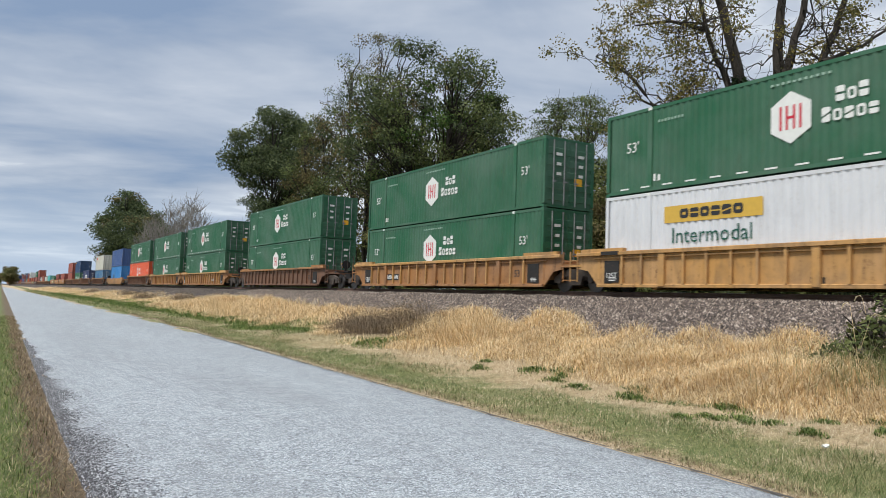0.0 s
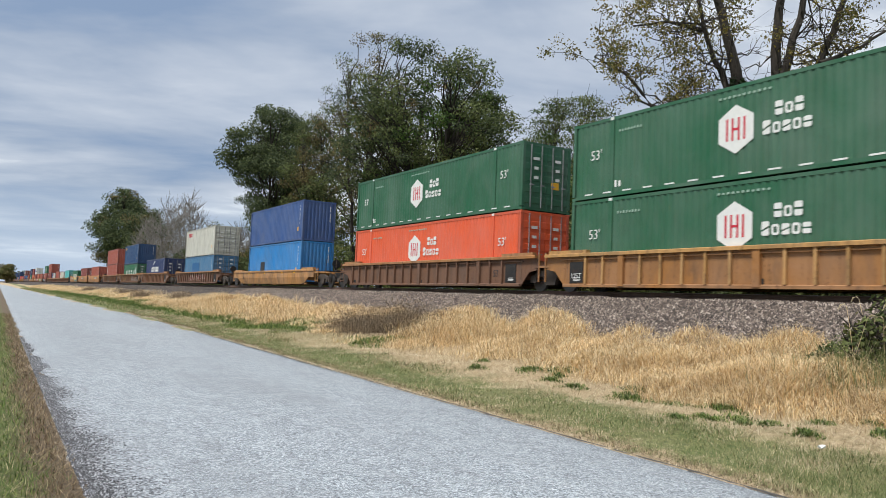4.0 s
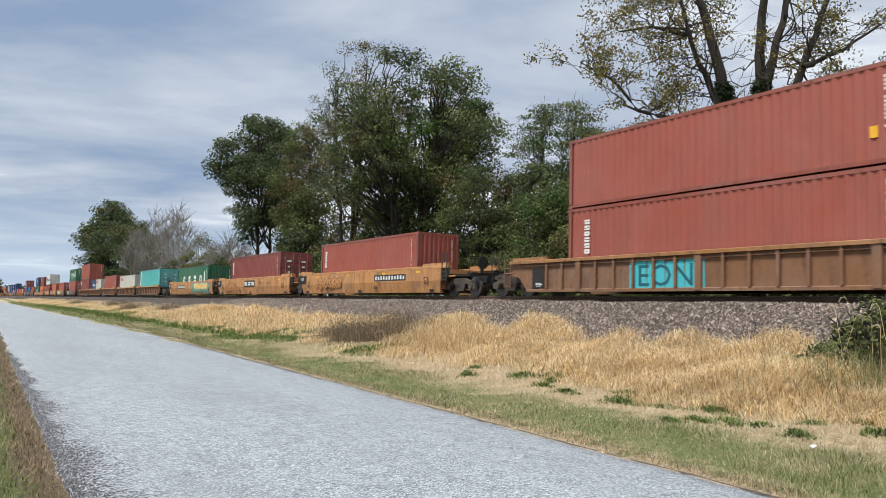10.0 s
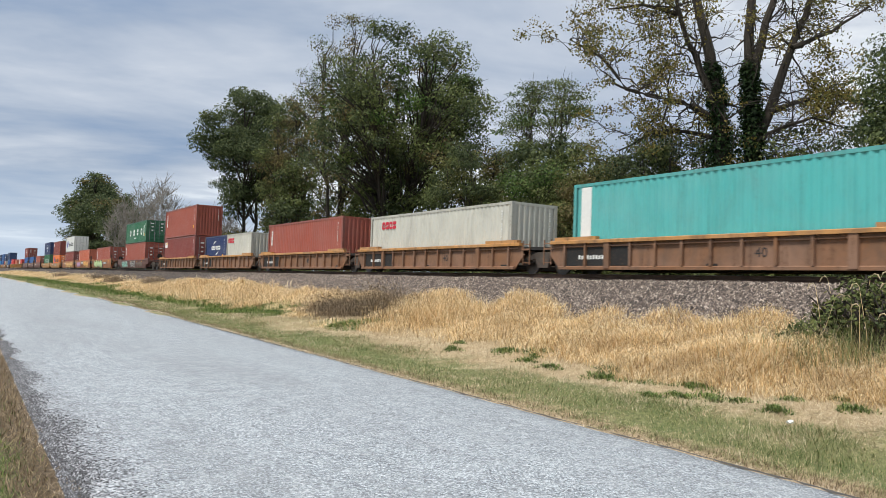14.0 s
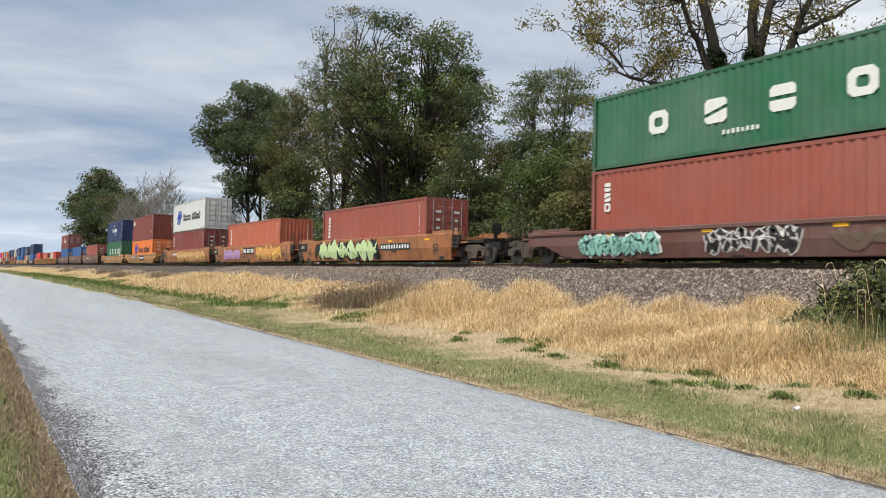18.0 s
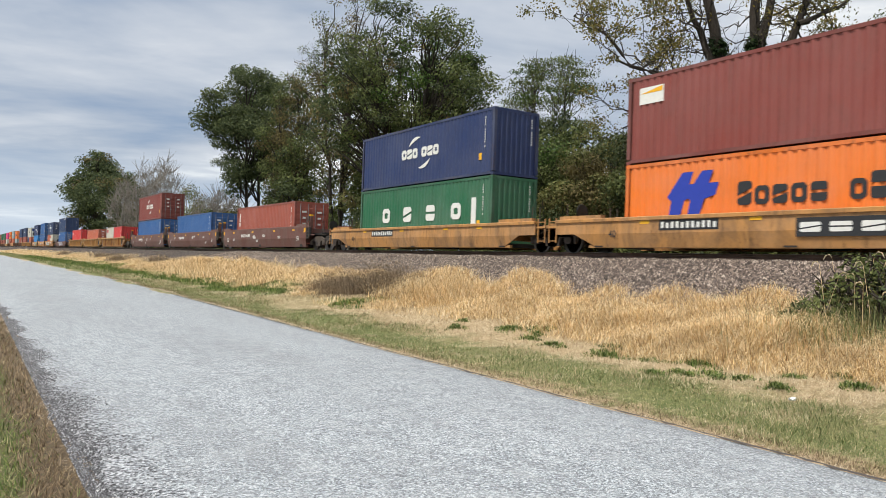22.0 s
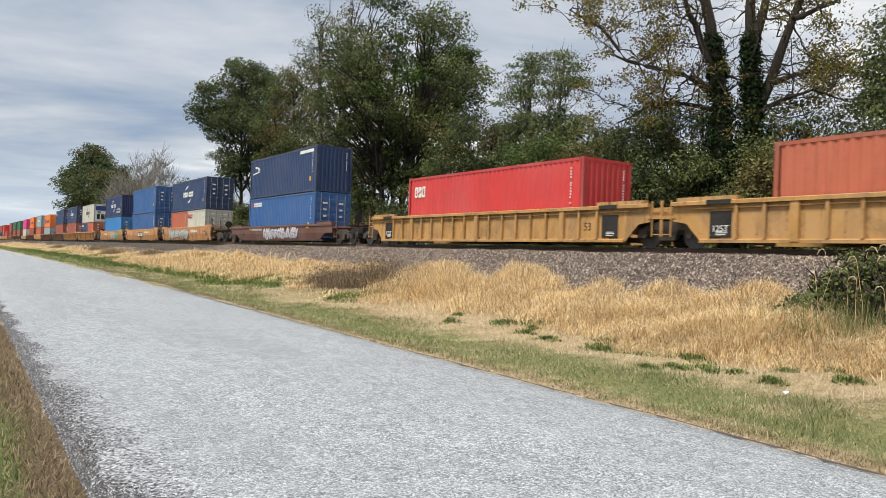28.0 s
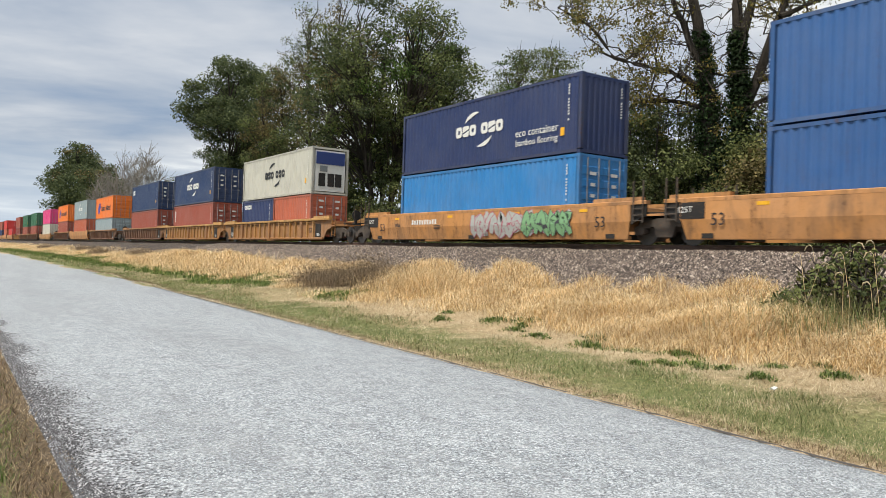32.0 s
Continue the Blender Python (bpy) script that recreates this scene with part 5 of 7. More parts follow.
def reflector():
    return shared("reflector_strip", lambda: Shape().box(-0.008, -0.19, 0, 0.004, 0.19, 0.1).mesh("reflector", YELLOW))


def plated(s, u0, u1, z0, z1, n):
    """A dark board with a white wordmark as blocks."""
    car = CAR_AT[s]
    part("name_board", Shape().box(-HW - 0.008, -u1, z0, -HW + 0.02, -u0, z1), DARKMARK, car, "dark board")
    w = (u1 - u0) / (n * 1.4)
    for k in range(n):
        sh = Shape()
        block(sh, 2 - k % 2, u0 + (k + 0.5) * (u1 - u0) / n, z0 + 0.12, w, z1 - z0 - 0.24, w * 0.3, -HW - 0.014, -HW - 0.008)
        part("wordmark_block", sh, WHITE, car, "white block of the wordmark")


plated(269.5, -1.42, 1.23, 0.69, 1.2, 3)
plated(438.1, -1.23, 1.41, 0.72, 1.22, 3)
plated(689.3, -1.17, 1.23, 0.5, 1.02, 3)
plated(479.3, 0.2, 2.6, 0.45, 0.95, 3)
for s, u0, u1, z in ((289.0, -4.8, -1.64, 0.9), (249.8, 1.9, 5.4, 0.94), (418.6, 1.94, 5.03, 0.85), (479.3, -4.4, -2.2, 0.86), (499.0, -4.2, -1.9, 0.86), (31.42, -5.2, -3.9, 0.62), (78.34, 3.8, 5.5, 0.62)):
    n = 11
    car = CAR_AT[s]
    off = -HW + (0.075 if s in RIBBED else -0.008)
    part("mark_panel", Shape().box(off, -u1, z - 0.16, -HW + 0.02 if s not in RIBBED else off + 0.02, -u0, z + 0.16), DARKMARK, car, "dark marking panel")
    part("reporting_mark", row_of_blocks(n, (u0 + u1) / 2, z - 0.1, (u1 - u0) / (n * 1.4), 0.2, (u1 - u0) / (n * 4), off, 0.3), WHITE, car)
for s, u, z in ((669.8, 3.4, 0.95), (708.7, -3.6, 0.92), (646.0, -3.6, 0.95), (457.5, -3.6, 0.95), (520.9, -3.1, 0.98), (540.4, -3.1, 0.98), (559.9, -3.1, 0.98), (689.3, 3.4, 1.0)):
    part("reporting_mark", row_of_blocks(10, u, z - 0.1, 0.17, 0.22, 0.045, -HW - 0.002, 0.3), WHITE, CAR_AT[s])
for unit in UNITS:
    for s, kind, tint, top, lower, upper in unit:
        if s > 785:
            continue
        car = CAR_AT[s]
        r = random.Random(int(s * 10))
        if kind == "smooth":
            for u in (-7.4, 7.4):
                part("size_mark", shared(("fiftythree", tint), lambda: letters("53", 0.42 if tint == "umber" else 0.52, WHITE if tint == "umber" else DARKMARK)), None, car, at=pose(-HW - 0.008, -u, 0.55))
            for u in (-6.0, -1.5, 3.0, 6.6):
                part("reflector", reflector(), YELLOW, car, "yellow reflector", at=pose(-HW, -u, top - 0.28))
            sh = Shape()
            for k in range(6 if tint == "umber" else 3):
                u, z = r.uniform(-7, 7), r.uniform(0.45, top - 0.35)
                for j in range(3):
                    sh.box(-HW - 0.006, -u - r.uniform(0.15, 0.3), z - 0.06 * j, -HW + 0.004, -u + 0.25, z - 0.06 * j + 0.03)
            part("small_print", sh, WHITE if tint == "umber" else DARKMARK, car)
            if tint in ("orange", "burnt"):
                part("rating_panel", Shape().box(-HW - 0.012, 7.85, 0.75, -HW + 0.01, 8.7, top - 0.12), BLACK, car, "black rating panel")
                part("stencil", shared("rating_small", lambda: letters("125T", 0.26, WHITE)), None, car, at=pose(-HW - 0.016, 8.55, top - 0.42))
            if tint == "umber":
                for w_, u in (("A" if s < 530 else "C" if s < 550 else "B", 1.0),):
                    part("stencil", shared(("class_letter", w_), lambda: letters(w_, 0.36, WHITE)), None, car, at=pose(-HW - 0.008, -u, 0.86))
                for b in (-1, 1):
                    part("end_post", shared("umber_post", lambda: Shape().box(-0.09, -0.09, 1.0, 0.09, 0.09, top + 0.62).mesh("end_post", CARS["umber"])), CARS["umber"], car, at=pose(-HW + 0.16, b * 9.1, 0))
                    part("post_cap", shared("post_cap", lambda: Shape().box(-0.095, -0.095, top + 0.62, 0.095, 0.095, top + 0.72).mesh("post_cap", YELLOW)), YELLOW, car, "yellow post cap", at=pose(-HW + 0.16, b * 9.1, 0))
                    part("reflector", shared("end_square", lambda: Shape().box(-0.006, -0.14, top - 0.4, 0.01, 0.14, top - 0.12).mesh("reflector", YELLOW)), YELLOW, car, "yellow end mark", at=pose(-HW, b * 8.5, 0))
        elif kind == "ribbed":
            if tint not in ("rusty", "tawny"):
                part("stencil", shared("rating", lambda: letters("125T", 0.27, WHITE)), None, car, at=pose(-HW + 0.056, 7.62, 0.46))
            part("stencil", shared("rib53", lambda: letters("53", 0.4, DARKMARK)), None, car, at=pose(-HW + 0.085, -6.55, 0.55))
        elif kind == "short":
            part("stencil", shared("forty", lambda: letters("40", 0.4, DARKMARK)), None, car, at=pose(-HW + 0.084, -1.6, 0.5))
            part("reporting_mark", row_of_blocks(10, -4.9, 0.5, 0.12, 0.15, 0.02, -HW + 0.068, 0.3), WHITE, car)
        else:
            part("stencil", shared("low40", lambda: letters("40", 0.34, DARKMARK)), None, car, at=pose(-HW - 0.004, 6.4, 0.5))
            for u in (-5.0, -1.0, 3.0, 5.6):
                part("reflector", reflector(), YELLOW, car, "yellow reflector", at=pose(-HW, -u, top - 0.22))

# ---------------------------------------------------------------- trees and shrubs
def leaf_mat(name, dark, mid, light):
    s = Nodes(name, 0.9)
    s.bsdf.inputs["Specular IOR Level"].default_value = 0.3
    c = s.ramp(s.island(), [(0.0, dark), (0.55, mid), (1.0, light)])
    c = s.mix(s.step(s.noise(s.coord(), 0.5, 3), 0.35, 0.7, 0, 0.5), c, tuple(q * 0.6 for q in dark))
    return thin(s, s.shade(c, 0.75), c, 0.36)


def thin(s, mat, colour, share):
    """Let part of the light pass through a thin leaf or blade."""
    tr, mx = s.n.new("ShaderNodeBsdfTranslucent"), s.n.new("ShaderNodeMixShader")
    s.put(colour, tr.inputs["Color"])
    mx.inputs[0].default_value = share
    s.l.new(s.bsdf.outputs[0], mx.inputs[1])
    s.l.new(tr.outputs[0], mx.inputs[2])
    s.l.new(mx.outputs[0], s.n["Material Output"].inputs["Surface"])
    return mat


def bark_mat(name, col):
    s = Nodes(name, 0.95)
    co = s.coord()
    n = s.noise(s.vec("MULTIPLY", co, (6, 6, 1.2)), 2.0, 5, 0.65)
    return s.shade(s.ramp(n, [(0.3, tuple(q * 0.45 for q in col)), (0.6, col), (0.8, tuple(q * 1.5 for q in col))]), 0.95, n, 0.8, 0.04)


DEEP = leaf_mat("deep_green_leaves", (0.04, 0.058, 0.026), (0.09, 0.118, 0.05), (0.17, 0.20, 0.085))
MIDG = leaf_mat("mid_green_leaves", (0.06, 0.08, 0.028), (0.135, 0.165, 0.055), (0.25, 0.28, 0.10))
BRIGHT = leaf_mat("fresh_green_leaves", (0.035, 0.07, 0.016), (0.085, 0.15, 0.032), (0.17, 0.24, 0.06))
RUST = leaf_mat("turning_brown_leaves", (0.08, 0.066, 0.028), (0.19, 0.155, 0.062), (0.32, 0.26, 0.11))
GOLD = leaf_mat("sparse_yellow_leaves", (0.10, 0.08, 0.02), (0.22, 0.17, 0.042), (0.38, 0.30, 0.08))
OLIVE = leaf_mat("olive_yellow_leaves", (0.07, 0.08, 0.025), (0.17, 0.175, 0.058), (0.32, 0.31, 0.115))
IVY = leaf_mat("ivy_leaves", (0.01, 0.022, 0.008), (0.03, 0.06, 0.02), (0.07, 0.12, 0.035))
BARK = bark_mat("grey_brown_bark", (0.045, 0.036, 0.028))
BARK_PALE = bark_mat("pale_twigs", (0.27, 0.245, 0.22))


def leaf_cloud(centres, radii, counts, size, r, flatness=0.75, out=0.0):
    """Many small leaf quads round the given centres; out: how far they turn outwards and to the sky."""
    idx = np.repeat(np.arange(len(centres)), counts)
    n = len(idx)
    d = r.normal(size=(n, 3))
    d /= np.linalg.norm(d, axis=1)[:, None] + 1e-9
    rad = radii[idx] * r.random(n) ** (0.4 if out else 0.5)
    p = centres[idx] + d * rad[:, None] * np.array([1, 1, flatness])
    a = r.normal(size=(n, 3))
    if out:
        face = out * (d + np.array([0, 0, 0.7])) + 0.55 * r.normal(size=(n, 3))
        a = np.cross(face, a)
    a /= np.linalg.norm(a, axis=1)[:, None] + 1e-9
    b = np.cross(a, face if out else r.normal(size=(n, 3)))
    b /= np.linalg.norm(b, axis=1)[:, None] + 1e-9
    w = size * (0.6 + 0.8 * r.random(n))[:, None]
    if size > 0.065:      # leaves that stay far off: three corners
        q = np.stack([p - a * w, p + a * w * 0.7 - b * w * 0.5, p + a * w * 0.5 + b * w * 0.75], 1)
        return q.reshape(-1, 3), np.arange(3 * n).reshape(-1, 3)
    q = np.stack([p - a * w, p + b * w * 0.55, p + a * w, p - b * w * 0.55], 1)
    return q.reshape(-1, 3), np.arange(4 * n).reshape(-1, 4)


def limb(sh, a, b, r0, r1, rnd, sag=0.0, n=5, wob=0.05):
    a, b = Vector(a), Vector(b)
    pts, rad = [], []
    L = (b - a).length
    for k in range(n + 1):
        t = k / n
        p = a.lerp(b, t)
        p.z += sag * L * math.sin(math.pi * t) * 0.5
        if 0 < k < n:
            p += Vector((rnd.uniform(-1, 1), rnd.uniform(-1, 1), rnd.uniform(-1, 1))) * wob * L
        pts.append(tuple(p))
        rad.append(r0 + (r1 - r0) * t)
    sh.tube(pts, rad, 6 if r0 > 0.06 else 4)
    return pts


def tree(name, label, x, y, top, rx, ry, low, clumps, per, size, mats, seed, stems=1, trunk_r=0.3, clump_r=1.5, squash=1.0, shape=1.0, twigs=0, bark=None, flat_clumps=0.6, core=0.35):
    """A tree: tapered trunk with limbs to every clump, and a crown of leaf clumps with gaps between them."""
    rnd, r = random.Random(seed), np.random.default_rng(seed)
    bark = bark or BARK
    z0 = float(bank(x)) - 0.1
    root = new(name)
    root.location = (x, y, z0)
    tagged(root, label, "tree" if "tree" in name else "shrub", "trees behind the track")
    H = top - z0
    wood = Shape()
    fork = H * (0.16 if stems > 1 else 0.3)
    cz, rz = (low - z0 + H) / 2, (H - (low - z0)) / 2
    cs, rs = [], []
    while len(cs) < clumps:
        d = np.array([r.normal(), r.normal(), r.normal()])
        d /= np.linalg.norm(d)
        q = core + (1 - core) * r.random() ** 0.55
        lumpy = 0.82 + 0.30 * noise.noise(Vector((d[0] * 1.6 + seed, d[1] * 1.6, d[2] * 1.6)))
        wide = 1.0 if d[2] < 0 else (1 - 0.25 * shape * d[2])
        c = np.array([d[0] * rx * q * lumpy * wide, d[1] * ry * q * lumpy * wide, cz + d[2] * rz * q * min(1.0, lumpy * 1.1)])
        cs.append(c)
        rs.append(clump_r * (0.55 + 0.7 * r.random()))
    cs, rs = np.array(cs), np.array(rs)
    tops = []
    for k in range(stems):
        a = 2 * math.pi * k / stems + rnd.uniform(0, 1)
        lean = 0.0 if stems == 1 else rx * 0.35
        t = (math.cos(a) * lean, math.sin(a) * lean, H * rnd.uniform(0.72, 0.86))
        pts = limb(wood, (math.cos(a) * 0.2 * (stems > 1), math.sin(a) * 0.2 * (stems > 1), -0.2), t, trunk_r * (1 if stems == 1 else 0.7), trunk_r * 0.18, rnd, 0.0, 8, 0.015)
        tops.append(pts)
    for c in cs:
        pts = min(tops, key=lambda p: (p[-1][0] - c[0]) ** 2 + (p[-1][1] - c[1]) ** 2)
        hz = max(fork, c[2] - (0.35 + 0.4 * rnd.random()) * (math.hypot(c[0], c[1]) + 1.0))
        at = min(pts, key=lambda p: abs(p[2] - hz))
        reach = (Vector(c) - Vector(at)).length
        limb(wood, at, tuple(c), max(0.03, trunk_r * 0.30 * min(1.0, reach / 6)), 0.015, rnd, 0.12, 5, 0.05)
        for _ in range(twigs):
            e = c + (np.clip(r.normal(size=3), -1.2, 1.2) + (0, 0, 0.2 if per else 1.0)) * rs.mean() * 0.6
            limb(wood, tuple(c + (e - c) * 0.1), tuple(e), 0.02 if per else 0.035, 0.006 if per else 0.014, rnd, 0.0, 2, 0.08)
    part("trunk", wood, bark, root)
    share = np.array([m[1] for m in mats], float)
    share /= share.sum()
    pick = r.choice(len(mats), size=len(cs), p=share)
    for k, (m, _) in enumerate(mats):
        sel = pick == k
        if sel.any() and per > 0:
            cnt = np.maximum(3, (per * (rs[sel] / clump_r) ** 2 * (0.6 + 0.8 * r.random(sel.sum()))).astype(int))
            co, fa = leaf_cloud(cs[sel], rs[sel], cnt, size, r, flat_clumps, 0.8)
            part("crown", raw_mesh("crown", co, fa, m), m, root)
    return root


# the broad dark tree and its neighbours along the track
tree("broadleaf_tree", "tall dense dark green broadleaf tree behind the track", 30.0, 53.2, 23.5, 8.4, 10.6, 7.0, 330, 170, 0.12, [(DEEP, 5), (MIDG, 4), (BRIGHT, 0.5), (RUST, 0.5)], 11, 6, 0.36, 1.25, shape=-0.3, twigs=3)
tree("broadleaf_tree", "fresh green outer stem of the broad tree", 33.5, 52.0, 22.0, 3.4, 4.2, 11.0, 80, 150, 0.11, [(MIDG, 3), (BRIGHT, 4)], 17, 3, 0.2, 1.05, shape=0.2, twigs=3)
tree("broadleaf_tree", "tall dense tree with thinning upper branches", 30.5, 66.0, 28.4, 6.0, 7.4, 8.0, 165, 110, 0.10, [(MIDG, 2), (RUST, 2.6), (DEEP, 2), (OLIVE, 1)], 12, 3, 0.30, 1.2, shape=0.2, twigs=6)
tree("broadleaf_tree", "dark green tree with a hanging outer crown", 31.0, 93.0, 27.0, 6.6, 11.0, 9.0, 150, 420, 0.15, [(DEEP, 8), (MIDG, 1)], 13, 2, 0.38, 1.75, shape=0.1, core=0.4)
tree("broadleaf_tree", "bushy tree with brown-tinged foliage", 30.5, 78.0, 23.0, 4.6, 7.0, 4.0, 170, 190, 0.11, [(RUST, 3), (MIDG, 2), (DEEP, 2)], 14, 3, 0.3, 1.3, twigs=5)
tree("broadleaf_tree", "far dark green tree with a rounded crown", 30.0, 212.0, 28.5, 9.0, 21.0, 4.0, 140, 260, 0.28, [(DEEP, 7), (RUST, 1)], 15, 1, 0.5, 2.7)
tree("broadleaf_tree", "far dark green tree with a low crown", 32.0, 182.0, 21.0, 5.0, 10.0, 3.0, 80, 200, 0.24, [(DEEP, 4), (RUST, 1)], 16, 1, 0.4, 2.2)
for k, (x, y, h) in enumerate(((29.5, 172.0, 18.5), (30.5, 158.0, 20.0), (31.5, 146.0, 19.5), (30.0, 134.0, 18.0), (30.5, 104.0, 11.0))):
    tree("bare_tree", "leafless grey tree with fine upright twigs", x, y, h, 4.2, 6.5, 2.0, 90, 0, 0.2, [(RUST, 1)], 21 + k, 6, 0.16, 2.2, twigs=11, bark=BARK_PALE)
tree("small_tree", "small thin-leaved tree with pale twigs", 30.5, 112.0, 11.5, 3.2, 4.6, 3.0, 50, 26, 0.13, [(RUST, 2), (OLIVE, 2)], 25, 4, 0.16, 1.4, twigs=12, bark=BARK_PALE)
tree("small_tree", "small pale green tree with an open crown", 31.0, 122.0, 14.0, 3.2, 4.6, 3.0, 50, 60, 0.14, [(OLIVE, 3), (MIDG, 1)], 24, 4, 0.16, 1.3, twigs=9, bark=BARK_PALE)
tree("feathery_tree", "feathery light green tree with layered foliage", 33.0, 38.0, 16.6, 3.6, 4.8, 8.5, 95, 210, 0.07, [(MIDG, 4), (BRIGHT, 2)], 26, 5, 0.14, 1.15, shape=0.9, twigs=3, flat_clumps=0.22, core=0.3)
for x, y, h, rx, ry, m, sd, lb in ((28.5, 41.5, 12.8, 3.0, 3.8, [(MIDG, 2), (DEEP, 3), (OLIVE, 1)], 27, "mid-green understory tree behind the track"),
                                   (28.0, 33.5, 9.4, 3.0, 3.4, [(MIDG, 4), (BRIGHT, 1.5), (DEEP, 1)], 28, "fresh green understory tree behind the track"),
                                   (27.5, 28.0, 8.6, 2.8, 3.2, [(RUST, 2), (OLIVE, 3)], 29, "olive understory tree with brown leaves"),
                                   (27.0, 23.5, 9.6, 2.4, 2.8, [(MIDG, 3), (DEEP, 3)], 30, "mid-green understory tree by the old trunk"),
                                   (27.6, 17.5, 7.0, 2.6, 2.8, [(OLIVE, 2), (RUST, 2), (MIDG, 2)], 32, "olive understory tree under the old trunk")):
    tree("understory_tree", lb, x, y, h, rx, ry, 0.6, 90, 330, 0.08, m, sd, 3, 0.12, 1.05, shape=-0.3, twigs=2)
tree("broadleaf_tree", "dark green tree with a dense leaning crown", 27.0, 11.9, 11.2, 3.0, 3.3, 1.2, 100, 300, 0.07, [(DEEP, 5), (MIDG, 2), (OLIVE, 0.6)], 31, 2, 0.22, 0.95)
tree("broadleaf_tree", "dark green tree beside the track", 28.0, 6.0, 13.0, 3.6, 3.8, 1.5, 60, 160, 0.09, [(DEEP, 4), (MIDG, 3)], 33, 2, 0.2, 1.2)
for x, y, h, m, sd in ((30.5, 24.5, 11.2, [(MIDG, 3), (BRIGHT, 1)], 34), (30.0, 29.5, 10.6, [(MIDG, 2), (OLIVE, 2)], 35), (31.0, 19.5, 9.6, [(DEEP, 2), (MIDG, 2)], 36), (31.5, 34.0, 11.0, [(DEEP, 2), (MIDG, 2)], 37), (33.0, 44.0, 13.4, [(DEEP, 3), (MIDG, 2)], 38)):
    tree("understory_tree", "slender green understory tree near the old trunk", x, y, h, 2.6, 3.0, 1.0, 85, 170, 0.08, m, sd, 5, 0.10, 0.85, shape=0.1, twigs=3)
for k in range(17):        # understory wall behind the track
    y = 16 + 6.6 * k
    x = 31.5 + 1.4 * math.sin(k * 1.9)
    fine = 0.14 if y < 60 else 0.165
    rise = 0.205 + 0.018 * math.sin(k * 2.3) if y < 84 else 0.075
    if 34 < y < 56:
        rise += 0.02
    mix = ([(MIDG, 3), (DEEP, 3)], [(OLIVE, 2), (RUST, 2), (MIDG, 1)], [(MIDG, 3), (DEEP, 2), (RUST, 1)])[k % 3]
    tree("understory_tree", ("mid-green", "olive-brown", "dull green")[k % 3] + " understory tree in the belt behind the track", x, y, min(15.0, 0.6 + rise * math.hypot(x, y)), 3.0, 5.0, 0.4, 60, 200 if y < 60 else 110, fine, mix, 110 + k, 3, 0.14, 1.25, shape=-0.3, twigs=2)
for k in range(24):        # low thicket along the back of the bank
    y = 4 + 5.0 * k
    tree("thicket_shrub", "tangled green and brown thicket shrub behind the track", 26.6 + 1.2 * math.sin(k * 2.1), y, 4.8 + 1.6 * math.sin(k * 1.7) + 0.02 * y, 2.2, 3.3, 0.3, 34, 200 if y < 50 else 110, 0.085 if y < 50 else 0.12, [(MIDG, 2.4), (DEEP, 2), (RUST, 1), (OLIVE, 0.5)], 50 + k, 3, 0.07, 0.9)


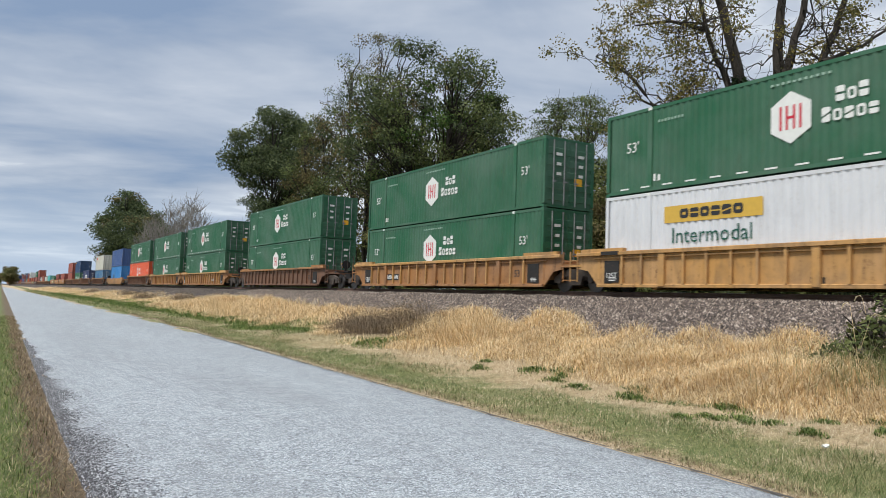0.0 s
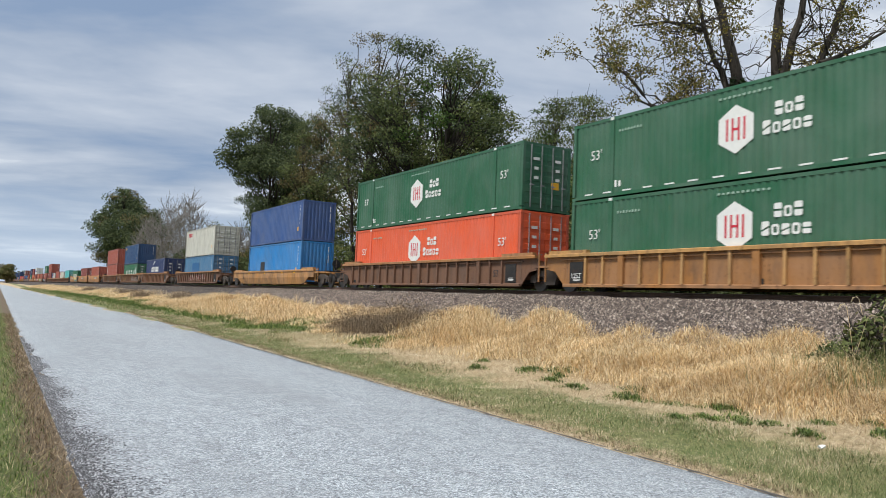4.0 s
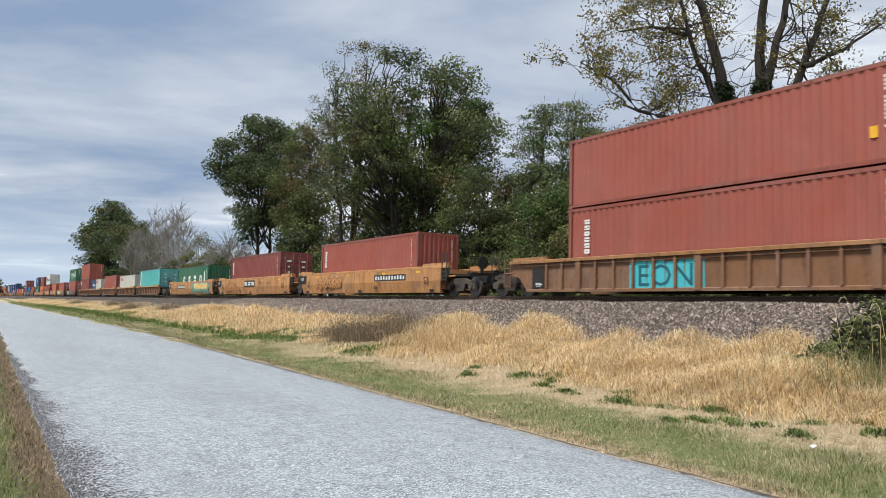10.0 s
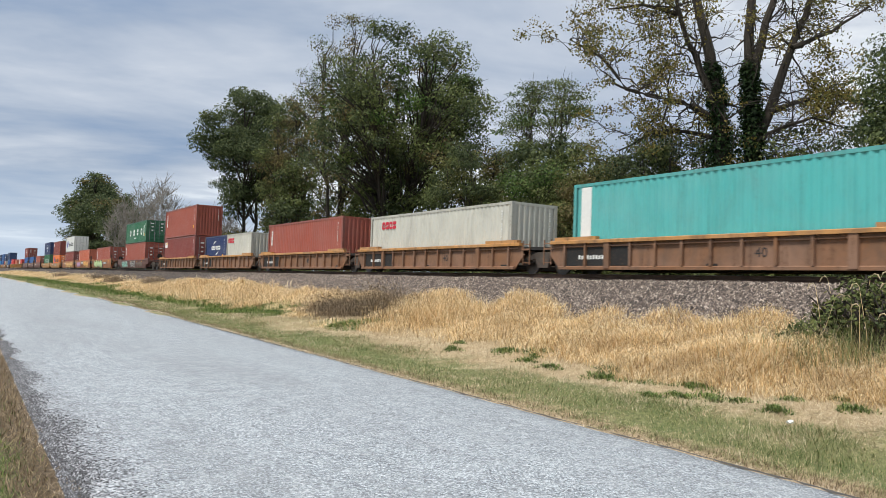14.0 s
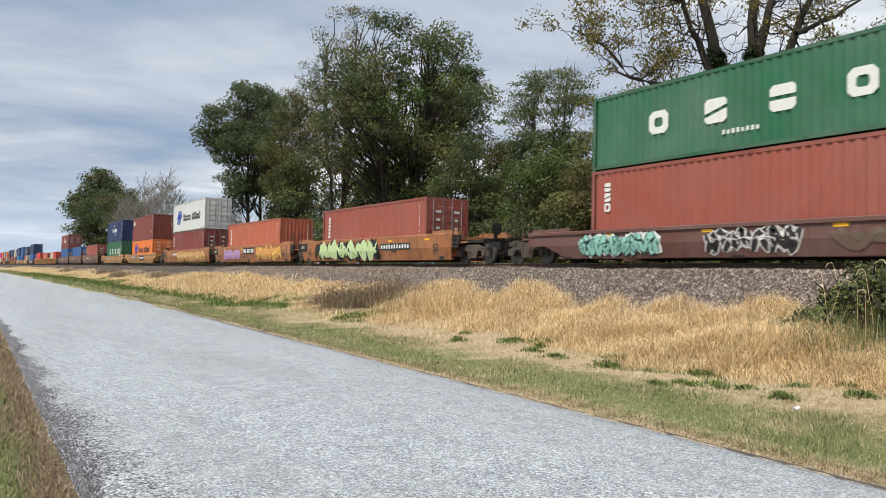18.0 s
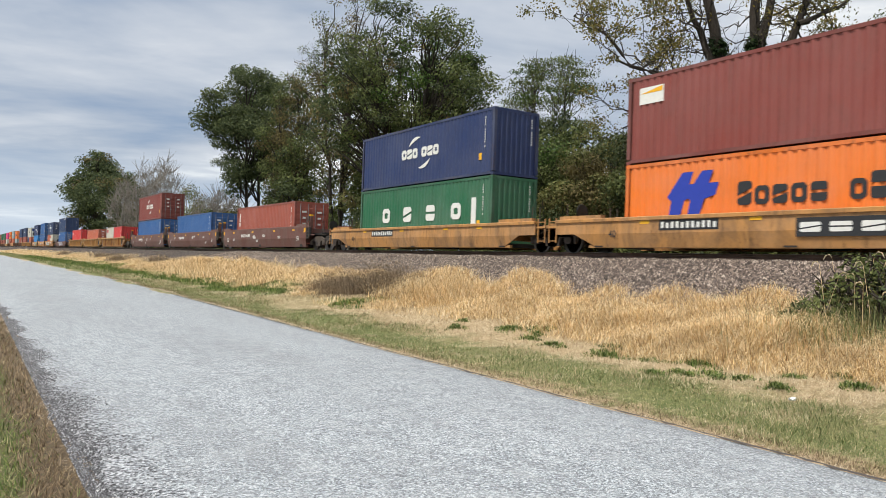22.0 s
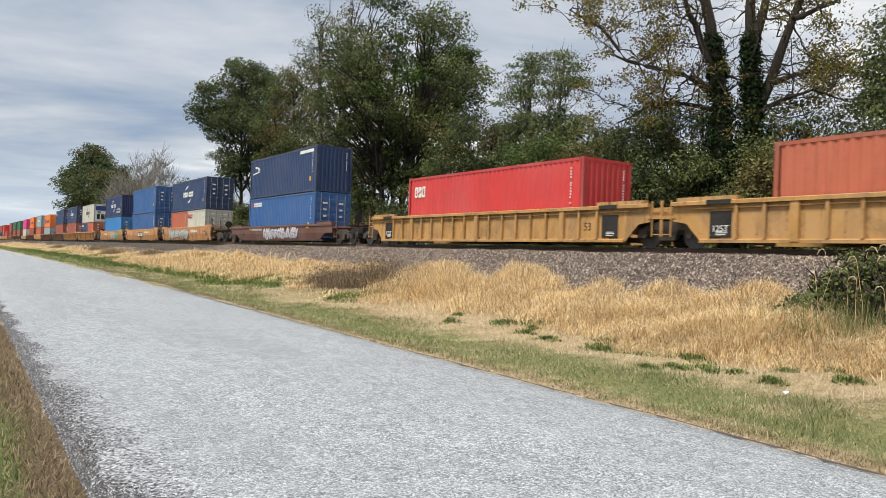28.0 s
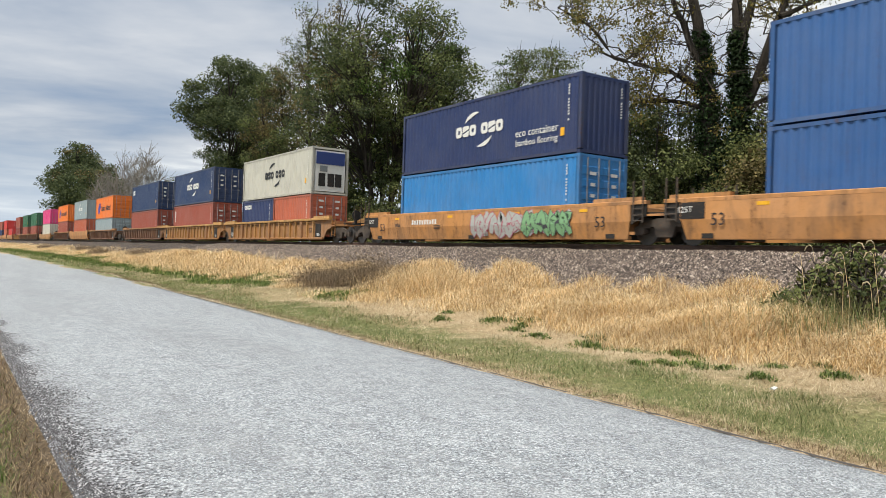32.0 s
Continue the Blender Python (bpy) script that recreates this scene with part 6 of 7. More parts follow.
def cottonwood(x, y):
    """An old double-trunked tree with spreading limbs and thin yellow foliage."""
    rnd, r = random.Random(77), np.random.default_rng(77)
    z0 = float(bank(x)) - 0.1
    root = new("cottonwood_tree")
    root.location = (x, y, z0)
    tagged(root, "old forked tree with ivy trunk and thin yellowing leaves", "tree", "trees behind the track")
    wood = Shape()
    ends = []
    # directions across the view: +u to the right of the picture
    ru, rv = Vector((0.59, -0.81, 0)), Vector((0.81, 0.59, 0))

    def P(u, z, v=0.0):
        return tuple(ru * u + rv * v + Vector((0, 0, z)))

    mains = [([(-0.1, 0), (-0.25, 4.0), (-0.35, 8.0), (-0.7, 10.5), (-1.15, 13.0), (-1.9, 16.0), (-2.5, 19.5)], 0.50, 0.12, 0.0),
             ([(1.0, 0), (0.9, 4.0), (0.85, 8.6), (0.72, 11.0), (0.7, 13.0), (0.9, 16.0), (0.7, 20.0)], 0.47, 0.12, 0.1),
             ([(0.88, 7.6), (1.5, 9.4), (2.4, 12.2), (3.2, 14.5), (4.4, 18.5)], 0.30, 0.08, 0.1),
             ([(0.72, 11.0), (1.4, 13.6), (2.0, 16.5), (2.3, 20.0)], 0.24, 0.07, 0.2),
             ([(-0.6, 9.8), (-1.3, 11.2), (-1.9, 12.6), (-2.4, 14.2), (-2.9, 17.0)], 0.20, 0.06, -0.2),
             ([(-0.4, 8.8), (-1.6, 9.8), (-3.2, 10.2), (-4.6, 10.6), (-5.8, 12.2), (-7.2, 13.0)], 0.17, 0.04, -0.2),
             ([(-0.35, 8.2), (-2.0, 8.8), (-3.6, 8.9), (-5.2, 8.2)], 0.13, 0.04, 0.3),
             ([(1.5, 9.4), (3.0, 10.0), (4.4, 10.3), (5.8, 9.8)], 0.14, 0.04, 0.3),
             ([(0.88, 8.0), (2.0, 8.6), (3.2, 8.9), (4.4, 8.3)], 0.12, 0.03, -0.2),
             ([(2.4, 12.2), (4.0, 13.0), (5.6, 14.2)], 0.13, 0.04, 0.2),
             ([(-1.9, 16.0), (-3.6, 17.0), (-5.4, 17.4)], 0.12, 0.04, 0.3),
             ([(-2.4, 14.2), (-4.0, 15.0), (-5.8, 15.2)], 0.12, 0.04, 0.2)]
    for line, r0, r1, v in mains:
        pts = []
        for k in range(len(line) - 1):
            for j in range(3):
                t = j / 3
                u, z = line[k][0] + (line[k + 1][0] - line[k][0]) * t, line[k][1] + (line[k + 1][1] - line[k][1]) * t
                f = (k + t) / (len(line) - 1)
                pts.append(P(u + rnd.uniform(-0.07, 0.07), z, v * f * 6 + rnd.uniform(-0.08, 0.08)))
        pts.append(P(line[-1][0], line[-1][1], v * 6))
        rad = [r0 + (r1 - r0) * (k / (len(pts) - 1)) ** 0.8 for k in range(len(pts))]
        wood.tube(pts, rad, 10 if r0 > 0.3 else 7)
        for k, p in enumerate(pts):
            if k < len(pts) * 0.35 and r0 > 0.3:
                continue
            for _ in range(1 if r0 > 0.25 else 2):
                d = Vector((rnd.gauss(0, 1), rnd.gauss(0, 1), rnd.gauss(0.25, 0.7))).normalized()
                L = rnd.uniform(1.2, 3.0)
                q = Vector(p) + d * L
                limb(wood, p, tuple(q), min(0.05, rad[k] * 0.5), 0.012, rnd, -0.12, 5, 0.07)
                ends.append(q)
                for _ in range(5):
                    d2 = (d + Vector((rnd.gauss(0, 1), rnd.gauss(0, 1), rnd.gauss(-0.1, 0.8)))).normalized()
                    s0_ = Vector(p).lerp(q, rnd.uniform(0.35, 1.0))
                    q2 = s0_ + d2 * rnd.uniform(0.6, 1.5)
                    limb(wood, tuple(s0_), tuple(q2), 0.016, 0.005, rnd, -0.1, 3, 0.08)
                    ends.append(q2)
    part("trunk", wood, BARK, root)
    # thin out the leaves close to the great trunks
    ends = [e for e in ends if not (-2.3 < e.dot(ru) < 3.0 and e.z < 15.5) or rnd.random() < 0.2]
    cs = np.array([tuple(e) for e in ends])
    for m, keep, size, per, rad in ((GOLD, 0.66, 0.064, 36, 0.52), (OLIVE, 0.5, 0.064, 24, 0.52), (RUST, 0.4, 0.06, 12, 0.42)):
        sel = r.random(len(cs)) < keep
        co, fa = leaf_cloud(cs[sel], np.full(sel.sum(), rad), np.full(sel.sum(), per), size, r)
        part("crown", raw_mesh("crown", co, fa, m), m, root)
    tz = 11.3 * r.random(900) ** 0.9 + 0.4
    first = r.random(900) < 0.5
    side = np.where(first, np.interp(tz, [0, 4, 8, 10.5, 13], [-0.1, -0.25, -0.35, -0.7, -1.15]), np.interp(tz, [0, 4, 8.6, 11, 13], [1.0, 0.9, 0.85, 0.72, 0.7]))
    a = r.random(900) * 6.28
    rad = 0.62 - 0.028 * tz
    ic = np.stack([ru.x * side + np.cos(a) * rad, ru.y * side + np.sin(a) * rad, tz], 1)
    co, fa = leaf_cloud(ic, np.interp(tz, [0, 8, 11.7], [0.5, 0.36, 0.16]), np.full(900, 24), 0.085, r, 1.0, 0.8)
    part("ivy", raw_mesh("ivy", co, fa, IVY), IVY, root, "dark green ivy on the trunks")


cottonwood(29.0, 21.0)

# paler leaf mix: distance haze put into the leaf colour
tree("far_tree", "far olive-brown rounded tree where the road bends away", 12.8, 600.0, 15.0, 6.0, 7.0, 1.0, 70, 130, 0.45, [(OLIVE, 3), (RUST, 2)], 41, 1, 0.4, 2.4)
tree("far_tree", "far dark green tree where the road bends away", 4.0, 620.0, 11.5, 5.0, 6.0, 0.5, 60, 120, 0.45, [(OLIVE, 2), (MIDG, 1)], 42, 1, 0.4, 2.2)

# far treeline at the end of the road
s = Nodes("far_woods", 0.9)
n = s.noise(s.coord(), 0.06, 6, 0.7)
FAR = s.shade(s.ramp(n, [(0.3, (0.03, 0.042, 0.022)), (0.55, (0.07, 0.085, 0.045)), (0.75, (0.15, 0.14, 0.08))]))
r = np.random.default_rng(8)
fc = np.stack([r.uniform(-420, 420, 420), r.uniform(880, 1150, 420), r.uniform(2, 12, 420)], 1)
fc = fc[np.abs(fc[:, 0] - 14) > 9]
co, fa = leaf_cloud(fc, np.full(len(fc), 8.0), np.full(len(fc), 60), 1.5, r)
tagged(new("far_woods", raw_mesh("far_woods", co, fa, FAR)), "distant hazy line of green and brown woods", "woods", kind="stuff")

# ---------------------------------------------------------------- grass, weeds and brush
def blade_mat(name, stops, rough=0.8):
    s = Nodes(name, rough)
    c = s.ramp(s.island(), stops)
    c = s.mix(s.step(s.noise(s.coord(), 0.9, 3), 0.35, 0.7, 0, 0.3), c, tuple(q * 0.75 for q in stops[0][1]))
    return thin(s, s.shade(c, rough), c, 0.27)


STRAW = blade_mat("dry_straw_blades", [(0.0, (0.30, 0.19, 0.085)), (0.4, (0.78, 0.56, 0.28)), (1.0, (0.98, 0.86, 0.60))])
PALE = blade_mat("bleached_straw_blades", [(0.0, (0.24, 0.165, 0.09)), (0.45, (0.58, 0.47, 0.30)), (1.0, (0.88, 0.78, 0.56))])
TURF = blade_mat("verge_turf_blades", [(0.0, (0.09, 0.125, 0.035)), (0.5, (0.20, 0.24, 0.09)), (0.72, (0.36, 0.35, 0.16)), (1.0, (0.66, 0.54, 0.34))])
TAN = blade_mat("brown_edge_blades", [(0.0, (0.10, 0.07, 0.04)), (0.55, (0.22, 0.155, 0.09)), (1.0, (0.50, 0.39, 0.24))])
LUSH = blade_mat("lush_green_blades", [(0.0, (0.045, 0.075, 0.016)), (0.5, (0.12, 0.19, 0.04)), (1.0, (0.28, 0.34, 0.09))])
FRINGE = blade_mat("bleached_edge_straw", [(0.0, (0.34, 0.26, 0.18)), (0.5, (0.66, 0.54, 0.40)), (1.0, (0.92, 0.82, 0.66))])
BROWN = blade_mat("brown_brush_stems", [(0.0, (0.09, 0.066, 0.045)), (0.5, (0.20, 0.152, 0.102)), (1.0, (0.38, 0.29, 0.19))])


def blades(name, label, x, y, h, w, bend, mat, seed, z=None, short=False):
    """Bent, tapering blades standing on the ground."""
    r = np.random.default_rng(seed)
    n = len(x)
    z = ground_z(x, y) - 0.01 if z is None else z
    a = r.random(n) * 2 * np.pi + 1.6 * np.sin(1.7 * x + 0.8 * y) * (bend > 1.2)
    dx, dy = np.cos(a), np.sin(a)
    b = bend * (0.3 + r.random(n))
    tx, ty = -dy * w / 2, dx * w / 2
    mid, tip = h * 0.55, h
    lx, ly = dx * h * b, dy * h * b
    z2, z3 = z + mid, z + tip * np.clip(1 - 0.45 * b, 0.25, 1)
    co = np.stack([np.stack([x - tx, y - ty, z], -1), np.stack([x + tx, y + ty, z], -1),
                   np.stack([x + lx * 0.35 + tx * 0.8, y + ly * 0.35 + ty * 0.8, z2], -1), np.stack([x + lx * 0.35 - tx * 0.8, y + ly * 0.35 - ty * 0.8, z2], -1),
                   np.stack([x + lx, y + ly, z3], -1)], 1)
    if short:      # low turf: one tapering blade, no bend
        k = 3 * np.arange(n)[:, None]
        return tagged(new(name, raw_mesh(name, co[:, [0, 1, 4]].reshape(-1, 3), k + np.array([[0, 1, 2]]), mat)), label, "grass", kind="stuff")
    k = 5 * np.arange(n)[:, None]
    tri = np.concatenate([k + np.array([[0, 1, 2]]), k + np.array([[0, 2, 3]]), k + np.array([[3, 2, 4]])], 1).reshape(-1, 3)
    return tagged(new(name, raw_mesh(name, co.reshape(-1, 3), tri, mat)), label, "grass", kind="stuff")


def patchy(x, y, f, seed):
    return np.array([noise.noise(Vector((a * f + seed, b * f, 0.3))) for a, b in zip(x, y)])


rg = np.random.default_rng(31)


def scatter(n, x0, x1, y0, y1, near=1.7):
    return x0 + (x1 - x0) * rg.random(n), y0 + (y1 - y0) * rg.random(n) ** near


# tall dry grass at the foot of the bank, heaped in drifts: place, reach across and along, height
DRIFTS = [(13.1, 8.9, 0.75, 0.75, 0.55), (13.3, 10.9, 0.6, 0.55, 0.45), (13.2, 12.7, 0.65, 0.6, 0.38), (13.8, 16.5, 0.9, 1.1, 0.62), (13.2, 20.3, 1.0, 1.7, 0.55), (11.6, 7.4, 0.9, 0.9, 0.28),
          (13.0, 25.5, 0.9, 1.8, 0.45), (13.2, 31.5, 0.9, 2.2, 0.45), (12.9, 41.0, 1.0, 2.4, 0.85), (13.6, 50.0, 1.0, 3.0, 0.5), (12.3, 11.6, 0.8, 1.3, 0.2), (12.0, 15.0, 0.8, 1.6, 0.18)]


def drift(x, y):
    return sum(h * np.exp(-((x - a) / u) ** 2 - ((y - b) / v) ** 2) for a, b, u, v, h in DRIFTS)


x, y = scatter(285000, 9.0, 15.2, 3.5, 60)
f = patchy(x, y, 0.42, 3.0)
edge = 9.75 + 0.25 * np.sin(0.5 * y) + 0.22 * np.sin(1.9 * y + 1.0) + 0.006 * y
heap = drift(x, y)
inside = np.clip((x - edge) / 1.0, 0, 1) * np.clip((13.35 + np.clip(y - 18, 0, 40) * 0.05 + 1.9 * heap + 0.25 * np.sin(0.9 * y) - x) / 0.5, 0, 1)
keep = rg.random(len(x)) < inside * np.clip(0.75 + 1.1 * f, 0.12, 1) * np.clip(((x - 10.9) / 1.5) ** 2 + ((y - 22.6) / 3.2) ** 2, 0.04, 1) ** 2
x, y, f, heap = x[keep], y[keep], f[keep], heap[keep]
mound = np.clip(0.25 + 1.0 * patchy(x, y, 1.3, 21.0), 0, 1)
foot = np.clip((x - edge[keep]) / 1.6, 0, 1)
dome = (0.06 + 0.10 * np.clip(0.5 + f, 0, 1) + 0.22 * mound + 0.85 * heap) * foot
lift = dome * rg.random(len(x)) ** 0.4
h = (0.13 + 0.20 * rg.random(len(x))) * (0.8 + 0.5 * mound)
blades("dry_grass", "tall dry golden grass in rounded drifts along the foot of the bank", x, y, h, 0.0045 + 0.004 * rg.random(len(x)) + 0.0004 * y, 1.7, STRAW, 1, z=ground_z(x, y) + lift - 0.02)
pick = rg.random(len(x)) < 0.36
pc = np.stack([x[pick], y[pick], ground_z(x[pick], y[pick]) + dome[pick] + h[pick] * (0.2 + 0.6 * rg.random(pick.sum()))], 1)
co, fa = leaf_cloud(pc, np.full(len(pc), 0.10), np.full(len(pc), 1), 0.014, rg)
tagged(new("grass_seed_heads", raw_mesh("grass_seed_heads", co, fa, PALE)), "fluffy pale seed heads on the dry grass", "grass", kind="stuff")
x, y = scatter(60000, 10.8, 16.0, 56, 260, 1.5)
keep = rg.random(len(x)) < np.clip((16.0 - x) / 3, 0.1, 1)
x, y = x[keep], y[keep]
blades("dry_grass", "tall dry golden grass in the distance", x, y, 0.16 + 0.30 * rg.random(len(x)) * (1 + np.sin(0.35 * y) * np.sin(0.13 * y)), 0.010 + 0.0003 * y, 1.6, STRAW, 2)
# clump that leans out over the verge
x, y = 12.4 + 0.9 * rg.normal(size=6000), 40 + 2.4 * rg.normal(size=6000)
blades("dry_grass_clump", "large leaning clump of dry golden grass", x, y, 0.45 + 0.6 * rg.random(6000), 0.018 + 0 * x, 1.3, STRAW, 3)
# short matted straw between verge and tall grass
x, y = scatter(110000, 7.6, 11.2, 3.2, 50, 1.8)
keep = rg.random(len(x)) < np.clip((x - 7.9) / 0.8, 0, 1)
blades("matted_straw", "short matted bleached straw on the verge", x[keep], y[keep], 0.05 + 0.12 * rg.random(keep.sum()), 0.006 + 0.0004 * y[keep], 2.0, PALE, 4, short=True)
# coarse drooping blades where the tall grass spills on the verge
x, y = scatter(9000, 9.6, 12.2, 4.2, 12, 1.2)
keep = rg.random(len(x)) < np.clip((x - 9.7) / 0.8, 0, 1)
blades("drooping_straw", "coarse drooping straw blades at the foot of the tall grass", x[keep], y[keep], 0.10 + 0.20 * rg.random(keep.sum()), 0.008 + 0.006 * rg.random(keep.sum()), 1.6, STRAW, 44, z=ground_z(x[keep], y[keep]) + 0.10 * np.clip(x[keep] - 10.2, 0, 1))
# bleached fringe and reddish stubble along the road's far edge
y = 2.6 + 48 * rg.random(42000) ** 1.7
x = right_edge(y) + 0.015 + 0.20 * rg.random(42000) ** 1.4
blades("edge_straw", "bleached straw fringe along the road's edge", x, y, 0.015 + 0.045 * rg.random(len(x)), 0.010 + 0.0009 * y, 2.2, FRINGE, 45, short=True)
x = right_edge(y) + 0.12 + 0.35 * rg.random(42000)
sel = rg.random(42000) < 0.35
blades("edge_stubble", "reddish-brown stubble at the foot of the verge grass", x[sel], y[sel], 0.04 + 0.06 * rg.random(sel.sum()), 0.006 + 0.0004 * y[sel], 1.2, TAN, 46, short=True)
# green verge by the road
x, y = scatter(200000, 6.1, 8.9, 2.2, 60, 1.9)
x = x + np.clip(y, 0, 40) * 0.034
f = patchy(x, y, 0.8, 9.0)
keep = (x > right_edge(y) + 0.20 + 0.3 * rg.random(len(x)) ** 2) & (rg.random(len(x)) < np.clip((8.35 + 0.025 * y + f * 0.7 - x) / 0.6, 0.0, 1))
f2 = patchy(x, y, 2.2, 4.0)
dry = rg.random(len(x)) < np.clip(0.10 + 0.8 * f2, 0.02, 0.6)
for sel, m, nm, lb in ((keep & ~dry, TURF, "verge_grass", "short green and straw-flecked grass beside the road"), (keep & dry, PALE, "verge_straw", "bleached straw tufts in the verge grass")):
    blades(nm, lb, x[sel], y[sel], (0.03 + 0.085 * rg.random(sel.sum()) ** 1.5) * (1.1 + 0.8 * f[sel]), 0.005 + 0.0005 * y[sel], 1.1, m, 5, short=True)
x, y = scatter(16000, 6.9, 12.5, 55, 220, 1.4)
x = x + 0.9
blades("verge_grass", "green verge grass in the distance", x, y, 0.12 + 0.14 * rg.random(len(x)), 0.03 + 0.0005 * y, 0.6, TURF, 6, short=True)
x, y = scatter(30000, 9.4, 11.9, 28, 150, 1.3)
blades("lush_grass", "strip of lush green grass beyond the verge", x + 0.3 * rg.normal(size=len(x)), y, 0.12 + 0.18 * rg.random(len(x)), 0.02 + 0.0004 * y, 0.7, LUSH, 7)
# near side of the road
x, y = scatter(75000, -0.9, 0.85, 3.2, 45, 2.2)
x = x + 0.012 * y
f = patchy(x, y, 0.7, 5.0)
keep = x < left_edge(y) - 0.02 - 0.14 * rg.random(len(x))
x, y, f = x[keep], y[keep], f[keep]
brown = rg.random(len(x)) < np.clip((x - 0.012 * y - 0.26) / 0.22 + 0.7 * f, 0.05, 0.96)
olive = ~brown & (rg.random(len(x)) < 0.45)
for sel, m, nm, lb in ((brown, TAN, "roadside_straw", "dry brown grass along the road's bare edge"), (olive, TURF, "roadside_grass", "olive and tan grass beside the road"), (~brown & ~olive, LUSH, "roadside_grass", "green grass beside the road")):
    blades(nm, lb, x[sel], y[sel], 0.05 + 0.10 * rg.random(sel.sum()), 0.007 + 0.0004 * y[sel], 1.2, m, 8, short=True)

y = 3.4 + 24 * rg.random(7000) ** 1.6
x = left_edge(y) - 0.10 + 0.13 * rg.random(7000) + 0.03 * np.sin(2.1 * y)
sel = patchy(x, y, 1.4, 12.0) > -0.05
blades("edge_straw", "bleached straw roots along the road's bare edge", x[sel], y[sel], 0.02 + 0.05 * rg.random(sel.sum()), 0.006 + 0.0005 * y[sel], 2.0, FRINGE, 47, short=True)
x, y = -5.5 + 6.1 * rg.random(30000), -6 + 30 * rg.random(30000)
keep = (x < left_edge(y) - 0.1) & ((x < -0.8) | (y < 3.3))
blades("roadside_grass", "olive and tan grass beside the road", x[keep], y[keep], 0.05 + 0.10 * rg.random(keep.sum()), 0.012 + 0 * x[keep], 1.2, TURF, 9, short=True)

# green weeds
spots = [(8.88, 5.7, 0.17), (9.85, 7.75, 0.32), (9.42, 7.1, 0.22), (9.65, 8.5, 0.22), (9.74, 12.3, 0.36), (9.37, 13.8, 0.22), (9.5, 9.3, 0.34), (9.2, 10.4, 0.2), (9.7, 6.05, 0.14), (10.3, 20.8, 0.9), (10.3, 27.0, 1.2), (9.9, 32.0, 1.6)]
spots += [(rg.uniform(8.6, 10.2), 5 + 16 * rg.random() ** 1.3, rg.uniform(0.08, 0.2)) for _ in range(14)]
for k, (wx, wy, wr) in enumerate(spots):
    n = int(1300 * wr ** 1.5 + 90)
    a, q = rg.random(n) * 6.283, wr * rg.random(n) ** 0.8
    q = q * (1 + 0.45 * np.sin(3 * a + k) + 0.25 * np.sin(5 * a + 2 * k))
    x, y = wx + q * np.cos(a), wy + 1.4 * q * np.sin(a)
    tagged(blades("weed_patch", "low patch of fresh green weeds in the straw", x, y, (0.04 + 0.13 * rg.random(n) * np.clip(1 - 0.5 * q / wr, 0.2, 1)) * (1.7 if wr > 0.5 else 1.0), 0.012 + 0.010 * rg.random(n), 1.3, LUSH, 20 + k), category="weed")

# airy dead brush with tawny grass beside it
def brush(x0, y0, wide, long_, n, high, thick, seed):
    x, y = x0 + wide * rg.normal(size=n), y0 + long_ * rg.normal(size=n)
    q = np.exp(-((y - y0) / (1.8 * long_)) ** 2)
    h = high * (0.35 + 0.65 * rg.random(n)) * q
    tagged(blades("dead_brush", "airy dead brush of bare brown stems", x, y, h, thick + 0 * x, 1.1, BROWN, seed), category="brush")
    k = rg.random(n) < 0.8
    pc = np.stack([x[k], y[k], ground_z(x[k], y[k]) + h[k] * (0.3 + 0.6 * rg.random(k.sum()))], 1)
    co, fa = leaf_cloud(pc, np.full(len(pc), 0.28), np.full(len(pc), 3), 1.6 * thick + 0.012, rg)
    tagged(new("dead_leaves", raw_mesh("dead_leaves", co, fa, BROWN)), "dry brown leaves and seed heads in the brush", "brush", kind="stuff")


brush(11.5, 24.3, 0.45, 1.4, 2400, 1.15, 0.008, 40)
brush(11.9, 21.6, 0.45, 1.1, 2000, 1.55, 0.007, 41)
x, y = 12.3 + 0.55 * rg.normal(size=3600), 19.0 + 1.0 * rg.normal(size=3600)
blades("tawny_grass", "tall tawny grass beside the dead brush", x, y, 0.5 + 0.6 * rg.random(3600), 0.009 + 0 * x, 1.3, STRAW, 48)
for k, (bx, by, br) in enumerate(((13.4, 62, 1.6), (13.0, 78, 1.4), (13.8, 92, 1.8), (13.4, 124, 2.2))):
    brush(bx, by, 0.5, br, 420, 1.2, 0.02, 140 + k)

# leafy shrub and reed grass at the foot of the bank
tree("leafy_shrub", "dark green leafy shrub at the foot of the ballast bank", 12.4, 6.3, 2.05, 0.8, 1.4, 0.2, 105, 46, 0.042, [(DEEP, 1), (MIDG, 3), (OLIVE, 1.4)], 91, 11, 0.02, 0.26, twigs=3)
tree("leafy_shrub", "small dark green leafy shrub in dry grass", 12.3, 7.5, 1.25, 0.35, 0.4, 0.45, 24, 40, 0.045, [(DEEP, 3), (MIDG, 3)], 92, 4, 0.015, 0.2)
x, y = 12.0 + 0.5 * rg.normal(size=2600), 6.3 + 0.9 * rg.normal(size=2600)
blades("reed_grass", "tall tawny reed grass beside the shrub", x, y, 0.25 + 0.45 * rg.random(2600), 0.006 + 0 * x, 1.3, STRAW, 42)
x, y = 12.0 + 0.5 * rg.normal(size=1500), 6.3 + 0.7 * rg.normal(size=1500)
blades("weed_stems", "thin green weed stems in the shrub", x, y, 0.5 + 0.6 * rg.random(1500), 0.008 + 0 * x, 0.6, TURF, 43)
rr = random.Random(4)
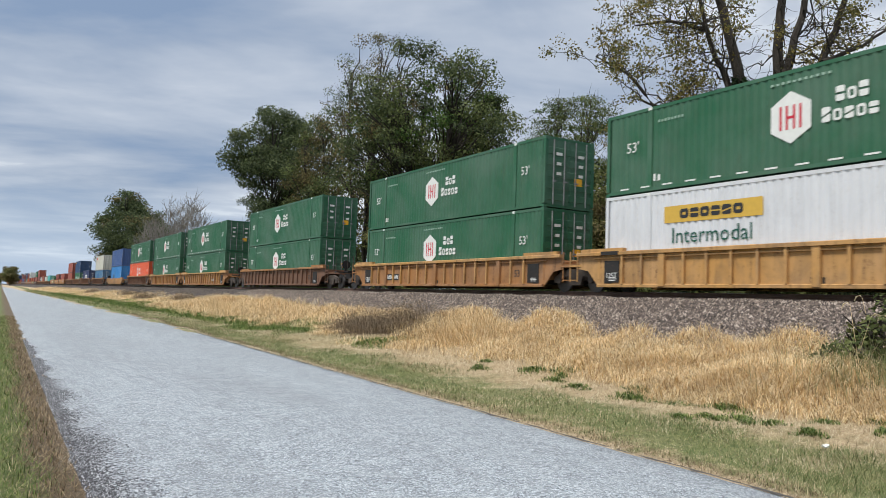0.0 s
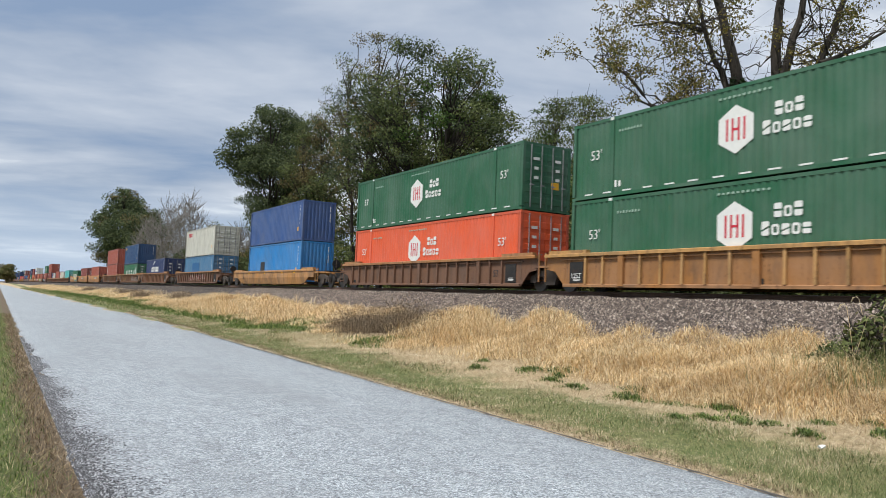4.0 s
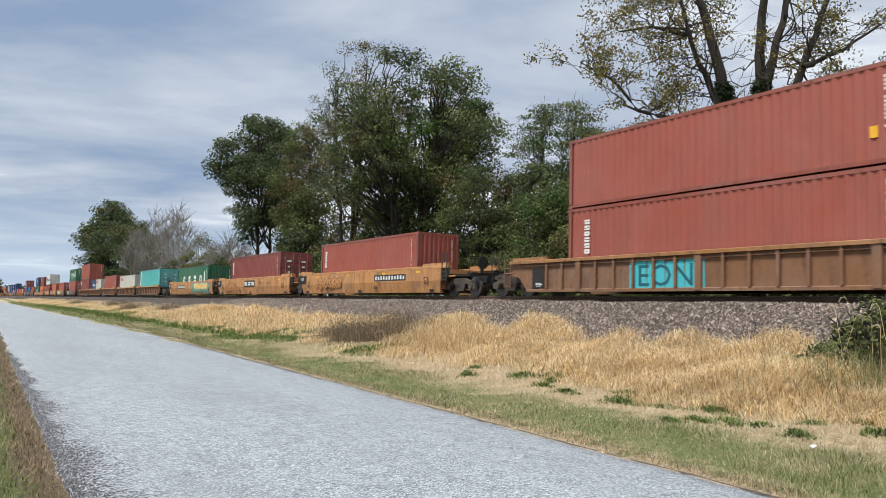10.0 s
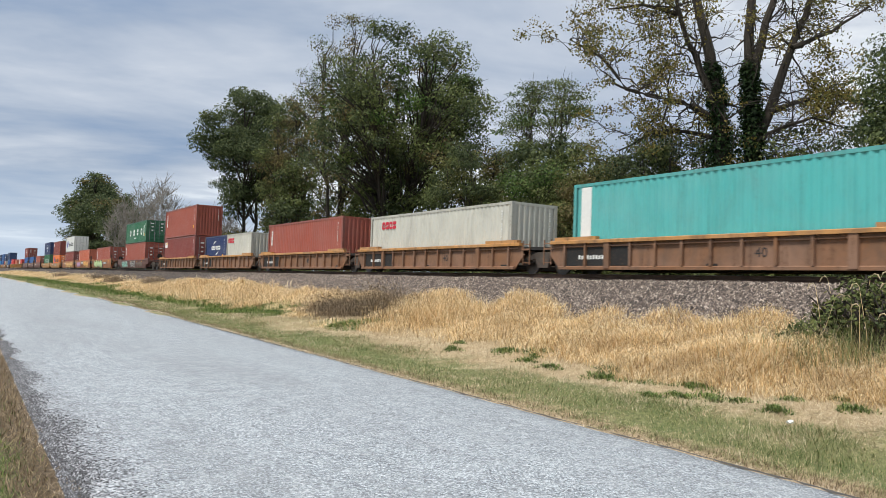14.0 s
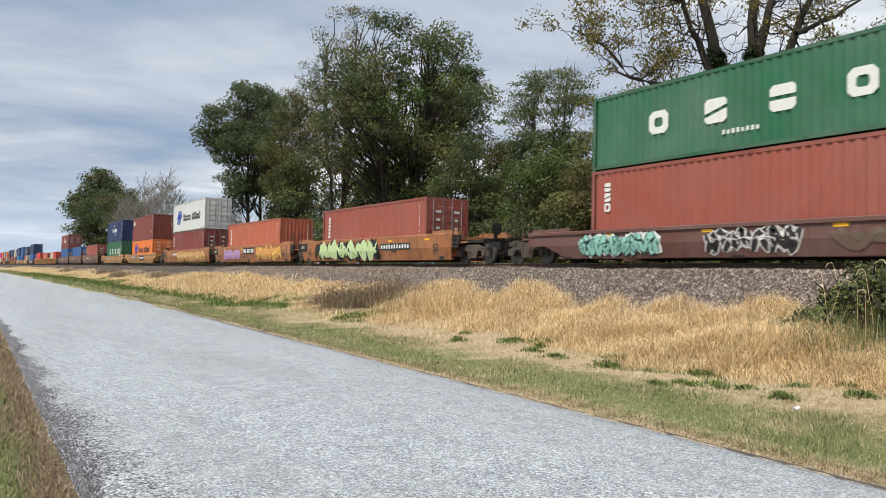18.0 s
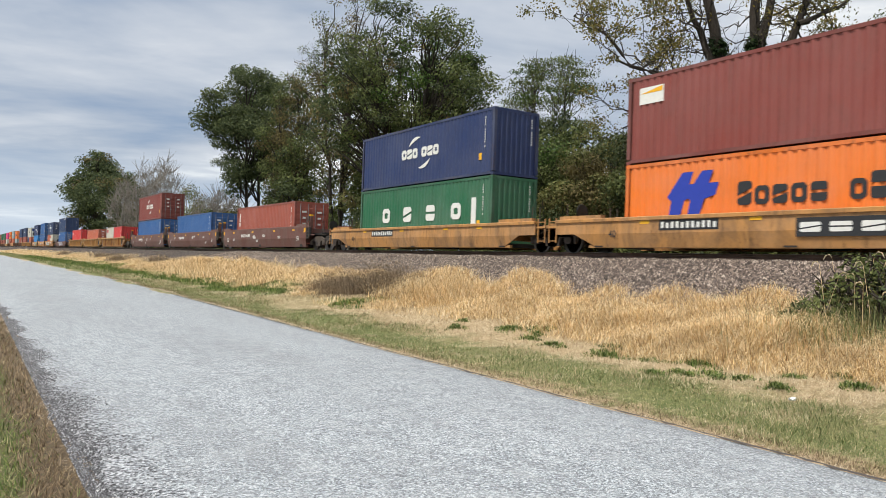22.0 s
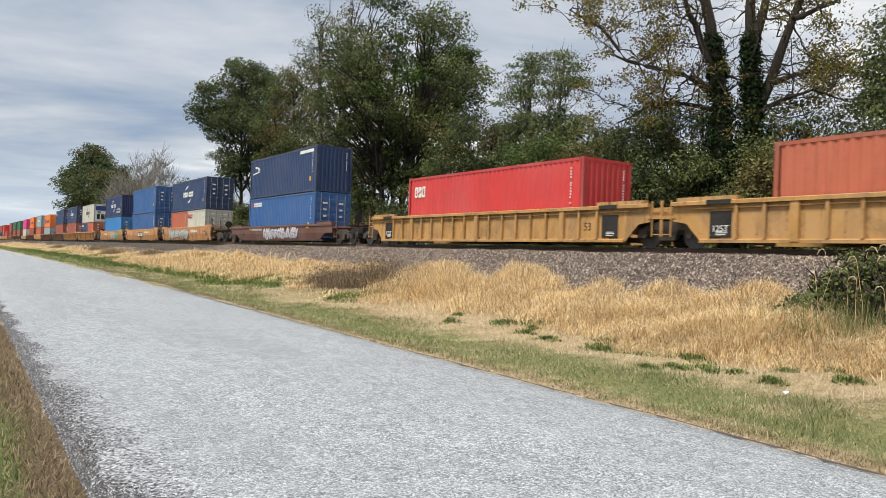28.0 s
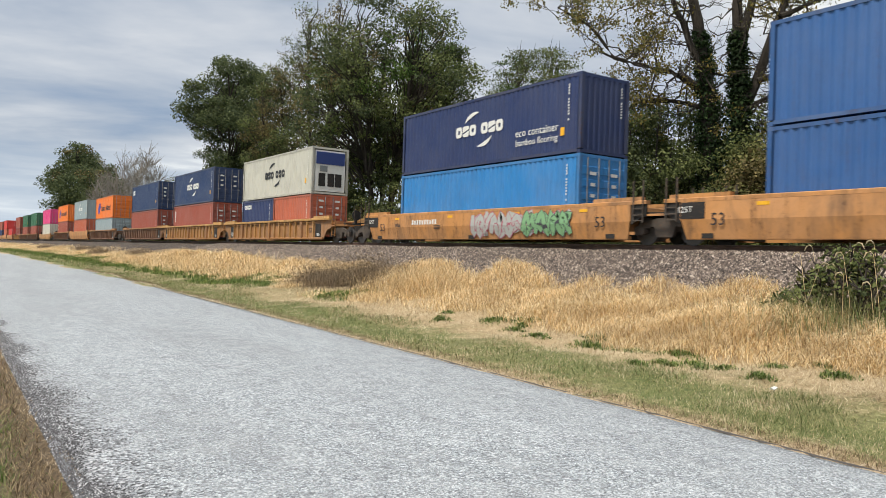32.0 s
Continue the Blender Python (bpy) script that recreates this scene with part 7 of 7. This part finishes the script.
for k in range(24):
    sx, sy = 12.0 + rr.uniform(-0.5, 0.6), 6.0 + rr.uniform(-1.5, 1.0)
    zz = float(ground_z(np.array([sx]), np.array([sy]))[0])
    hh, lean = rr.uniform(0.95, 1.5), rr.uniform(-0.25, 0.25)
    st = new("seed_stalk")
    st.location = (sx, sy, zz - 0.02)
    tagged(st, "tall dry grass stalk with a drooping seed head", "grass stalk", "seed stalks by the shrub")
    part("stem", Shape().tube([(0, 0, 0), (0.02, lean * 0.3, hh * 0.5), (0.04, lean, hh)], [0.0045, 0.004, 0.003], 5), STRAW, st)
    d = 1 if lean > 0 else -1
    part("seed_head", Shape().tube([(0.04, lean, hh), (0.05, lean + 0.05 * d, hh + 0.05), (0.05, lean + 0.11 * d, hh + 0.03), (0.05, lean + 0.15 * d, hh - 0.05)], [0.004, 0.010, 0.013, 0.005], 6), PALE, st)

# litter: a crumpled scrap of white paper
sh = Shape()
pts = [(math.cos(a) * q, math.sin(a) * q * 0.6) for a, q in ((0, 0.12), (0.9, 0.09), (1.9, 0.13), (2.9, 0.1), (3.9, 0.14), (5.2, 0.1))]
sh.v = [(p, q, 0.02 + 0.035 * (k % 2)) for k, (p, q) in enumerate(pts)] + [(0.01, 0.0, 0.07)] + [(p * 0.8, q * 0.8, 0.0) for p, q in pts]
sh.f = [(k, (k + 1) % 6, 6) for k in range(6)] + [(k, 7 + k, 7 + (k + 1) % 6, (k + 1) % 6) for k in range(6)]
lit = new("paper_scrap", sh.mesh("paper_scrap", WHITE))
lit.scale = (0.6, 0.6, 0.6)
lit.location = (8.4, 5.2, float(ground_z(np.array([8.4]), np.array([5.2]))[0]) + 0.03)
tagged(lit, "crumpled scrap of white paper lying in straw", "litter")


# ---------------------------------------------------------------- movement
SPEED, GAIN = 21.355, 0.02016


def travel(t):
    return SPEED * t + 0.5 * GAIN * ((t - 16) ** 2 - 256)


def motions():
    for ob, s, z in MOVING:
        walk(ob, [(t, pose(TRACK_X, s - travel(t), RAIL_Z + z)) for t in range(0, 33, 4)])


motions()
